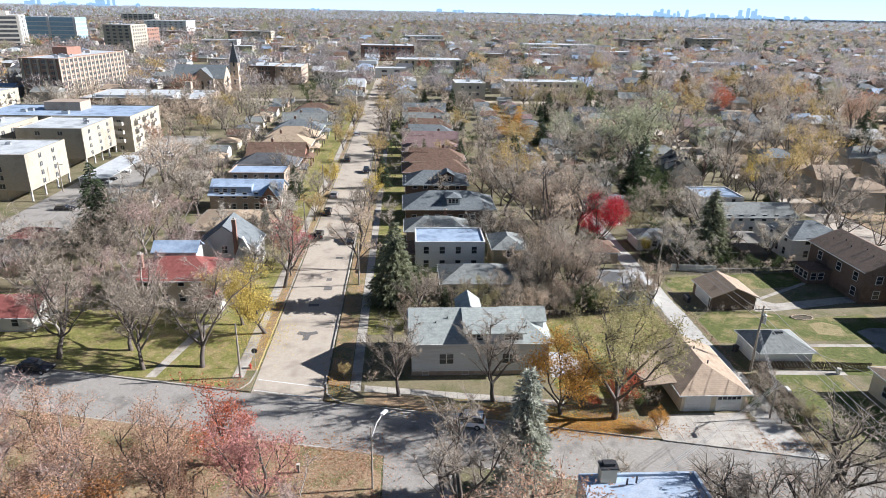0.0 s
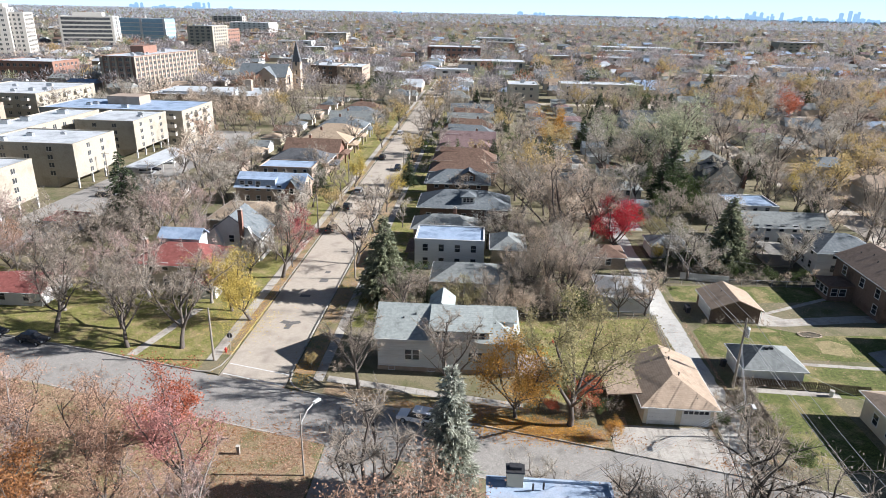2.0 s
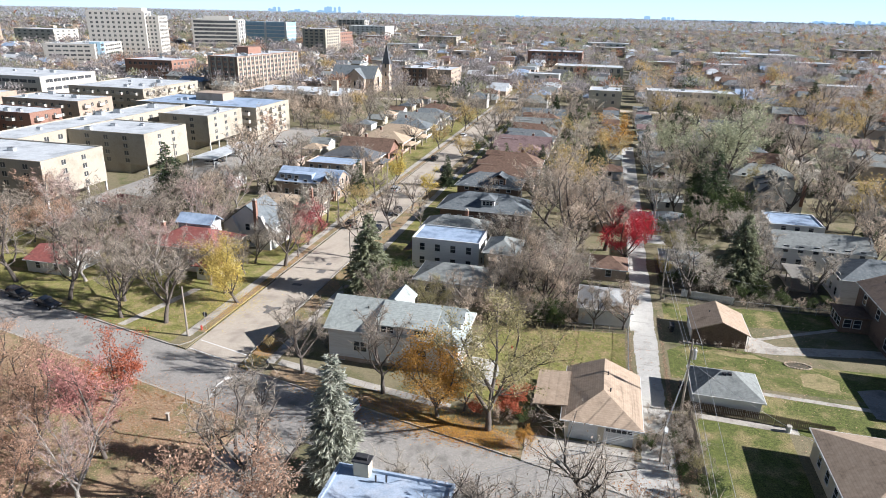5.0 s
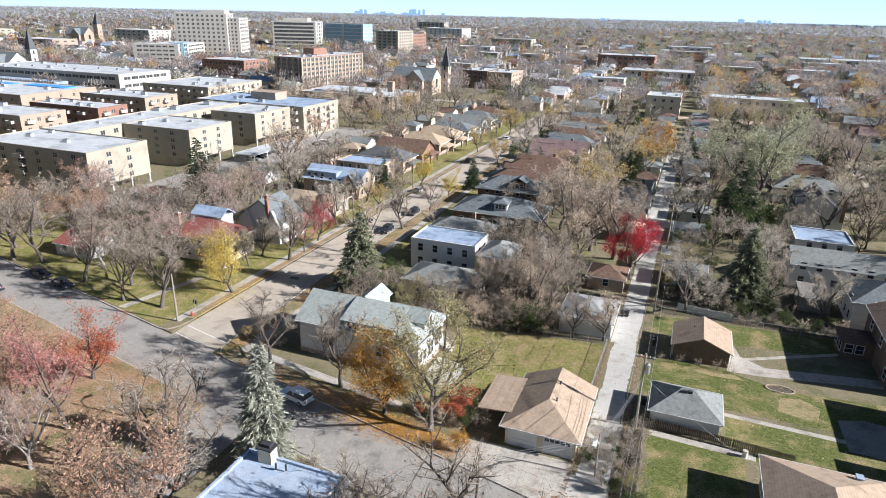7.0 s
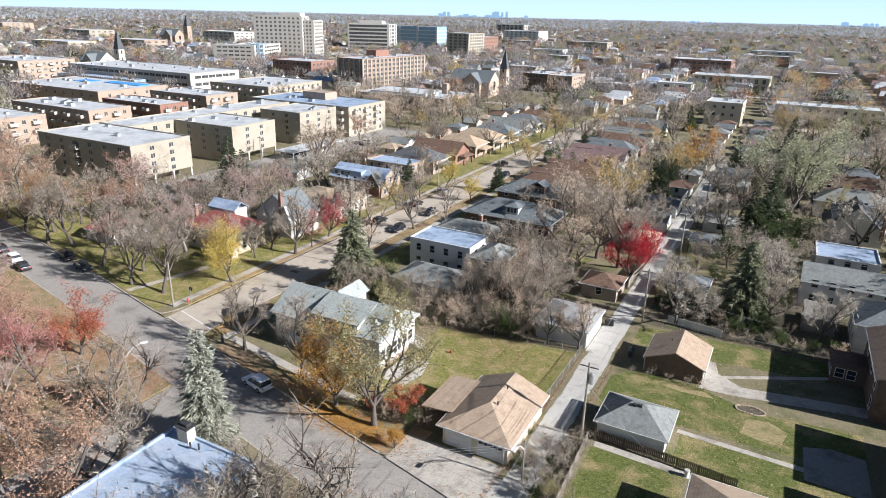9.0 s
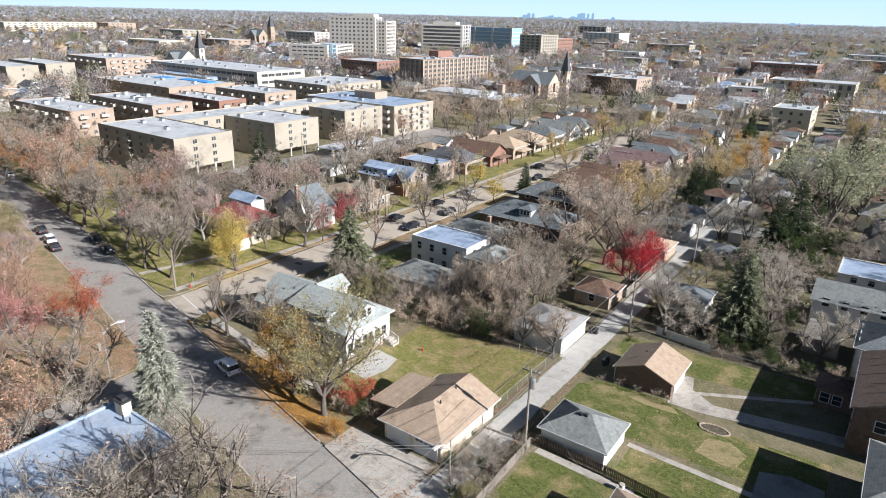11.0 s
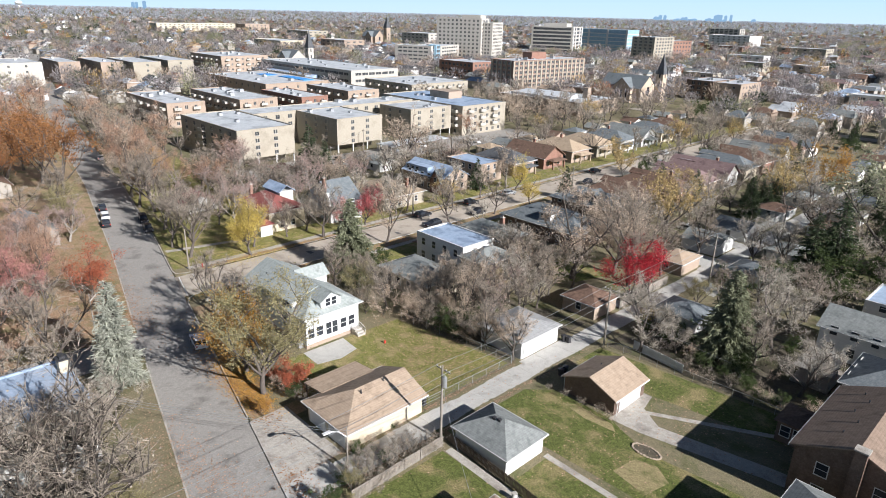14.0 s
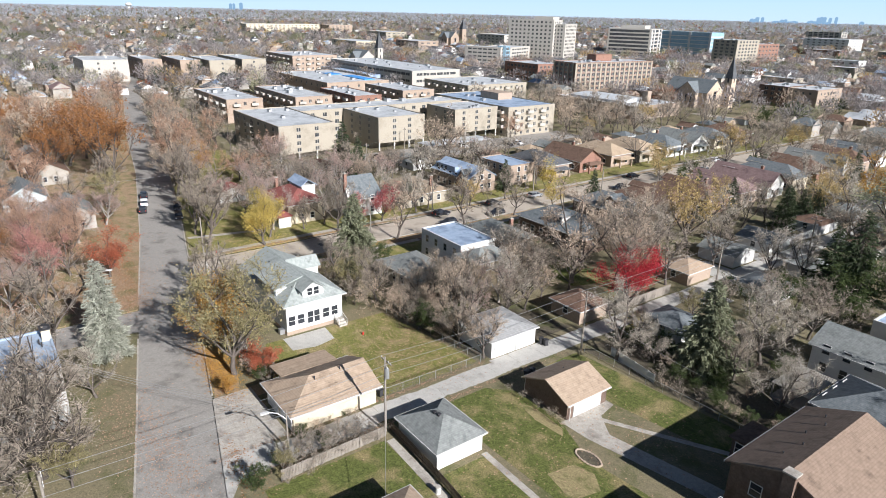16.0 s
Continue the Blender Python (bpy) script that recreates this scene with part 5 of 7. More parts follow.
# south of the cross street, to the west
for x0, y0, w, d, roof, wall, lab in ((-62, 52, 11, 8, "grey_roof", "drab_siding", "drab grey-sided house with a grey roof"), (-84, 44, 12, 9, "slate_roof", "blue_siding", "pale blue house with a blue-grey roof"), (-108, 52, 11, 9, "brown_roof", "drab_siding", "drab-sided house with a brown roof"), (-128, 50, 12, 9, "grey_roof", "tan_brick", "brick house with a grey roof"), (-104, 36, 12, 8, "mauve_roof", "drab_siding", "drab-sided house with a mauve roof")):
    house(x0, x0 + w, y0, y0 + d, 3.4, 6.0, "gable", "x", wall, roof, lab, group=R, faces="+x -y +y")


# ---- larger buildings ----
_plain = {}


def bare_window(parent, x, y, z, face, w, h):
    """A dark pane with a thin sill, set in the wall of a larger building."""
    key = (w, h)
    if key not in _plain:
        me = mesh_of("window", boxes((-w / 2, w / 2, -0.05, 0.04, -h / 2, h / 2), (-w / 2 - 0.1, w / 2 + 0.1, -0.05, 0.14, -h / 2 - 0.12, -h / 2), (-0.05, 0.05, -0.04, 0.055, -h / 2, h / 2)), M["dim_glass"])
        me.materials.append(M["pale_stone"])
        for p in list(me.polygons)[6:]:
            p.material_index = 1
        _plain[key] = me
    return same("window", _plain[key], parent, pose(x, y, z, 0, 0, {"+x": -90, "-x": 90, "+y": 0, "-y": 180}[face]))

def block(x0, x1, y0, y1, z, wall, roof, label, name="apartment_building", category="apartment building", floors=4, first=1.6, win=(1.2, 1.3), spacing=4.0, faces="+x -y", open_ground=False, units=3, balconies=False, turn=0):
    cx, cy, hx, hy = (x0 + x1) / 2, (y0 + y1) / 2, (x1 - x0) / 2, (y1 - y0) / 2
    BUILT.append((x0 - 1.5, x1 + 1.5, y0 - 1.5, y1 + 1.5))
    b = thing(name, pose(cx, cy, 0, 0, 0, turn), label, category)
    lift = 2.7 if open_ground else -0.3
    part("wall", boxes((-hx, hx, -hy, hy, lift, z)), M[wall], b)
    if open_ground:
        part("core", boxes((-hx, hx - 6, -hy + 0.2, hy - 0.2, -0.3, lift)), M[wall], b)
        n = max(3, round(2 * hy / 4.5))
        for i in range(n):
            yy = -hy + 0.4 + (2 * hy - 0.8) * i / (n - 1)
            part("column", boxes((hx - 0.5, hx - 0.1, yy - 0.2, yy + 0.2, -0.3, lift)), M["white"], b)
    t = 0.3
    part("parapet", boxes((-hx - 0.05, hx + 0.05, -hy - 0.05, -hy + t, z + 0.003, z + 0.5), (-hx - 0.05, hx + 0.05, hy - t, hy + 0.05, z + 0.003, z + 0.5), (-hx - 0.05, -hx + t, -hy + t, hy - t, z + 0.003, z + 0.5), (hx - t, hx + 0.05, -hy + t, hy - t, z + 0.003, z + 0.5)), M[wall], b)
    part("roof", boxes((-hx + t + 0.01, hx - t - 0.01, -hy + t + 0.01, hy - t - 0.01, z + 0.004, z + 0.2)), M[roof], b)
    rnd = random.Random(int(abs(x0) * 10 + y0))
    for i in range(units):
        ux, uy = rnd.uniform(-hx * 0.75, hx * 0.75), rnd.uniform(-hy * 0.75, hy * 0.75)
        s = rnd.uniform(0.6, 1.4)
        u = part("roof_unit", boxes((ux - s, ux + s, uy - s * 0.7, uy + s * 0.7, z + 0.2, z + 0.2 + s)), M["metal"], b)
        part("grille", boxes((ux - s * 0.7, ux + s * 0.7, uy - s * 0.5, uy + s * 0.5, z + 0.2 + s, z + 0.26 + s)), M["dark_metal"], u)
    step = (z - max(lift, 0)) / floors
    for face in faces.split():
        span = hy if face[1] == "x" else hx
        n = max(1, int((2 * span - 1.5) / spacing))
        for f in range(floors):
            zz = max(lift, 0) + step * (f + 0.52)
            for i in range(n):
                u = (i - (n - 1) / 2) * spacing
                if face[1] == "x":
                    px, py = (hx if face == "+x" else -hx), u
                else:
                    px, py = u, (hy if face == "+y" else -hy)
                if balconies and i % 2 == 0 and f:
                    bal = part("balcony", boxes((-1.5, 1.5, 0, 1.4, -0.15, 0.0), (-1.5, 1.5, 1.32, 1.4, 0.0, 1.0), (-1.5, -1.42, 0, 1.32, 0, 1.0), (1.42, 1.5, 0, 1.32, 0, 1.0)), M["pale_stone"], b)
                    bal.matrix_basis = pose(px, py, zz - win[1] / 2 - 0.2, 0, 0, {"+x": -90, "-x": 90, "+y": 0, "-y": 180}[face])
                bare_window(b, px, py, zz, face, win[0], win[1])
    return b


AP = "four-storey beige brick apartment block with a white flat roof"
b = block(-131, -90, 119.8, 139.6, 11.3, "beige_brick", "membrane", AP, open_ground=True, spacing=6.4, win=(1.3, 1.15))
for f in range(1, 4):
    part("balcony", boxes((-4.6, -1.4, -11.2, -9.92, 2.7 + f * 2.15 - 0.6, 2.7 + f * 2.15 - 0.45), (-4.6, -1.4, -11.2, -11.12, 2.7 + f * 2.15 - 0.44, 2.7 + f * 2.15 + 0.5)), M["pale_stone"], b)
    part("recess", boxes((-4.4, -1.6, -9.96, -9.903, 2.7 + f * 2.15 - 0.4, 2.7 + f * 2.15 + 1.3)), M["dim_glass"], b)
block(-117, -91, 157.0, 176.6, 11.3, "beige_brick", "membrane", AP, open_ground=True, spacing=6.4, win=(1.3, 1.15))
block(-131, -117.2, 139.8, 214.0, 11.3, "beige_brick", "membrane", "long beige brick linking wing with a white flat roof", spacing=5.0, faces="+x", win=(1.6, 1.4), units=6)
block(-113, -94, 193.0, 214.5, 11.3, "beige_brick", "membrane", AP, open_ground=True, spacing=6.4, win=(1.3, 1.15))
b = block(-140, -89, 216.0, 242.0, 11.3, "beige_brick", "blue_membrane", "beige brick apartment block with balconies and a blue-white roof", spacing=3.6, balconies=True, units=5)
part("roof_house", boxes((-8, 4, 0, 8, 11.5, 14.4)), M["tan_brick"], b)
b = block(-191, -171, 346, 415, 19.2, "russet_brick", "membrane", "seven-storey brown brick apartment block with pale piers", floors=7, spacing=4.2, win=(2.2, 1.5), units=8, turn=-4)
part("penthouse", boxes((-8, 0, -8, 6, 19.4, 23.5)), M["red_brick"], b)
for i in range(17):
    part("pier", boxes((10.003, 10.35, -34.1 + i * 4.2 - 0.6, -34.1 + i * 4.2 + 0.6, -0.3, 19.3)), M["beige_brick"], b)
for i in range(5):
    part("pier", boxes((-9.4 + i * 4.2, -8.4 + i * 4.2, -34.85, -34.503, -0.3, 19.3)), M["beige_brick"], b)
for f in range(1, 8):
    part("band", boxes((10.003, 10.2, -34.4, 34.4, 19.2 * f / 7 - 0.25, 19.2 * f / 7 + 0.05)), M["beige_brick"], b)
block(-218, -172, 131, 147, 9.5, "tan_brick", "membrane", "brick apartment block with balconies", floors=3, balconies=True, units=7)
block(-216, -167, 160, 178, 9.5, "tan_brick", "membrane", "brick apartment block with a white roof and balconies", floors=3, balconies=True, units=7)
block(-196, -160, 186, 200, 9.5, "red_brick", "membrane", "red brick apartment block with a pale roof", floors=3, balconies=True, units=5)
block(-205, -168, 217, 236, 9.5, "tan_brick", "membrane", "beige brick apartment block with balconies", floors=3, balconies=True, units=5)
block(-214, -173, 262, 305, 9.5, "beige_brick", "membrane", "beige apartment block with a pale flat roof", floors=3, balconies=True, units=6)
b = block(-345, -236, 268, 305, 11.8, "pale_stone", "membrane", "long pale school building with a flat roof", floors=3, name="school_building", category="school", spacing=5.2, win=(4.4, 1.5), units=12)
part("canopy", boxes((-54, 18, -27, -18.6, -0.3, 7.0)), M["blue_membrane"], b)
for i in range(36):
    part("tooth", boxes((-53.6 + 2 * i, -52.6 + 2 * i, -27.3, -27.003, 5.7, 7.3)), M["white"], b)
annex = block(-302, -228, 206, 246, 8.0, "tan_brick", "membrane", "low flat-roofed building with blue sheeting on its roof", floors=2, spacing=7, units=9)
part("tarp", boxes((2, 30, 8, 15, 8.25, 8.6), (-18, -6, 4, 12, 8.25, 8.5)), M["tarp"], annex)
for x0, x1, y0, y1, wall in ((-400, -360, 106, 132, "pale_stone"), (-400, -357, 140, 152, "tan_brick"), (-392, -345, 160, 173, "tan_brick"), (-384, -336, 176, 193, "beige_brick"), (-392, -343, 200, 217, "beige_brick")):
    block(x0, x1, y0, y1, 13, wall, "membrane", "plain four-storey apartment block with few windows", floors=4, spacing=9, units=1)
block(-400, -350, 240, 276, 14, "tan_brick", "membrane", "brown brick apartment block with long balconies", floors=4, balconies=True, units=5)
H = "hospital tower with rows of dark windows"


def centred(x, y, a, b, z, wall, label, turn=22, **more):
    return block(x - a / 2, x + a / 2, y - b / 2, y + b / 2, z, wall, "membrane", label, turn=turn, **more)


tower = centred(-399.4, 528.4, 49, 22, 41, "pale_stone", "tall pale stone " + H, name="office_tower", category="tower", floors=11, spacing=4.6, win=(2.0, 1.8))
part("penthouse", boxes((2, 22, -8, 8, 41.2, 44.5)), M["pale_stone"], tower)
centred(-376.7, 547.0, 14, 31, 37.4, "pale_stone", "narrower pale stone " + H, name="office_tower", category="tower", floors=11, spacing=3.4, win=(1.7, 1.8))
tower = centred(-408, 700.6, 50, 48, 33, "pale_stone", "white office tower with long bands of dark windows", name="office_tower", category="tower", floors=8, spacing=49, win=(46, 2.5))
for k in (-21, -9, 9, 21):
    part("pier", boxes((25, 25.9, k - 1.4, k + 1.4, -0.3, 33)), M["white"], tower)
part("penthouse", boxes((-14, 14, -12, 12, 33.2, 37)), M["pale_stone"], tower)
centred(-383.5, 451.0, 38, 16, 16.5, "pale_stone", "white five-storey clinic with strip windows", name="clinic_building", category="clinic", floors=5, spacing=5.4, win=(4.0, 1.3))
centred(-390.0, 482.0, 30, 44, 16.0, "pale_stone", "white five-storey clinic wing with strip windows", name="clinic_building", category="clinic", floors=5, spacing=5.4, win=(4.0, 1.3))
centred(-367.0, 458.5, 8, 9, 17.5, "blue_glass", "blue glass corner stair tower of the clinic", name="clinic_tower", category="clinic", floors=5, spacing=3.6, win=(3, 2.2), units=0)
block(-282, -246, 385, 412, 12, "red_brick", "membrane", "low red brick clinic with a white roof", name="clinic_building", category="clinic", floors=3, spacing=4, win=(2, 1.6))
b = block(-480, -390, 830, 860, 29, "blue_glass", "membrane", "blue glass office building with white bands", name="office_building", category="office building", floors=6, faces="")
for f in range(1, 6):
    part("band", boxes((-45.2, 45.2, -15.3, -15.003, f * 4.8 - 0.5, f * 4.8 + 0.5), (45.003, 45.3, -15.3, 15, f * 4.8 - 0.5, f * 4.8 + 0.5)), M["white"], b)
for i in range(4):
    part("pier", boxes((-45 + i * 30 - 1.5, -45 + i * 30 + 1.5, -15.8, -15.31, -0.3, 29.6)), M["white"], b)
block(-305, -279, 732, 790, 21, "red_brick", "membrane", "red brick office building", name="office_building", category="office building", floors=5, spacing=7, win=(3, 1.8))
block(-297, -270, 688, 730, 26, "beige_brick", "membrane", "tall beige brick apartment house with balconies", floors=8, spacing=6, win=(3, 1.8), balconies=False)
block(-690, -610, 1710, 1740, 22, "pale_stone", "membrane", "distant white office block", floors=6, spacing=12, win=(8, 2.4))
block(-97, -80.2, 420, 450, 11, "brown_brick", "membrane", "dark brick apartment block with white balconies", floors=4, spacing=4, win=(2, 1.6))
block(-80, -64, 421, 450, 10.6, "tan_brick", "membrane", "tan brick flats with a white roof", floors=3, spacing=4)
block(-56, -33, 446, 462, 5.6, "beige_brick", "membrane", "small beige brick block with a flat roof", floors=2, spacing=5)
block(-40, 10, 630, 664, 13.6, "red_brick", "membrane", "brown brick school with a white roof", floors=3, spacing=5, win=(3, 2), name="school_building", category="school")
block(-6, 46, 522, 550, 9, "cream", "membrane", "long cream building with tall pilasters", floors=2, spacing=5, win=(2, 3))
block(56, 100, 358, 374, 9.8, "cream", "membrane", "cream three-storey apartment block", floors=3, spacing=3.6, win=(1.3, 1.5))
block(27, 43, 341, 362, 10.4, "cream", "membrane", "small cream apartment house", floors=3, spacing=4)
for x0, y0, w, d, z, wall in ((150, 820, 90, 40, 8, "white"), (17, 826, 34, 20, 10.5, "tan_brick"), (66, 594, 24, 16, 10, "tan_brick"), (143, 740, 36, 20, 8, "siding"), (300, 900, 46, 26, 13, "tan_brick"), (430, 980, 60, 30, 13, "beige_brick"), (-172, 676, 22, 18, 8.3, "beige_brick"), (-124, 676, 24, 20, 8.5, "tan_brick"),
                              (-440, 1180, 70, 50, 19.5, "white"), (-390, 1060, 60, 26, 7, "red_brick"), (-250, 980, 60, 30, 12, "beige_brick"), (-700, 700, 60, 40, 16, "pale_stone"), (-620, 500, 50, 30, 12, "tan_brick"), (-1260, 530, 35, 160, 14, "cream"), (-1230, 695, 40, 55, 14, "tan_brick"), (-640, 420, 60, 30, 12, "cream"), (-900, 620, 60, 40, 13, "beige_brick"),
                              (0, 1000, 60, 30, 9, "white"), (-560, 1000, 60, 40, 16, "pale_stone"), (120, 640, 34, 20, 7, "white"), (205, 690, 36, 20, 8, "siding"), (-205, 560, 26, 16, 7, "white"), (-150, 520, 24, 14, 7.5, "beige_brick"), (-20, 470, 22, 14, 6.5, "white"), (-230, 780, 40, 18, 9, "siding"), (250, 560, 30, 16, 7, "white"), (170, 470, 26, 14, 6.5, "siding")):
    block(x0, x0 + w, y0, y0 + d, z, wall, "membrane", "far-off flat-roofed building of several storeys", name="far_building", category="building", floors=max(2, int(z / 3.4)), spacing=9, win=(3.6, 1.5), units=0)


def church(x, y, label, wall="stone", nave=(24, 13, 8, 15), steeple=(4.2, 18, 29)):
    """A nave with a steep gabled roof, a crossing gable, and a corner tower with a tapering spire."""
    ln, wd, ev, rg = nave
    tw, th, top = steeple
    BUILT.append((x - ln, x + 8, y - 4, y + wd + 6))
    c = thing("church", pose(x, y, 0), label, "church")
    part("wall", gable_walls(-ln, 0, 0, wd, ev, rg, "x"), M[wall], c)
    part("roof", gable_roof(-ln, 0, 0, wd, ev, rg, "x", 0.4), M["slate_roof"], c)
    part("transept_wall", gable_walls(-ln * 0.62, -ln * 0.18, -3.0, wd * 0.5, ev, rg - 1.2, "y"), M[wall], c)
    part("transept_roof", gable_roof(-ln * 0.62, -ln * 0.18, -3.0, wd * 0.5, ev, rg - 1.2, "y", 0.35), M["slate_roof"], c)
    for u in (-0.52, -0.4, -0.28):
        window(c, ln * u, -3.0, ev * 0.6, "-y", 1.1, 4.2, wall, False)
    window(c, 0, wd * 0.5, ev * 0.75, "+x", 2.6, 5.0, wall, False)
    part("tower", boxes((0.2, tw + 0.2, wd - 1, wd - 1 + tw, -0.3, th)), M[wall], c)
    for z in (5, 10, 15):
        window(c, tw + 0.2, wd - 1 + tw / 2, z, "+x", 1.0, 2.4, wall, False)
        window(c, 0.2 + tw / 2, wd - 1, z, "-y", 1.0, 2.4, wall, False)
    bm = bmesh.new()
    a, b = tw / 2 + 0.2, wd - 1 + tw / 2
    base = [bm.verts.new((a + (tw / 2 + 0.15) * sx, b + (tw / 2 + 0.15) * sy, th)) for sx, sy in ((-1, -1), (1, -1), (1, 1), (-1, 1))]
    tip = bm.verts.new((a, b, top))
    bm.faces.new(base[::-1])
    for i in range(4):
        bm.faces.new((base[i], base[(i + 1) % 4], tip))
    part("spire", bm, M["dark_roof"], c)
    for sx, sy in ((-1, -1), (1, -1), (1, 1), (-1, 1)):
        bm = bmesh.new()
        tube(bm, (a + tw / 2 * sx, b + tw / 2 * sy, th - 0.2), (a + tw / 2 * sx, b + tw / 2 * sy, th + 3), 0.55, 0.03, 6)
        part("pinnacle", bm, M["dark_roof"], c)
    return c


church(-99, 370, "sandstone church with a slate roof and a dark pointed spire", nave=(27, 16, 8.5, 15), steeple=(4.4, 16, 27.5))
church(-384, 316, "pale stone church with a slender spire", "pale_stone", (22, 14, 9, 15), (5, 17, 31))
church(-664, 620, "brick church with a tall pointed spire", "tan_brick", (30, 16, 12, 20), (7, 24, 39))
b = block(-146, -92, 300, 336, 6.0, "tan_brick", "membrane", "low parish school hall with a pale roof", name="school_hall", category="school", floors=1, spacing=5, win=(3, 1.6), units=4)
part("upper_roof", sweep(bmesh.new(), [(-14, 6.2), (-14, 7.4), (0, 8.2), (0, 6.2)], "x", -20, 14), M["membrane"], b)
part("chimney", boxes((14, 17, 4, 7, 6.0, 11.5)), M["tan_brick"], b)
carport = thing("carport", pose(-82, 184, 0), "white flat carport on thin posts", "carport")
part("roof", boxes((-4, 4, -14, 14, 2.6, 2.85)), M["membrane"], carport)
for i in range(5):
    for sx in (-3.8, 3.8):
        part("post", boxes((sx - 0.08, sx + 0.08, -13.6 + i * 6.8, -13.44 + i * 6.8, -0.3, 2.6)), M["white"], carport)
BUILT.append((-87, -77, 169, 199))
slab("parking_lot", [(-89.5, 116), (-72, 116), (-72, 245), (-89.5, 245)], -0.05, 0.016, "asphalt", "asphalt parking lot beside the apartment blocks", "parking lot")

# skyline on the horizon: groups of far towers by bearing, with widths and heights in metres
rnd = random.Random(5)
for az0, az1, count, low, high in ((-31.5, -15.0, 46, 8, 24), (-23.0, -19.8, 9, 26, 62), (-28.4, -26.4, 5, 28, 66), (-26.0, -24.0, 4, 20, 34), (20.6, 28.0, 16, 8, 20), (21.8, 23.6, 6, 26, 44), (25.2, 28.0, 4, 20, 32), (69.1, 70.1, 3, 30, 46), (-3.2, -2.8, 1, 24, 26), (-5.0, -3.5, 3, 12, 24), (6.0, 8.0, 3, 8, 14)):
    for i in range(count):
        a = radians(rnd.uniform(az0, az1))
        d = 4600 + rnd.uniform(0, 120)
        w, hgt = rnd.uniform(16, 40) if high < 30 else rnd.uniform(15, 26), rnd.uniform(low, high) + 6
        # distance haze is the towers' whole colour here, an even emission
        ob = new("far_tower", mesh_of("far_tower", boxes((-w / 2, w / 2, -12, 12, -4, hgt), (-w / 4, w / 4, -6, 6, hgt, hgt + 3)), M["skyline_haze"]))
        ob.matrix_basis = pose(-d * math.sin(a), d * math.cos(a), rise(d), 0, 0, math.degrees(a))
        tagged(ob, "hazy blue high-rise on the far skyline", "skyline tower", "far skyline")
wt = thing("water_tower", pose(-3900 * math.sin(radians(77.4)), 3900 * math.cos(radians(77.4)), rise(3900)), "white bulb-shaped water tower far off", "water tower")
bm = bmesh.new()
bmesh.ops.create_uvsphere(bm, u_segments=16, v_segments=10, radius=17, matrix=Matrix.Translation((0, 0, 30)) @ Matrix.Diagonal((1, 1, 0.55, 1)))
part("tank", bm, M["white"], wt)
bm = bmesh.new()
tube(bm, (0, 0, -1), (0, 0, 24), 5.5, 4.0, 10)
part("stem", bm, M["white"], wt)


# ---- vehicles ----
def car(x, y, turn, paint, label, long=4.5, tall=1.5, estate=True):
    c = thing("car", pose(x, y, -0.13, 0, 0, turn), label, "car", "parked cars")
    w, r = 0.9, 0.34
    hl = long / 2
    side = [(-hl, 0.35), (hl, 0.35), (hl + 0.03, 0.62), (hl - 0.1, 0.82), (hl * 0.45, 0.96), (-hl + 0.12, 1.0), (-hl, 0.8)]
    bm = bmesh.new()
    p = [[bm.verts.new((u, s * (w if z < 0.9 else w - 0.05), z)) for u, z in side] for s in (-1, 1)]
    bm.faces.new(p[0][::-1])
    bm.faces.new(p[1])
    for i in range(len(side)):
        j = (i + 1) % len(side)
        bm.faces.new((p[0][i], p[0][j], p[1][j], p[1][i]))
    bmesh.ops.recalc_face_normals(bm, faces=bm.faces)
    bmesh.ops.bevel(bm, geom=list(bm.edges), offset=0.05, segments=2, affect="EDGES")
    part("body", bm, M[paint], c)
    back = -hl + (0.15 if estate else 0.75)
    cab = [(hl * 0.42, 0.94), (hl * 0.08, tall - 0.06), (back + 0.35, tall - 0.06), (back, 0.96)]
    bm = bmesh.new()
    p = [[bm.verts.new((u, s * (w - 0.06 if z < 1.1 else w - 0.24), z)) for u, z in cab] for s in (-1, 1)]
    bm.faces.new(p[0][::-1])
    bm.faces.new(p[1])
    for i in range(4):
        j = (i + 1) % 4
        bm.faces.new((p[0][i], p[0][j], p[1][j], p[1][i]))
    bmesh.ops.recalc_face_normals(bm, faces=bm.faces)
    part("cabin", bm, M["glass"], c)
    part("roof", boxes((back + 0.2, hl * 0.14, -w + 0.16, w - 0.16, tall - 0.07, tall)), M[paint], c)
    for s in (-1, 1):
        part("pillar", boxes((-0.35, -0.22, s * (w - 0.17) - 0.04, s * (w - 0.17) + 0.04, 0.95, tall - 0.05)), M[paint], c)
        part("headlight", boxes((hl - 0.12, hl + 0.02, s * 0.66 - 0.16, s * 0.66 + 0.16, 0.66, 0.8)), M["metal"], c)
        part("tail_light", boxes((-hl - 0.01, -hl + 0.1, s * 0.7 - 0.12, s * 0.7 + 0.12, 0.72, 0.9)), M["hydrant_red"], c)
        for u in (-hl * 0.6, hl * 0.62):
            bm = bmesh.new()
            tube(bm, (u, s * 0.74, r), (u, s * 0.94, r), r, r, 16, True)
            wheel = part("wheel", bm, M["rubber"], c)
            bm = bmesh.new()
            tube(bm, (u, s * 0.93, r), (u, s * 0.955, r), r * 0.6, r * 0.55, 12, True)
            part("rim", bm, M["metal"], wheel)
    return c


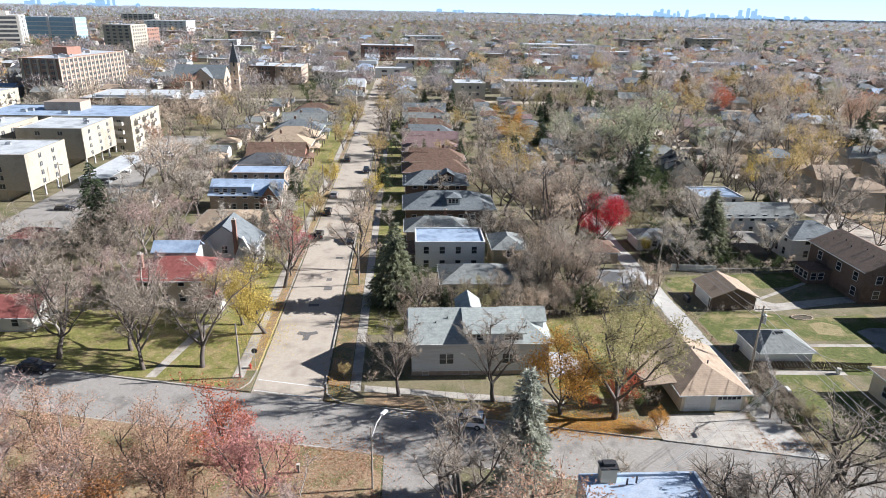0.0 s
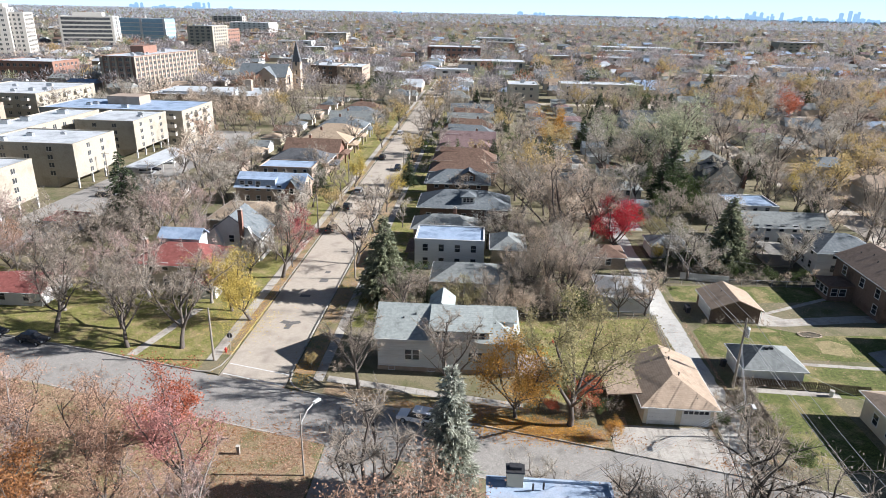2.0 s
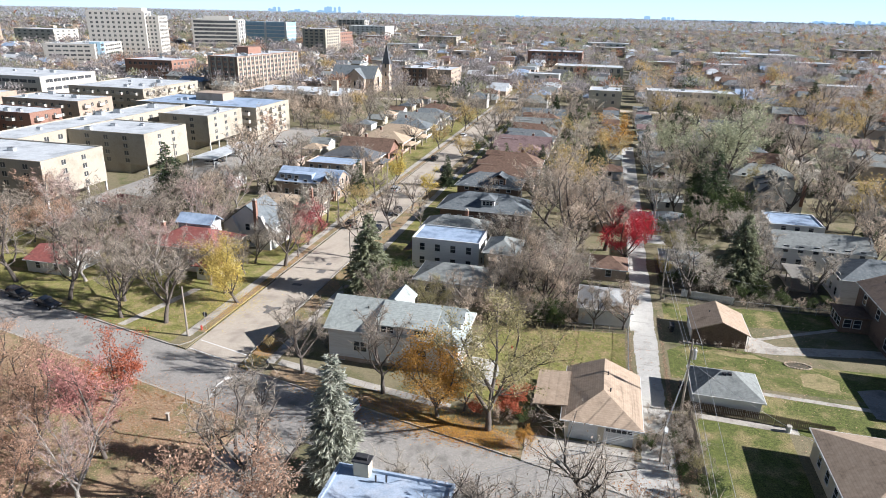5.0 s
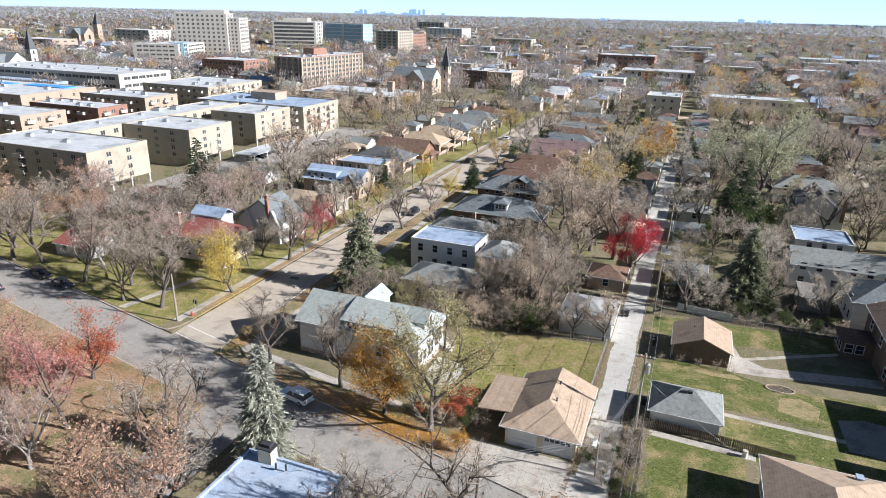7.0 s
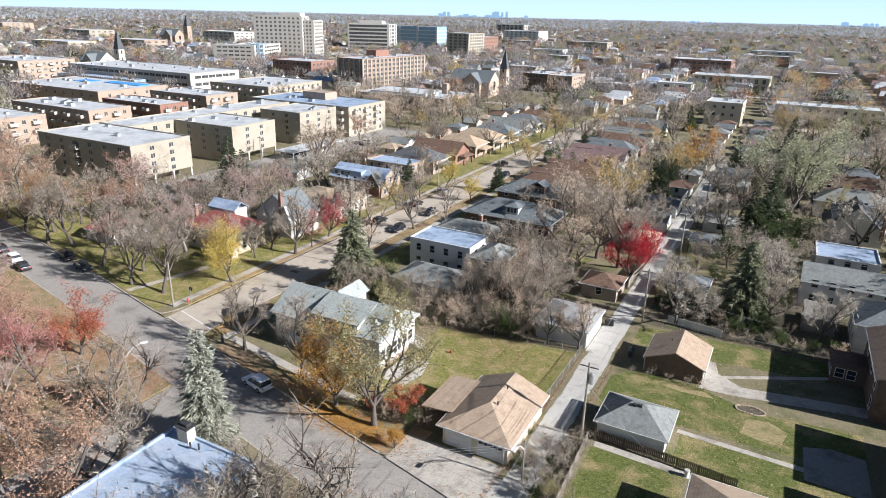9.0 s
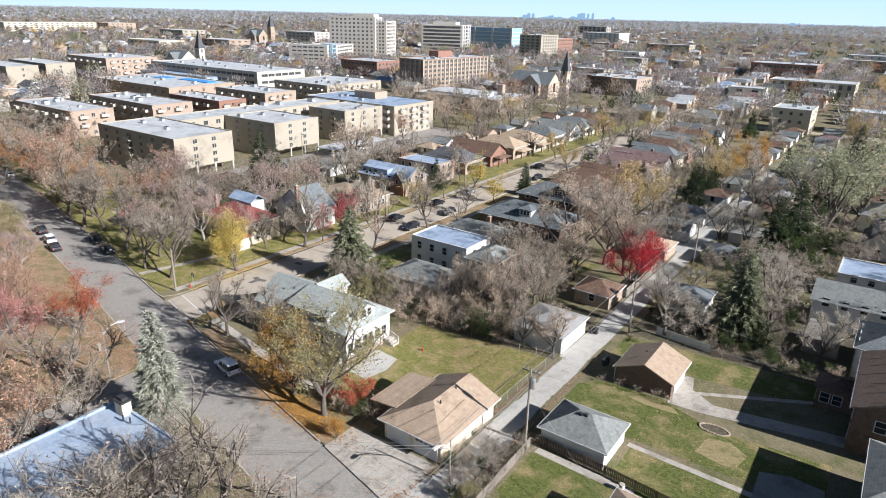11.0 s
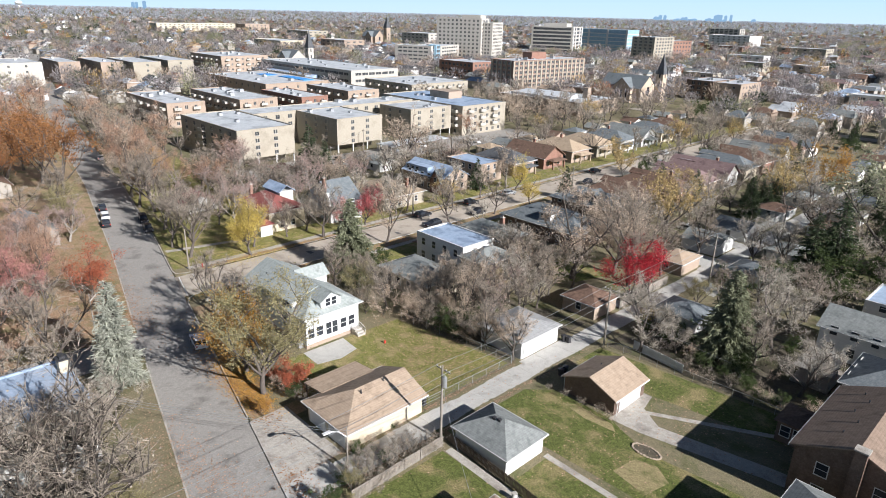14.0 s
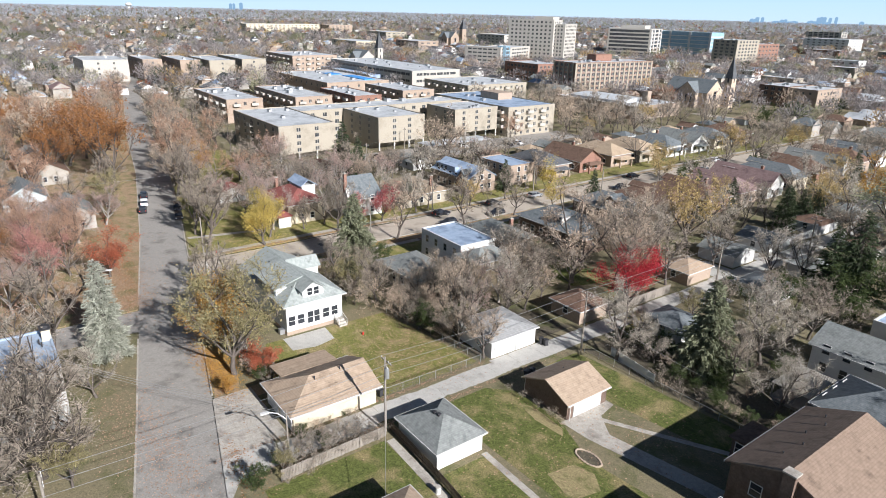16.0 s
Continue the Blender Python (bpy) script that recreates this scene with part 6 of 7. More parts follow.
car(7.9, 63.2, 168, "car_white", "white sports utility car parked at the kerb", 4.6, 1.68)
car(-58.6, 71.2, 168, "car_black", "black car parked at the kerb", 4.6, 1.5, False)
car(-64.6, 72.9, 168, "car_white", "white car parked at the kerb", 4.6, 1.6)
car(-71.5, 74.4, 168, "car_black", "black car parked at the kerb", 4.6, 1.6)
car(-49.0, 77.0, -12, "car_black", "black car in tree shade at the kerb", 4.6, 1.5, False)
car(-56.5, 78.7, -12, "car_black", "black car in tree shade at the kerb", 4.8, 1.6)
for x, y, t, p in ((-17.9, 131, 90, "car_black"), (-17.9, 148, 90, "car_black"), (-17.9, 163, 90, "car_silver"), (-11.0, 143, 270, "car_black"), (-11.0, 128, 270, "car_black"), (-17.9, 205, 90, "car_black"), (-11.0, 232, 270, "car_silver"), (-17.9, 250, 90, "car_white"), (-11, 190, 270, "car_black"),
                   (-80, 126, 0, "car_white"), (-80, 150, 0, "car_black"), (-82, 175, 0, "car_silver"), (-82, 178.5, 0, "car_black"), (-82, 188, 0, "car_white"), (-76, 205, 0, "car_black"), (-76, 210, 0, "car_white"), (30, 172, 0, "car_white"), (103, 182, 90, "car_black"), (-130, 92, 168, "car_silver")):
    car(x, y, t, p, {"car_black": "black car parked along the street", "car_white": "white car parked along the street", "car_silver": "silver car parked along the street"}[p])


# ---- poles, lamps, wires and fences ----
def utility_pole(x, y, h, arm=True, transformer=False, label="weathered wooden utility pole", turn=0):
    u = thing("utility_pole", pose(x, y, 0, 0, 0, turn), label, "utility pole", "utility poles")
    bm = bmesh.new()
    tube(bm, (0, 0, -0.2), (0, 0, h), 0.17, 0.11, 10, True)
    part("pole", bm, M["grey_wood"], u)
    if arm:
        part("crossarm", boxes((-1.1, 1.1, 0.12, 0.22, h - 0.7, h - 0.56)), M["grey_wood"], u)
        for k in (-1.0, -0.5, 0.5, 1.0):
            bm = bmesh.new()
            tube(bm, (k, 0.17, h - 0.56), (k, 0.17, h - 0.36), 0.05, 0.03, 6, True)
            part("insulator", bm, M["white"], u)
    if transformer:
        bm = bmesh.new()
        tube(bm, (0.42, 0, h - 2.6), (0.42, 0, h - 1.4), 0.28, 0.28, 12, True)
        tube(bm, (0.42, 0, h - 1.4), (0.42, 0, h - 1.28), 0.28, 0.1, 12, True)
        t = part("transformer", bm, M["metal"], u)
        for k in (-0.12, 0.12):
            bm = bmesh.new()
            tube(bm, (0.42 + k, 0, h - 1.35), (0.42 + k, 0, h - 1.05), 0.045, 0.03, 6, True)
            part("bushing", bm, M["white"], t)
    return u


POLES = [(48.7, 74.1, 10.1), (48.4, 108.5, 9.7), (48.6, 143.0, 10.2), (49.0, 176.5, 9.6), (48.9, 212, 9.6)]
for i, (x, y, h) in enumerate(POLES):
    utility_pole(x, y, h, True, i in (0, 3))
utility_pole(48.4, 40.0, 9.5)
utility_pole(-21.3, 74.3, 8.0, False, label="pale concrete street pole at the corner")
for x, y in ((-20.6, 130.2), (-20.8, 165), (-7.6, 105), (-7.6, 178), (-88.2, 166), (-70, 140)):
    utility_pole(x, y, 8.0, y < 100 or x < -50)


def wire(points, r=0.02, label="thin grey overhead cable", sag=0.5):
    v, f = [], []
    pts = []
    for a, b in zip(points, points[1:]):
        a, b = Vector(a), Vector(b)
        for k in range(10):
            t = k / 10
            pts.append(a.lerp(b, t) - Vector((0, 0, sag * 4 * t * (1 - t))))
    pts.append(Vector(points[-1]))
    limb(v, f, pts, [r] * len(pts), 4)
    return tagged(new("overhead_cable", pydata("overhead_cable", v, f, M["metal"])), label, "cable", "overhead cables")


for off, dz in ((-1.0, 0.36), (1.0, 0.36), (0.15, 2.2)):
    chain = [(48.4 + off, 40.0, 9.5 - dz)] + [(x + off, y + 0.17, h - dz) for x, y, h in POLES] + [(48.9 + off, 250, 9.3 - dz)]
    wire(chain)
for dz in (0.2, 0.5, 0.9):
    wire([(45.5, 63.2, 5.2 - dz), (15, 40, 6.8 - dz)])
    wire([(48.7, 74.1, 7.0 - dz), (45.5, 63.2, 5.1 - dz)], sag=0.2)
wire([(48.4, 108.5, 7.5), (66, 112, 3.2)])
wire([(48.7, 74.1, 7.2), (62, 66, 3.4)])
wire([(-88.2, 166, 7.4), (-70, 140, 7.4), (-60, 60, 7.6)])


def street_lamp(x, y, h, turn, label="grey metal street lamp with a curved arm"):
    s = thing("street_lamp", pose(x, y, 0, 0, 0, turn), label, "street lamp", "street lamps")
    bm = bmesh.new()
    tube(bm, (0, 0, -0.15), (0, 0, h - 0.6), 0.11, 0.07, 10, True)
    part("post", bm, M["grey_wood"], s)
    bm = bmesh.new()
    tube(bm, (0, 0, h - 1.8), (1.0, 0, h - 0.7), 0.07, 0.06, 8)
    tube(bm, (1.0, 0, h - 0.7), (2.0, 0, h - 0.3), 0.06, 0.06, 8)
    part("arm", bm, M["white"], s)
    head = part("lamp_head", boxes((1.9, 2.8, -0.18, 0.18, h - 0.36, h - 0.2)), M["white"], s)
    part("lens", boxes((2.0, 2.5, -0.1, 0.1, h - 0.42, h - 0.362)), M["white"], head)
    return s


street_lamp(-2.8, 52.4, 8.2, 58)
street_lamp(45.5, 63.2, 6.0, 265, "slim grey street lamp where the alley meets the street")
hyd = thing("fire_hydrant", pose(-20.5, 76.6, 0), "red fire hydrant on the verge", "hydrant")
bm = bmesh.new()
tube(bm, (0, 0, -0.1), (0, 0, 0.6), 0.13, 0.12, 10, True)
tube(bm, (0, 0, 0.6), (0, 0, 0.8), 0.15, 0.05, 10, True)
part("barrel", bm, M["hydrant_red"], hyd)
bm = bmesh.new()
tube(bm, (-0.25, 0, 0.45), (0.25, 0, 0.45), 0.07, 0.07, 8, True)
part("nozzle", bm, M["hydrant_red"], hyd)
sg = thing("road_sign", pose(-19.9, 76.9, 0), "dark-backed octagonal road sign on a post", "sign")
bm = bmesh.new()
tube(bm, (0, 0, -0.1), (0, 0, 2.9), 0.035, 0.035, 6, True)
part("post", bm, M["metal"], sg)
bm = bmesh.new()
tube(bm, (0, 0.04, 2.5), (0, 0.07, 2.5), 0.42, 0.42, 8, True)
part("plate", bm, M["dark_metal"], sg)
stump = thing("post_box", pose(-10.8, 55.2, 0), "small wooden post on the lawn", "post")
part("post", boxes((-0.15, 0.15, -0.15, 0.15, -0.1, 1.0)), M["grey_wood"], stump)
part("cap", boxes((-0.2, 0.2, -0.2, 0.2, 1.0, 1.08)), M["pale_stone"], stump)


def board_fence(name, p, q, h, mat, label, pitch=0.16, gap=0.03):
    """Boards on posts and two rails from p to q."""
    p, q = Vector((*p, 0)), Vector((*q, 0))
    d = q - p
    turn = math.degrees(math.atan2(d.y, d.x))
    f = thing(name, pose(p.x, p.y, 0, 0, 0, turn), label, "fence")
    n = int(d.length / pitch)
    me = mesh_of("board", boxes((0, pitch - gap, -0.015, 0.015, 0.05, h)), M[mat])
    for i in range(min(n, 280)):
        same("board", me, f, pose(i * pitch, 0.05, random.uniform(-0.03, 0.03)))
    post = mesh_of("post", boxes((-0.05, 0.05, -0.05, 0.03, -0.2, h + 0.08)), M[mat])
    for i in range(int(d.length / 2.4) + 1):
        same("post", post, f, pose(i * 2.4, 0, 0))
    for z in (0.35, h - 0.3):
        part("rail", boxes((0, d.length, -0.02, 0.03, z, z + 0.09)), M[mat], f)
    return f


board_fence("picket_fence", (48.8, 74.7), (59.5, 74.2), 1.3, "dark_wood", "dark wooden picket fence behind the garage", 0.2, 0.06)
board_fence("board_fence", (50.0, 60.5), (49.6, 73.8), 1.5, "grey_wood", "grey weathered board fence beside the alley", 0.18)
board_fence("picket_fence", (59.5, 74.2), (66.0, 73.6), 1.3, "dark_wood", "dark wooden picket fence along the path", 0.2, 0.06)
board_fence("white_fence", (41.8, 182.5), (42.2, 206.0), 1.9, "white", "white vinyl fence beside the alley", 0.3, 0.02)
board_fence("board_fence", (43.0, 121.5), (43.0, 138), 1.8, "grey_wood", "weathered board fence beside the alley", 0.25)
board_fence("white_fence", (52.0, 111.0), (60.5, 109.8), 1.4, "white", "low white wall fence in shade", 0.5, 0.01)


def chain_fence(p, q, h=1.2, label="galvanised chain-link fence on thin posts"):
    p, q = Vector((*p, 0)), Vector((*q, 0))
    d = q - p
    f = thing("chain_link_fence", pose(p.x, p.y, 0, 0, 0, math.degrees(math.atan2(d.y, d.x))), label, "fence")
    n = max(2, int(d.length / 2.5))
    for i in range(n + 1):
        bm = bmesh.new()
        tube(bm, (d.length * i / n, 0, -0.1), (d.length * i / n, 0, h + 0.05), 0.035, 0.035, 6, True)
        part("post", bm, M["metal"], f)
    bm = bmesh.new()
    tube(bm, (0, 0, h), (d.length, 0, h), 0.025, 0.025, 6)
    part("rail", bm, M["metal"], f)
    v, fc = [], []
    k = 0.0
    while k < d.length:
        for s in (1, -1):
            a = Vector((k if s > 0 else k + h, 0, 0.03))
            limb(v, fc, [a, Vector((k + h if s > 0 else k, 0, h))], [0.004, 0.004], 3)
        k += 0.12
    o = new("wire_mesh", pydata("wire_mesh", v, fc, M["dull_wire"]))
    o.parent = f
    o["kind"] = "stuff"


chain_fence((42.4, 78.0), (42.6, 93.8))
chain_fence((49.0, 108.6), (78.5, 109.4))
chain_fence((21.5, 91.0), (42.4, 94.0))
for x, y in ((42.0, 77.4), (41.2, 77.6), (43.6, 104.9), (44.3, 105.1), (49.3, 96.5), (49.3, 97.5), (49.2, 79.5)):
    bn = thing("wheeled_bin", pose(x, y, 0, 0, 0, random.uniform(-20, 20)), "black wheeled rubbish bin beside the alley", "bin", "rubbish bins")
    bm = bmesh.new()
    a = [bm.verts.new((sx * 0.24, sy * 0.24, 0.05)) for sx, sy in ((-1, -1), (1, -1), (1, 1), (-1, 1))]
    b = [bm.verts.new((sx * 0.31, sy * 0.33, 1.0)) for sx, sy in ((-1, -1), (1, -1), (1, 1), (-1, 1))]
    bm.faces.new(a[::-1])
    bm.faces.new(b)
    for i in range(4):
        bm.faces.new((a[i], a[(i + 1) % 4], b[(i + 1) % 4], b[i]))
    part("body", bm, M["dark_metal"], bn)
    part("lid", boxes((-0.34, 0.34, -0.36, 0.36, 1.0, 1.07)), M["dark_metal"], bn)
    bm = bmesh.new()
    tube(bm, (-0.3, 0.3, 0.1), (0.3, 0.3, 0.1), 0.1, 0.1, 8, True)
    part("wheel", bm, M["rubber"], bn)
ring = thing("stone_ring", pose(66.0, 90.4, 0), "low ring of pale stones round a garden bed", "stone ring")
part("soil", prism(bmesh.new(), [(1.7 * math.cos(a * 0.4488), 0.85 * math.sin(a * 0.4488)) for a in range(14)], -0.05, 0.03), M["soil"], ring)
for i in range(26):
    a = i * 6.2832 / 26
    o = part("stone", boxes((-0.15, 0.15, -0.08, 0.08, -0.05, random.uniform(0.08, 0.18))), M["stone"], ring)
    o.matrix_basis = pose(1.75 * math.cos(a), 0.9 * math.sin(a), 0, random.uniform(-6, 6), random.uniform(-6, 6), math.degrees(a) + 90 + random.uniform(-15, 15))
for x, y, lab in ((60.8, 73.1, "white plastic barrel beside the fence"), (26.0, 84.0, "small orange toy on the lawn")):
    bl = thing("barrel", pose(x, y, 0), lab, "barrel")
    s = 1.0 if x > 50 else 0.5
    bm = bmesh.new()
    tube(bm, (0, 0, 0), (0, 0, 0.8 * s), 0.28 * s, 0.3 * s, 12, True)
    part("drum", bm, M["white" if x > 50 else "hydrant_red"], bl)
    bm = bmesh.new()
    tube(bm, (0, 0, 0.8 * s), (0, 0, 0.88 * s), 0.32 * s, 0.3 * s, 12, True)
    part("lid", bm, M["pale_stone" if x > 50 else "hydrant_red"], bl)


# ---- planting ----
NEAR = [
    ("pink", -13.0, 47.5, 13.5), ("blue", 12.4, 50.9, 15.0), ("wide", 35.0, 40.2, 19.5), ("bare", 5.9, 44.6, 14.5), ("copper", 11.2, 36.0, 14.5), 
    ("bare", -0.2, 69.3, 10.5), ("bare", 11.7, 67.8, 11.5), ("orange", 19.7, 64.8, 10.6), ("olive", 26.1, 63.8, 15.4), ("bare", -34.8, 76.7, 12.0), ("bare", -27.1, 77.1, 14.0), ("yellow", -20.5, 86.8, 11.0), ("yellow", -24.5, 89.5, 9.5),
    ("bare", -20.6, 104.0, 13.5), ("pink", -20.3, 109.0, 8.0), ("bare", -8.4, 131.0, 11.5), ("grey_spruce", -1.1, 97.5, 14.5), ("green_shrub", 3.6, 101.0, 5.0), ("red", 42.9, 126.7, 10.6), ("spruce", 63.3, 162.0, 17.0), ("grey_spruce", 62.3, 118.4, 14.2), ("bare", 66.5, 118.8, 8),
    ("spruce", -62.0, 127.5, 17.0), ("spruce", -63.0, 133.0, 12), ("grey_olive", 66.5, 180.0, 23.0), ("spruce", 60.2, 159.5, 14.0), ("grey_olive", 72.0, 198.0, 19), ("pale", 51.5, 190.0, 17.0), ("tan", 29.6, 126.5, 18.5), ("tan", 33.5, 134.5, 16), ("bare", 38.6, 131.5, 17.0), ("gold", 30.0, 162.0, 17.0), ("bare", 24.8, 146.0, 15.5),
    ("brick_red", -19.3, 56.7, 9.4), ("copper", -24.0, 51.0, 11.0), ("mauve", -31.0, 47.0, 11.5), ("copper", -28.5, 43.0, 11.5), ("copper", -37.5, 45.5, 11.5), ("russet", -24.0, 38.0, 11.5), ("copper", -33.0, 52.5, 11.0), ("copper", -19.0, 33.0, 11.0), ("russet", -36.0, 38.0, 12.0), ("mauve", -42.0, 55.0, 12.5),
    ("copper", -14.0, 36.0, 9.5), ("russet", -29.0, 29.0, 12), ("copper", -46.0, 47.0, 12), ("copper", -9.5, 30.0, 9), ("mauve", -52, 62, 10), ("russet", -119, 64, 21), ("russet", -91.5, 71.0, 19.5), ("russet", -107, 70, 17), ("tan", -135, 59, 20), ("russet", -101, 58, 16.0), ("bare", -76, 66.5, 11), ("copper", -128, 70, 17),
    ("tan", -79.0, 84.0, 16.0), ("bare", -68.0, 82.0, 15.0), ("copper", -92.0, 87.5, 16), ("copper", -74, 87, 13), ("bare", -47.5, 80.0, 14.5), ("bare", -62.0, 83.5, 15.0), ("orange", -84.5, 91.5, 10.0), ("copper", -103.0, 91.0, 15.5), ("bare", -115.0, 93.5, 16.5), ("mauve", -41.3, 48.5, 13.0), ("copper", -133.0, 80.0, 15.0), ("bare", -126.0, 95.5, 16), ("olive", -66.0, 65.0, 9.0), ("olive", -60.0, 64.5, 7.5), ("bare", -38.5, 82.0, 12.0), ("rose", -21.6, 116.2, 9.0), ("blue", -28.5, 128.5, 7.5), ("pale", 73.7, 116.1, 9.5), ("green_shrub", 68.5, 111.5, 2.4),
    ("pale", 53.2, 110.6, 11.5), ("pale", 57.0, 114.5, 6.5), ("bare", 51.2, 117.5, 6.5), ("bare", 97.2, 185.3, 20.0), ("bare", 97.8, 218.7, 20.0), ("gold", 99.8, 160.5, 17.0), ("gold", 121.5, 180.0, 17.5), ("yellow", 98.4, 169.2, 9.5), ("bare", 99.6, 137.5, 15.0), ("pale", 65.9, 127.3, 12.5), ("bare", 81.0, 225.2, 19.0), ("bare", 88.0, 236.0, 18.0), ("copper", 177.5, 242.5, 18.0), ("gold", 144.4, 500.1, 18.0), ("bare", 25.5, 268.0, 15.0), ("gold", 38.8, 208.0, 14.0), ("olive", 51.9, 131.6, 5.5), ("brick_red", 153, 306, 17.0), ("russet", 143.7, 324, 16), ("gold", 62, 330, 14),
    ("yellow", -19.9, 168, 9.5), ("yellow", -7.9, 160, 8), ("gold", -20.2, 142, 8), ("bare", -20.2, 154, 9), ("bare", -7.9, 146, 9), ("spruce", -5.5, 172, 9.0), ("gold", -7.8, 205, 10), ("gold", -20.5, 222, 10), ("bare", -8, 238, 11), ("gold", -20, 262, 12), ("gold", -8, 285, 12), ("bare", -20, 290, 12),
    ("tan", -59.8, 161.9, 17.0), ("bare", -70.0, 172.0, 12.0), ("copper", -78, 208, 10), ("orange", 41, 235.4, 13), ("spruce", 36.0, 207, 9), ("spruce", 33.5, 205, 8), ("spruce", 31.5, 203, 8.5), ("spruce", 36.5, 201, 8), ("yellow", 49.8, 118.6, 4.0),
    ("red_shrub", 28.3, 67.3, 4.8), ("tan_shrub", 27.6, 65.3, 2.6), ("orange", 30.6, 61.3, 2.6), ("shrub", 31.2, 66.6, 3.0), ("tan_shrub", 43.1, 64.5, 0.9), ("green_shrub", 43.1, 66.2, 1.0), ("tan_shrub", 43.2, 67.8, 0.9), ("shrub", 43.1, 69.5, 1.1), ("green_shrub", 43.1, 71.4, 0.8), ("tan_shrub", 43.1, 73.2, 0.9), ("shrub", 42.9, 62.6, 1.3), ("green_shrub", 47.4, 61.2, 2.0), ("olive", 49.2, 61.0, 3.2), ("green_shrub", 47.2, 66.8, 1.6), ("shrub", 46.9, 71.0, 1.4), ("olive", 22.6, 66.8, 6.0), ("red_shrub", 24.0, 66.4, 2.2), ("green_shrub", 30.0, 66.0, 2.4), ("tan_shrub", 9.5, 64.8, 1.2),
    ("shrub", 48.8, 66.5, 3.6), ("shrub", 47.9, 69.0, 3.2), ("shrub", 48.7, 71.5, 3.0), ("shrub", 48.6, 63.6, 3.4), ("shrub", 46.6, 64.4, 2.6), ("pale", 46.4, 62.0, 2.2), ("pale", 47.6, 65.2, 2.4), ("pale", 48.2, 62.4, 1.9), ("pale", 47.2, 68.0, 2.1), ("pale", 48.3, 70.2, 2.0), ("pale", 45.2, 66.2, 1.7), ("pale", 46.0, 69.4, 1.8), ("pale", 44.6, 64.9, 1.6), ("pale", 48.4, 67.4, 2.3), ("shrub", 50.6, 61.0, 1.8), ("shrub", 50.9, 63.5, 1.5), ("green_shrub", 49.9, 57.6, 3.4),
    ("shrub", 50.6, 92.2, 1.3), ("shrub", 53.0, 92.5, 1.5), ("shrub", 55.5, 92.5, 1.5), ("shrub", 58.0, 92.6, 1.8), ("tan_shrub", 59.8, 92.2, 1.4), ("bare", 29.5, 39.5, 12.5), ("pale", 30.5, 34.0, 12.5), ("pale", 38.0, 36.0, 9.0), ("olive", 38.5, 42.5, 6.0), ("bare", 34.5, 30.5, 11), ("pale", 28.6, 30.5, 12),  ("mauve", -10.5, 41.0, 10.5), ("copper", -18.5, 43.5, 10.0), ("pale", 8.5, 40.0, 11.0), ("pale", 22.0, 47.5, 7.5),
    ("shrub", -4.0, 76.0, 2.2), ("shrub", -3.0, 79.5, 2.4), ("shrub", -1.5, 73.5, 2.0), ("tan_shrub", -3.8, 72.8, 1.6), ("shrub", 0.0, 76.5, 2.4), ("gold", -7.6, 73.6, 2.6), ("spruce", 7.0, 92.5, 5), ("tan", 41.9, 94.9, 8.5), ("bare", 37.5, 94.0, 7.5), ("tan_shrub", 34.0, 93.8, 4.0), ("bare", 33.6, 99.0, 9.0), ("bare", 3.0, 91.0, 8.0), ("olive", 12.0, 89.5, 7.0), ("bare", 16.5, 92.0, 9.0),
]
for row in NEAR:
    plant(*row, light=row[2] > 140 or row[1] < -90)

for x, y, h in ((-312, 128, 6), (-322, 134, 5), (-331, 147, 6), (-318, 152, 5), (-292, 177, 6), (-300, 170, 5)):
    plant("brick_red", x, y, h, light=True)
rnd = random.Random(11)


def clear(x, y, r=1.0):
    """Whether a stem may stand there: off the streets and outside the buildings."""
    k = kerb_y(x)
    if k - WIDE - 1.0 < y < k + 1.0 or (y > k - 1 and (ST0 - 0.8 < x < ST1 + 0.8 or AL0 - 0.8 < x < AL1 + 0.8 or NEXT0 - 0.8 < x < NEXT1 + 0.8)):
        return False
    if y < k and -2.6 < x < 6.8:
        return False
    return not any(a - r < x < b + r and c - r < y < d + r for a, b, c, d in BUILT)


def scatter(x0, x1, y0, y1, count, kinds, low, high, gap=2.5, r=0.6, far=False):
    done = tries = 0
    while done < count and tries < count * 30:
        tries += 1
        x, y = rnd.uniform(x0, x1), rnd.uniform(y0, y1)
        if clear(x, y, r) and all((x - a) ** 2 + (y - b) ** 2 > gap * gap for a, b in PLANTED):
            row = (rnd.choice(kinds), x, y, rnd.uniform(low, high), rnd.uniform(0, 360))
            if far:
                plant_far(*row)
            else:
                plant(*row, light=y > 112 or x < -46)
            done += 1


BROWN = ["bare", "bare", "bare", "pale", "tan", "bare"]
scatter(20.5, 34, 96.5, 113, 15, ["bare", "bare", "mauve", "tan"], 6.5, 10, 2.0)
scatter(20.5, 34.5, 91.6, 98, 28, ["shrub", "shrub", "tan_shrub", "green_shrub", "tan_shrub", "shrub"], 2.4, 5.0, 1.0)
scatter(0, 20, 87, 97, 16, ["shrub", "bare", "shrub", "tan_shrub"], 3.5, 6.5, 1.5)
scatter(16, 34, 107, 125, 12, ["bare", "bare", "bare", "pale", "tan"], 6, 11, 2.5)
scatter(21, 42, 135, 170, 9, BROWN, 8, 13, 4)
scatter(20, 34, 170, 235, 12, BROWN, 7, 12, 4, far=True)
scatter(-64, -47, 88, 160, 16, BROWN + ["mauve"], 7, 12, 3.5)
scatter(-64, -49, 160, 240, 14, BROWN + ["mauve"], 7, 11, 3.5, far=True)
scatter(-90, -62, 95, 118, 14, ["bare", "mauve", "copper", "shrub"], 7, 12, 3)
scatter(-70, -24, 88, 125, 14, ["bare", "shrub", "mauve", "bare"], 4, 9, 3)
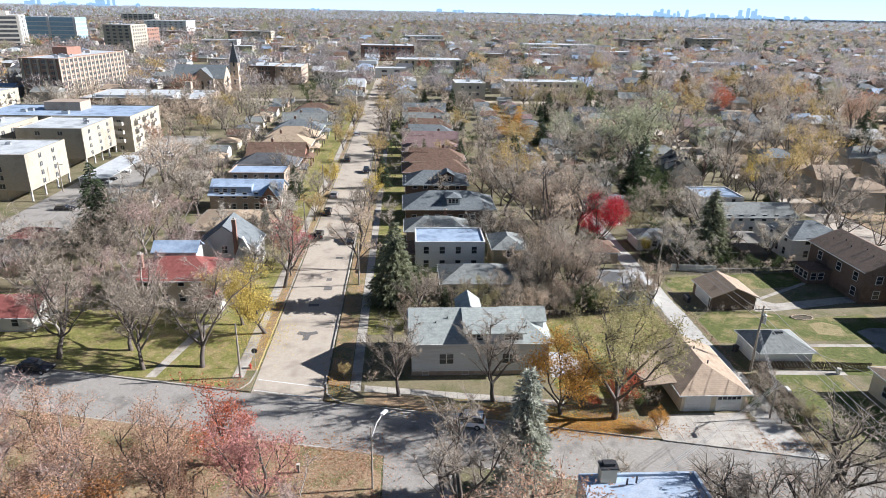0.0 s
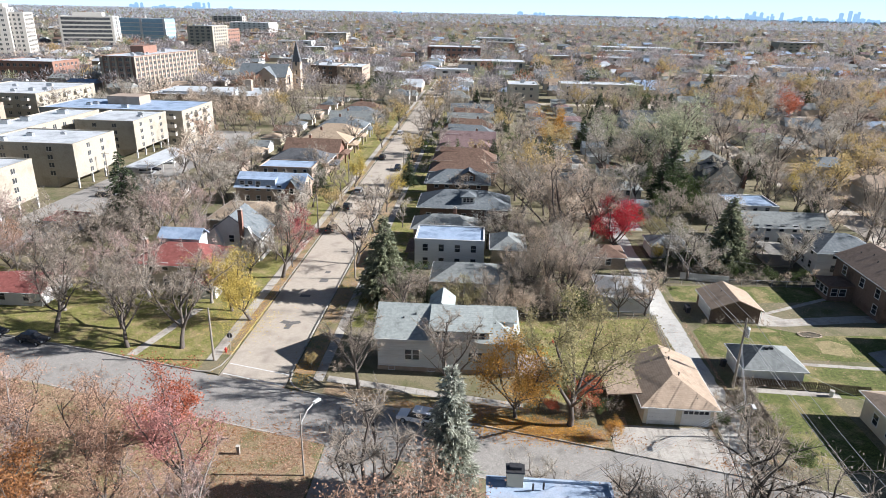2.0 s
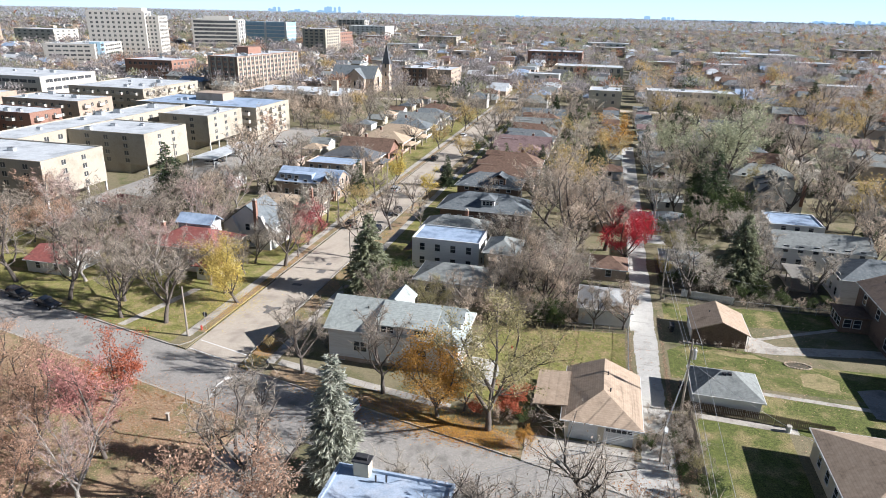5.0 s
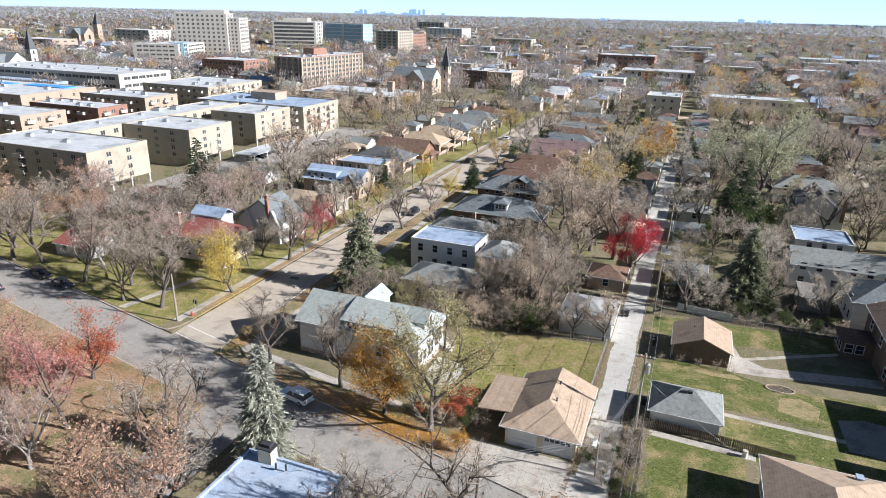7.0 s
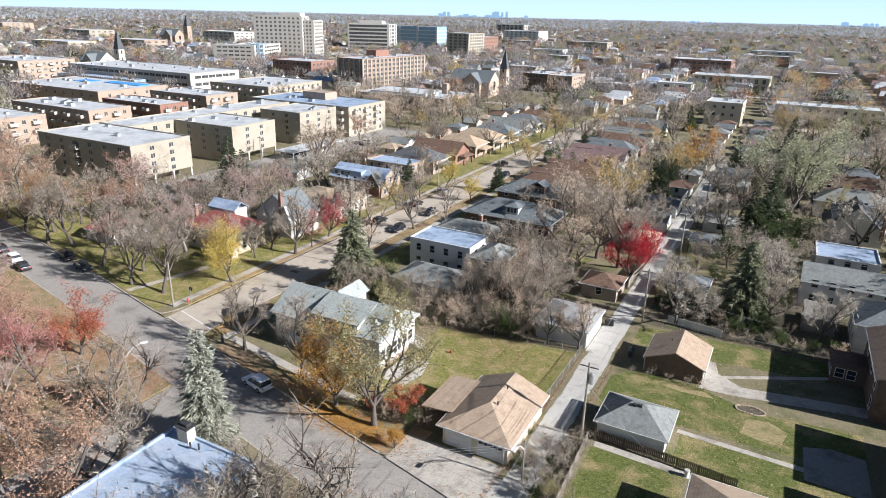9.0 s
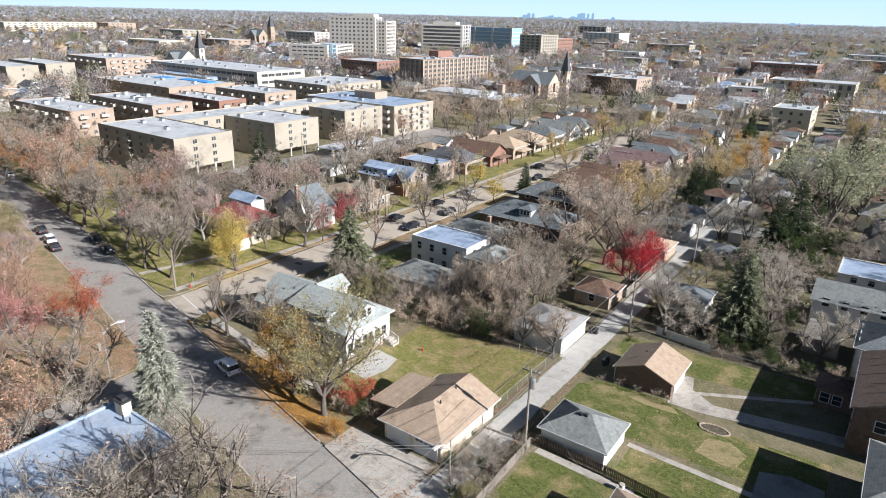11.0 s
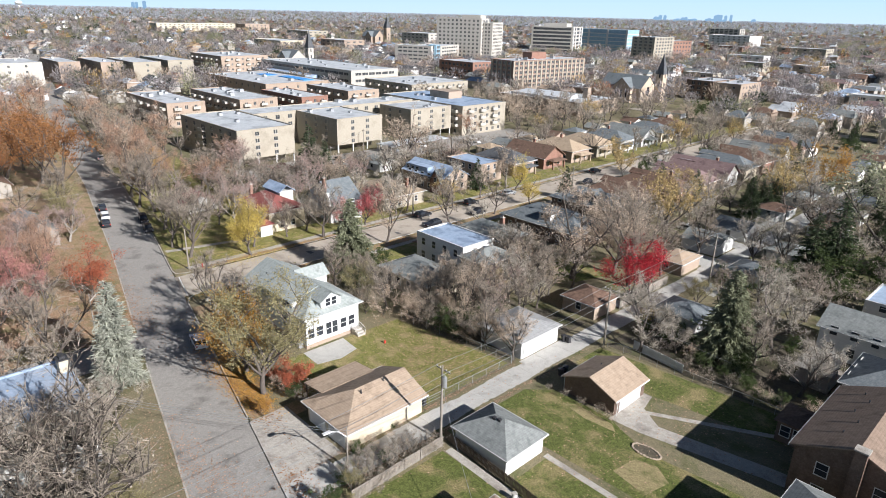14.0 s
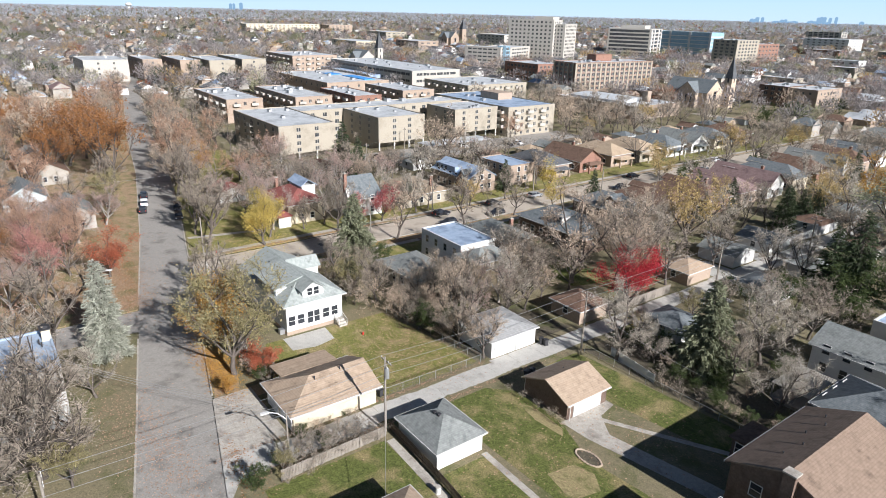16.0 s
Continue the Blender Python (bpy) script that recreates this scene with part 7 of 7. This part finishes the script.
scatter(48.5, 77, 109.5, 130, 20, ["shrub", "green_shrub", "shrub", "tan_shrub"], 1.6, 3.2, 1.3)
scatter(49, 78, 110, 129, 24, ["green_shrub", "shrub", "green_shrub"], 1.4, 2.8, 1.0)
scatter(60, 78, 109.8, 113.5, 8, ["green_shrub", "shrub", "tan_shrub"], 1.2, 2.2, 1.0)
scatter(49, 73, 128, 180, 10, BROWN + ["spruce"], 6, 11, 4)
scatter(49, 100, 180, 330, 22, BROWN + ["grey_olive", "olive", "spruce"], 9, 16, 5, far=True)
scatter(90, 100, 112, 180, 8, BROWN, 8, 14, 5, far=True)
scatter(111, 230, 60, 330, 90, BROWN + ["gold", "tan", "pale"], 9, 16, 6, far=True)
scatter(-140, -50, 20, 62, 24, ["copper", "mauve", "bare", "copper", "bare"], 9, 14, 5)
scatter(-240, -60, 92, 118, 22, ["bare", "copper", "bare"], 9, 14, 5, far=True)
scatter(-230, -120, 40, 82, 28, ["russet", "copper", "bare", "bare"], 10, 16, 5, far=True)
scatter(-85, -50, 240, 330, 16, BROWN + ["gold"], 8, 13, 4, far=True)
scatter(-30, 48, 240, 340, 22, BROWN + ["gold", "spruce"], 7, 12, 5, far=True)
scatter(-70, -48, 150, 330, 24, ["shrub", "bare", "tan_shrub", "shrub"], 2.5, 6, 2, far=True)
scatter(19, 42, 150, 330, 22, ["shrub", "tan_shrub", "bare", "green_shrub"], 2.5, 6, 2, far=True)
scatter(49, 74, 125, 330, 28, ["shrub", "tan_shrub", "bare", "green_shrub"], 2.5, 6, 2, far=True)
scatter(-89, -72, 240, 330, 14, ["bare", "tan", "shrub"], 5, 12, 3, far=True)
scatter(-165, -80, 250, 330, 24, ["bare", "tan", "pale"], 8, 13, 4, far=True)
g = random.Random(21)
for i in range(24):
    plant(g.choice(("shrub", "shrub", "green_shrub", "tan_shrub")), g.uniform(43.3, 46.9), g.uniform(63.8, 72.5), g.uniform(0.6, 1.7), g.uniform(0, 360))
scatter(46, 50, 60, 73, 7, ["shrub"], 1.6, 3.0, 0.9)
scatter(-62, -22, 86, 131, 16, ["bare", "pale", "mauve", "bare", "shrub"], 8, 13, 3.2, 0.4)
scatter(-47, -21, 131, 330, 15, BROWN + ["gold", "shrub"], 6, 12, 4, 0.3, far=True)
scatter(-9, 18, 100, 330, 14, BROWN + ["gold", "shrub"], 6, 12, 3.5, 0.3, far=True)
scatter(48.5, 78, 114, 180, 14, ["pale", "bare", "shrub", "green_shrub"], 4, 9, 3.2, 0.4)
scatter(74, 100, 132, 330, 24, BROWN + ["pale", "spruce"], 8, 15, 4.5, 0.4, far=True)
scatter(111, 230, 150, 400, 60, ["bare", "pale", "tan", "bare", "gold", "spruce"], 13, 19, 7, far=True)
scatter(-48, 100, 150, 345, 60, ["bare", "bare", "bare", "pale", "tan", "spruce", "green_shrub"], 6, 12, 3.0, 0.2, far=True)
scatter(-160, -60, 250, 345, 26, ["bare", "bare", "pale", "tan"], 8, 13, 3.0, 0.2, far=True)
scatter(-240, -130, 84, 118, 16, ["bare", "bare", "copper", "tan"], 10, 15, 4.0, 0.2, far=True)
join_far()


def fallen_leaves(name, crown, label, patches, seed):
    """Loose leaves lying on the ground in drifts: x, y, spread along x and y, count."""
    g = random.Random(seed)
    v, f = [], []
    for px, py, sx, sy, count in patches:
        for _ in range(count):
            x, y = g.gauss(px, sx), g.gauss(py, sy)
            k = kerb_y(x)
            low = -0.125 if k - WIDE < y < k or (y > k and ST0 < x < ST1) else 0.03
            a, s, i = g.uniform(0, 6.28), g.uniform(0.05, 0.13), len(v)
            c, d = math.cos(a) * s, math.sin(a) * s
            v += [(x - c, y - d, low), (x + d * 0.7, y - c * 0.7, low + g.uniform(0, 0.05)), (x + c, y + d, low + g.uniform(0, 0.03)), (x - d * 0.7, y + c * 0.7, low + g.uniform(0, 0.05))]
            f.append((i, i + 1, i + 2, i + 3))
    return tagged(new(name, pydata(name, v, f, L[crown])), label, "fallen leaves", kind="stuff")


fallen_leaves("fallen_leaves", "orange", "drifts of orange fallen leaves on the verge", [(20, 63.2, 4, 1.3, 2600), (25, 62.2, 2.6, 1.0, 1500), (10, 66, 6, 1.0, 700), (-8.3, 74, 1.0, 2.5, 500), (-20.2, 95, 0.6, 12, 600), (-8.2, 110, 0.8, 20, 900)], 1)
fallen_leaves("fallen_leaves", "copper", "brown fallen leaves scattered over the lawns", [(-14, 52, 8, 5, 3600), (-25, 58, 10, 3, 1800), (-35, 45, 10, 8, 1800), (-5, 57, 2, 2, 900), (30, 50, 8, 2.5, 1500), (40, 52, 6, 1.5, 800), (35, 86, 6, 4, 1500), (47.5, 64, 1.5, 4, 500), (42.8, 75, 0.18, 12, 800), (47.6, 80, 0.18, 12, 700), (62, 84, 7, 7, 600), (68, 100, 6, 4, 500), (28, 90, 8, 3, 1200), (-30, 84, 7, 5, 1200)], 2)
fallen_leaves("fallen_leaves", "russet", "russet fallen leaves along the kerbs", [(-24, 60, 12, 1.5, 1600), (-12, 55, 6, 4, 1400), (24, 61.3, 6, 0.8, 900), (45.5, 57.8, 3, 0.8, 400), (-60, 62, 20, 4, 1200)], 3)
fallen_leaves("fallen_leaves", "yellow", "yellow fallen leaves under the street trees", [(-21, 86, 2.5, 3, 1100), (-24, 89, 2, 2, 500), (-20, 168, 2.5, 3, 500), (-8, 160, 1.5, 4, 400), (-20, 142, 1.5, 4, 400), (104, 178, 6, 10, 900)], 4)


# ---- woods and roofs far off ----
def far_woods(name, crown, label, count, near, far, seed, blades, size, tall=(8, 14), sector=(-45, 100)):
    """Many crowns of loose blades, joined into one mesh."""
    g = np.random.default_rng(seed)
    a = np.radians(g.uniform(*sector, count))
    d = np.sqrt(g.uniform(near**2, far**2, count))
    x, y = 40 - d * np.sin(a), 20 + d * np.cos(a)
    keep = np.array([clear(px, py, 2.0) for px, py in zip(x, y)]) & ~((x > -240) & (x < 230) & (y < 330))
    x, y, d = x[keep], y[keep], d[keep]
    n = len(x)
    h = g.uniform(*tall, n)
    w = h * g.uniform(0.42, 0.68, n)
    u = g.normal(size=(n, blades, 3))
    u /= np.linalg.norm(u, axis=2, keepdims=True)
    rad = g.uniform(0.15, 1.0, (n, blades, 1)) ** 0.5
    land = np.array([rise(r) for r in np.hypot(x, y)])
    centre = np.stack([x, y, land + h * 0.6], 1)[:, None]
    p = centre + u * rad * np.stack([w, w, h * 0.42], 1)[:, None]
    s = size * g.uniform(0.6, 1.4, (n, blades, 1))
    out = u * 0.8 + g.normal(size=(n, blades, 3)) * 0.45 + np.array([0, 0, 0.5])
    out /= np.linalg.norm(out, axis=2, keepdims=True)
    side = np.cross(out, g.normal(size=(n, blades, 3)))
    side /= np.linalg.norm(side, axis=2, keepdims=True)
    v = np.stack([p - side * s * 0.13 - out * s * 0.5, p + side * s * 0.13 - out * s * 0.5, p + out * s * 0.5], 2).reshape(-1, 3)
    me = bpy.data.meshes.new(name)
    k = len(v) // 3
    me.vertices.add(len(v))
    me.vertices.foreach_set("co", v.astype(np.float32).ravel())
    me.loops.add(len(v))
    me.loops.foreach_set("vertex_index", np.arange(len(v), dtype=np.int32))
    me.polygons.add(k)
    me.polygons.foreach_set("loop_start", np.arange(0, len(v), 3, dtype=np.int32))
    me.polygons.foreach_set("loop_total", np.full(k, 3, dtype=np.int32))
    me.update()
    me.validate()
    me.materials.append(L[crown])
    return tagged(new(name, me), label, "woods", kind="stuff")


for i, (crown, share, lab) in enumerate([("far_twig", 0.44, "bare grey-brown treetops"), ("far_pale", 0.20, "pale bare treetops"), ("far_tan", 0.15, "tan-leaved treetops"), ("far_russet", 0.035, "russet treetops"), ("far_gold", 0.045, "golden treetops"), ("far_olive", 0.07, "grey-green treetops"), ("far_dark", 0.06, "dark conifers")]):
    far_woods("middle_woods", crown, lab + " among the houses", int(1900 * share), 230, 760, 100 + i, 230, 1.7, (9, 15))
    far_woods("far_woods", crown, lab + " in the distance", int(7200 * share), 740, 2200, 200 + i, 44, 3.6, (9, 14))
    # every second kind is painted in the haze colour instead of its own
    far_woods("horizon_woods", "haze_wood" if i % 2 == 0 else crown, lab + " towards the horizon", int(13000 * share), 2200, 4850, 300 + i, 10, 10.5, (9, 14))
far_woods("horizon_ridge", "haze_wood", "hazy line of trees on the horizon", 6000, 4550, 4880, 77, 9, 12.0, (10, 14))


def far_houses(name, roof, wall, count, near, far, seed, label):
    """Plain gabled houses with roofs, joined into one mesh for each wall and roof colour."""
    g = random.Random(seed)
    wv, wf, rv, rf = [], [], [], []
    for _ in range(count):
        a, d = radians(g.uniform(-45, 100)), math.sqrt(g.uniform(near**2, far**2))
        x, y = 40 - d * math.sin(a), 20 + d * math.cos(a)
        x = round((x + 14) / 29.5) * 29.5 - 14 + 14.7
        y = round(y / 14) * 14.0
        if not clear(x, y, 7) or (-240 < x < 95 and y < 330):
            continue
        BUILT.append((x - 8, x + 8, y - 6, y + 6))
        lx, ly, e, r = g.uniform(5, 8), g.uniform(3.8, 5), g.uniform(3, 5.5), g.uniform(1.8, 3)
        e += max(0.0, rise(math.hypot(x, y)))
        r += e
        i = len(wv)
        wv += [(x - lx, y - ly, 0), (x + lx, y - ly, 0), (x + lx, y + ly, 0), (x - lx, y + ly, 0), (x - lx, y - ly, e), (x + lx, y - ly, e), (x + lx, y + ly, e), (x - lx, y + ly, e), (x - lx, y, r - 0.1), (x + lx, y, r - 0.1)]
        wf += [(i, i + 1, i + 5, i + 4), (i + 1, i + 2, i + 6, i + 9, i + 5), (i + 2, i + 3, i + 7, i + 6), (i + 3, i, i + 4, i + 8, i + 7)]
        j = len(rv)
        o, c = 0.5, g.choice((0.4, 4.0))
        rv += [(x - lx - o, y - ly - o, e - 0.2), (x + lx + o, y - ly - o, e - 0.2), (x + lx + o, y + ly + o, e - 0.2), (x - lx - o, y + ly + o, e - 0.2), (x - lx + c, y, r), (x + lx - c, y, r)]
        rf += [(j, j + 1, j + 5, j + 4), (j + 1, j + 2, j + 5), (j + 2, j + 3, j + 4, j + 5), (j + 3, j, j + 4), (j + 3, j + 2, j + 1, j)]
    ob = tagged(new(name, pydata(name, wv, wf, M[wall])), label, "houses", kind="stuff")
    r = new("roofs", pydata("roofs", rv, rf, M[roof]))
    r.parent = ob
    return ob


for i, (roof, wall) in enumerate([("grey_roof", "drab_siding"), ("brown_roof", "tan_brick"), ("slate_roof", "drab_siding"), ("membrane", "tan_brick"), ("tan_roof", "drab_siding"), ("dark_roof", "siding"), ("blue_membrane", "drab_siding"), ("mauve_roof", "drab_siding")]):
    far_houses("far_houses", roof, wall, 330, 120, 900, 40 + i, f"far-off houses with {roof.split('_')[0]} roofs")
    far_houses("farther_houses", roof, wall, 260, 900, 2600, 60 + i, f"distant houses with {roof.split('_')[0]} roofs")
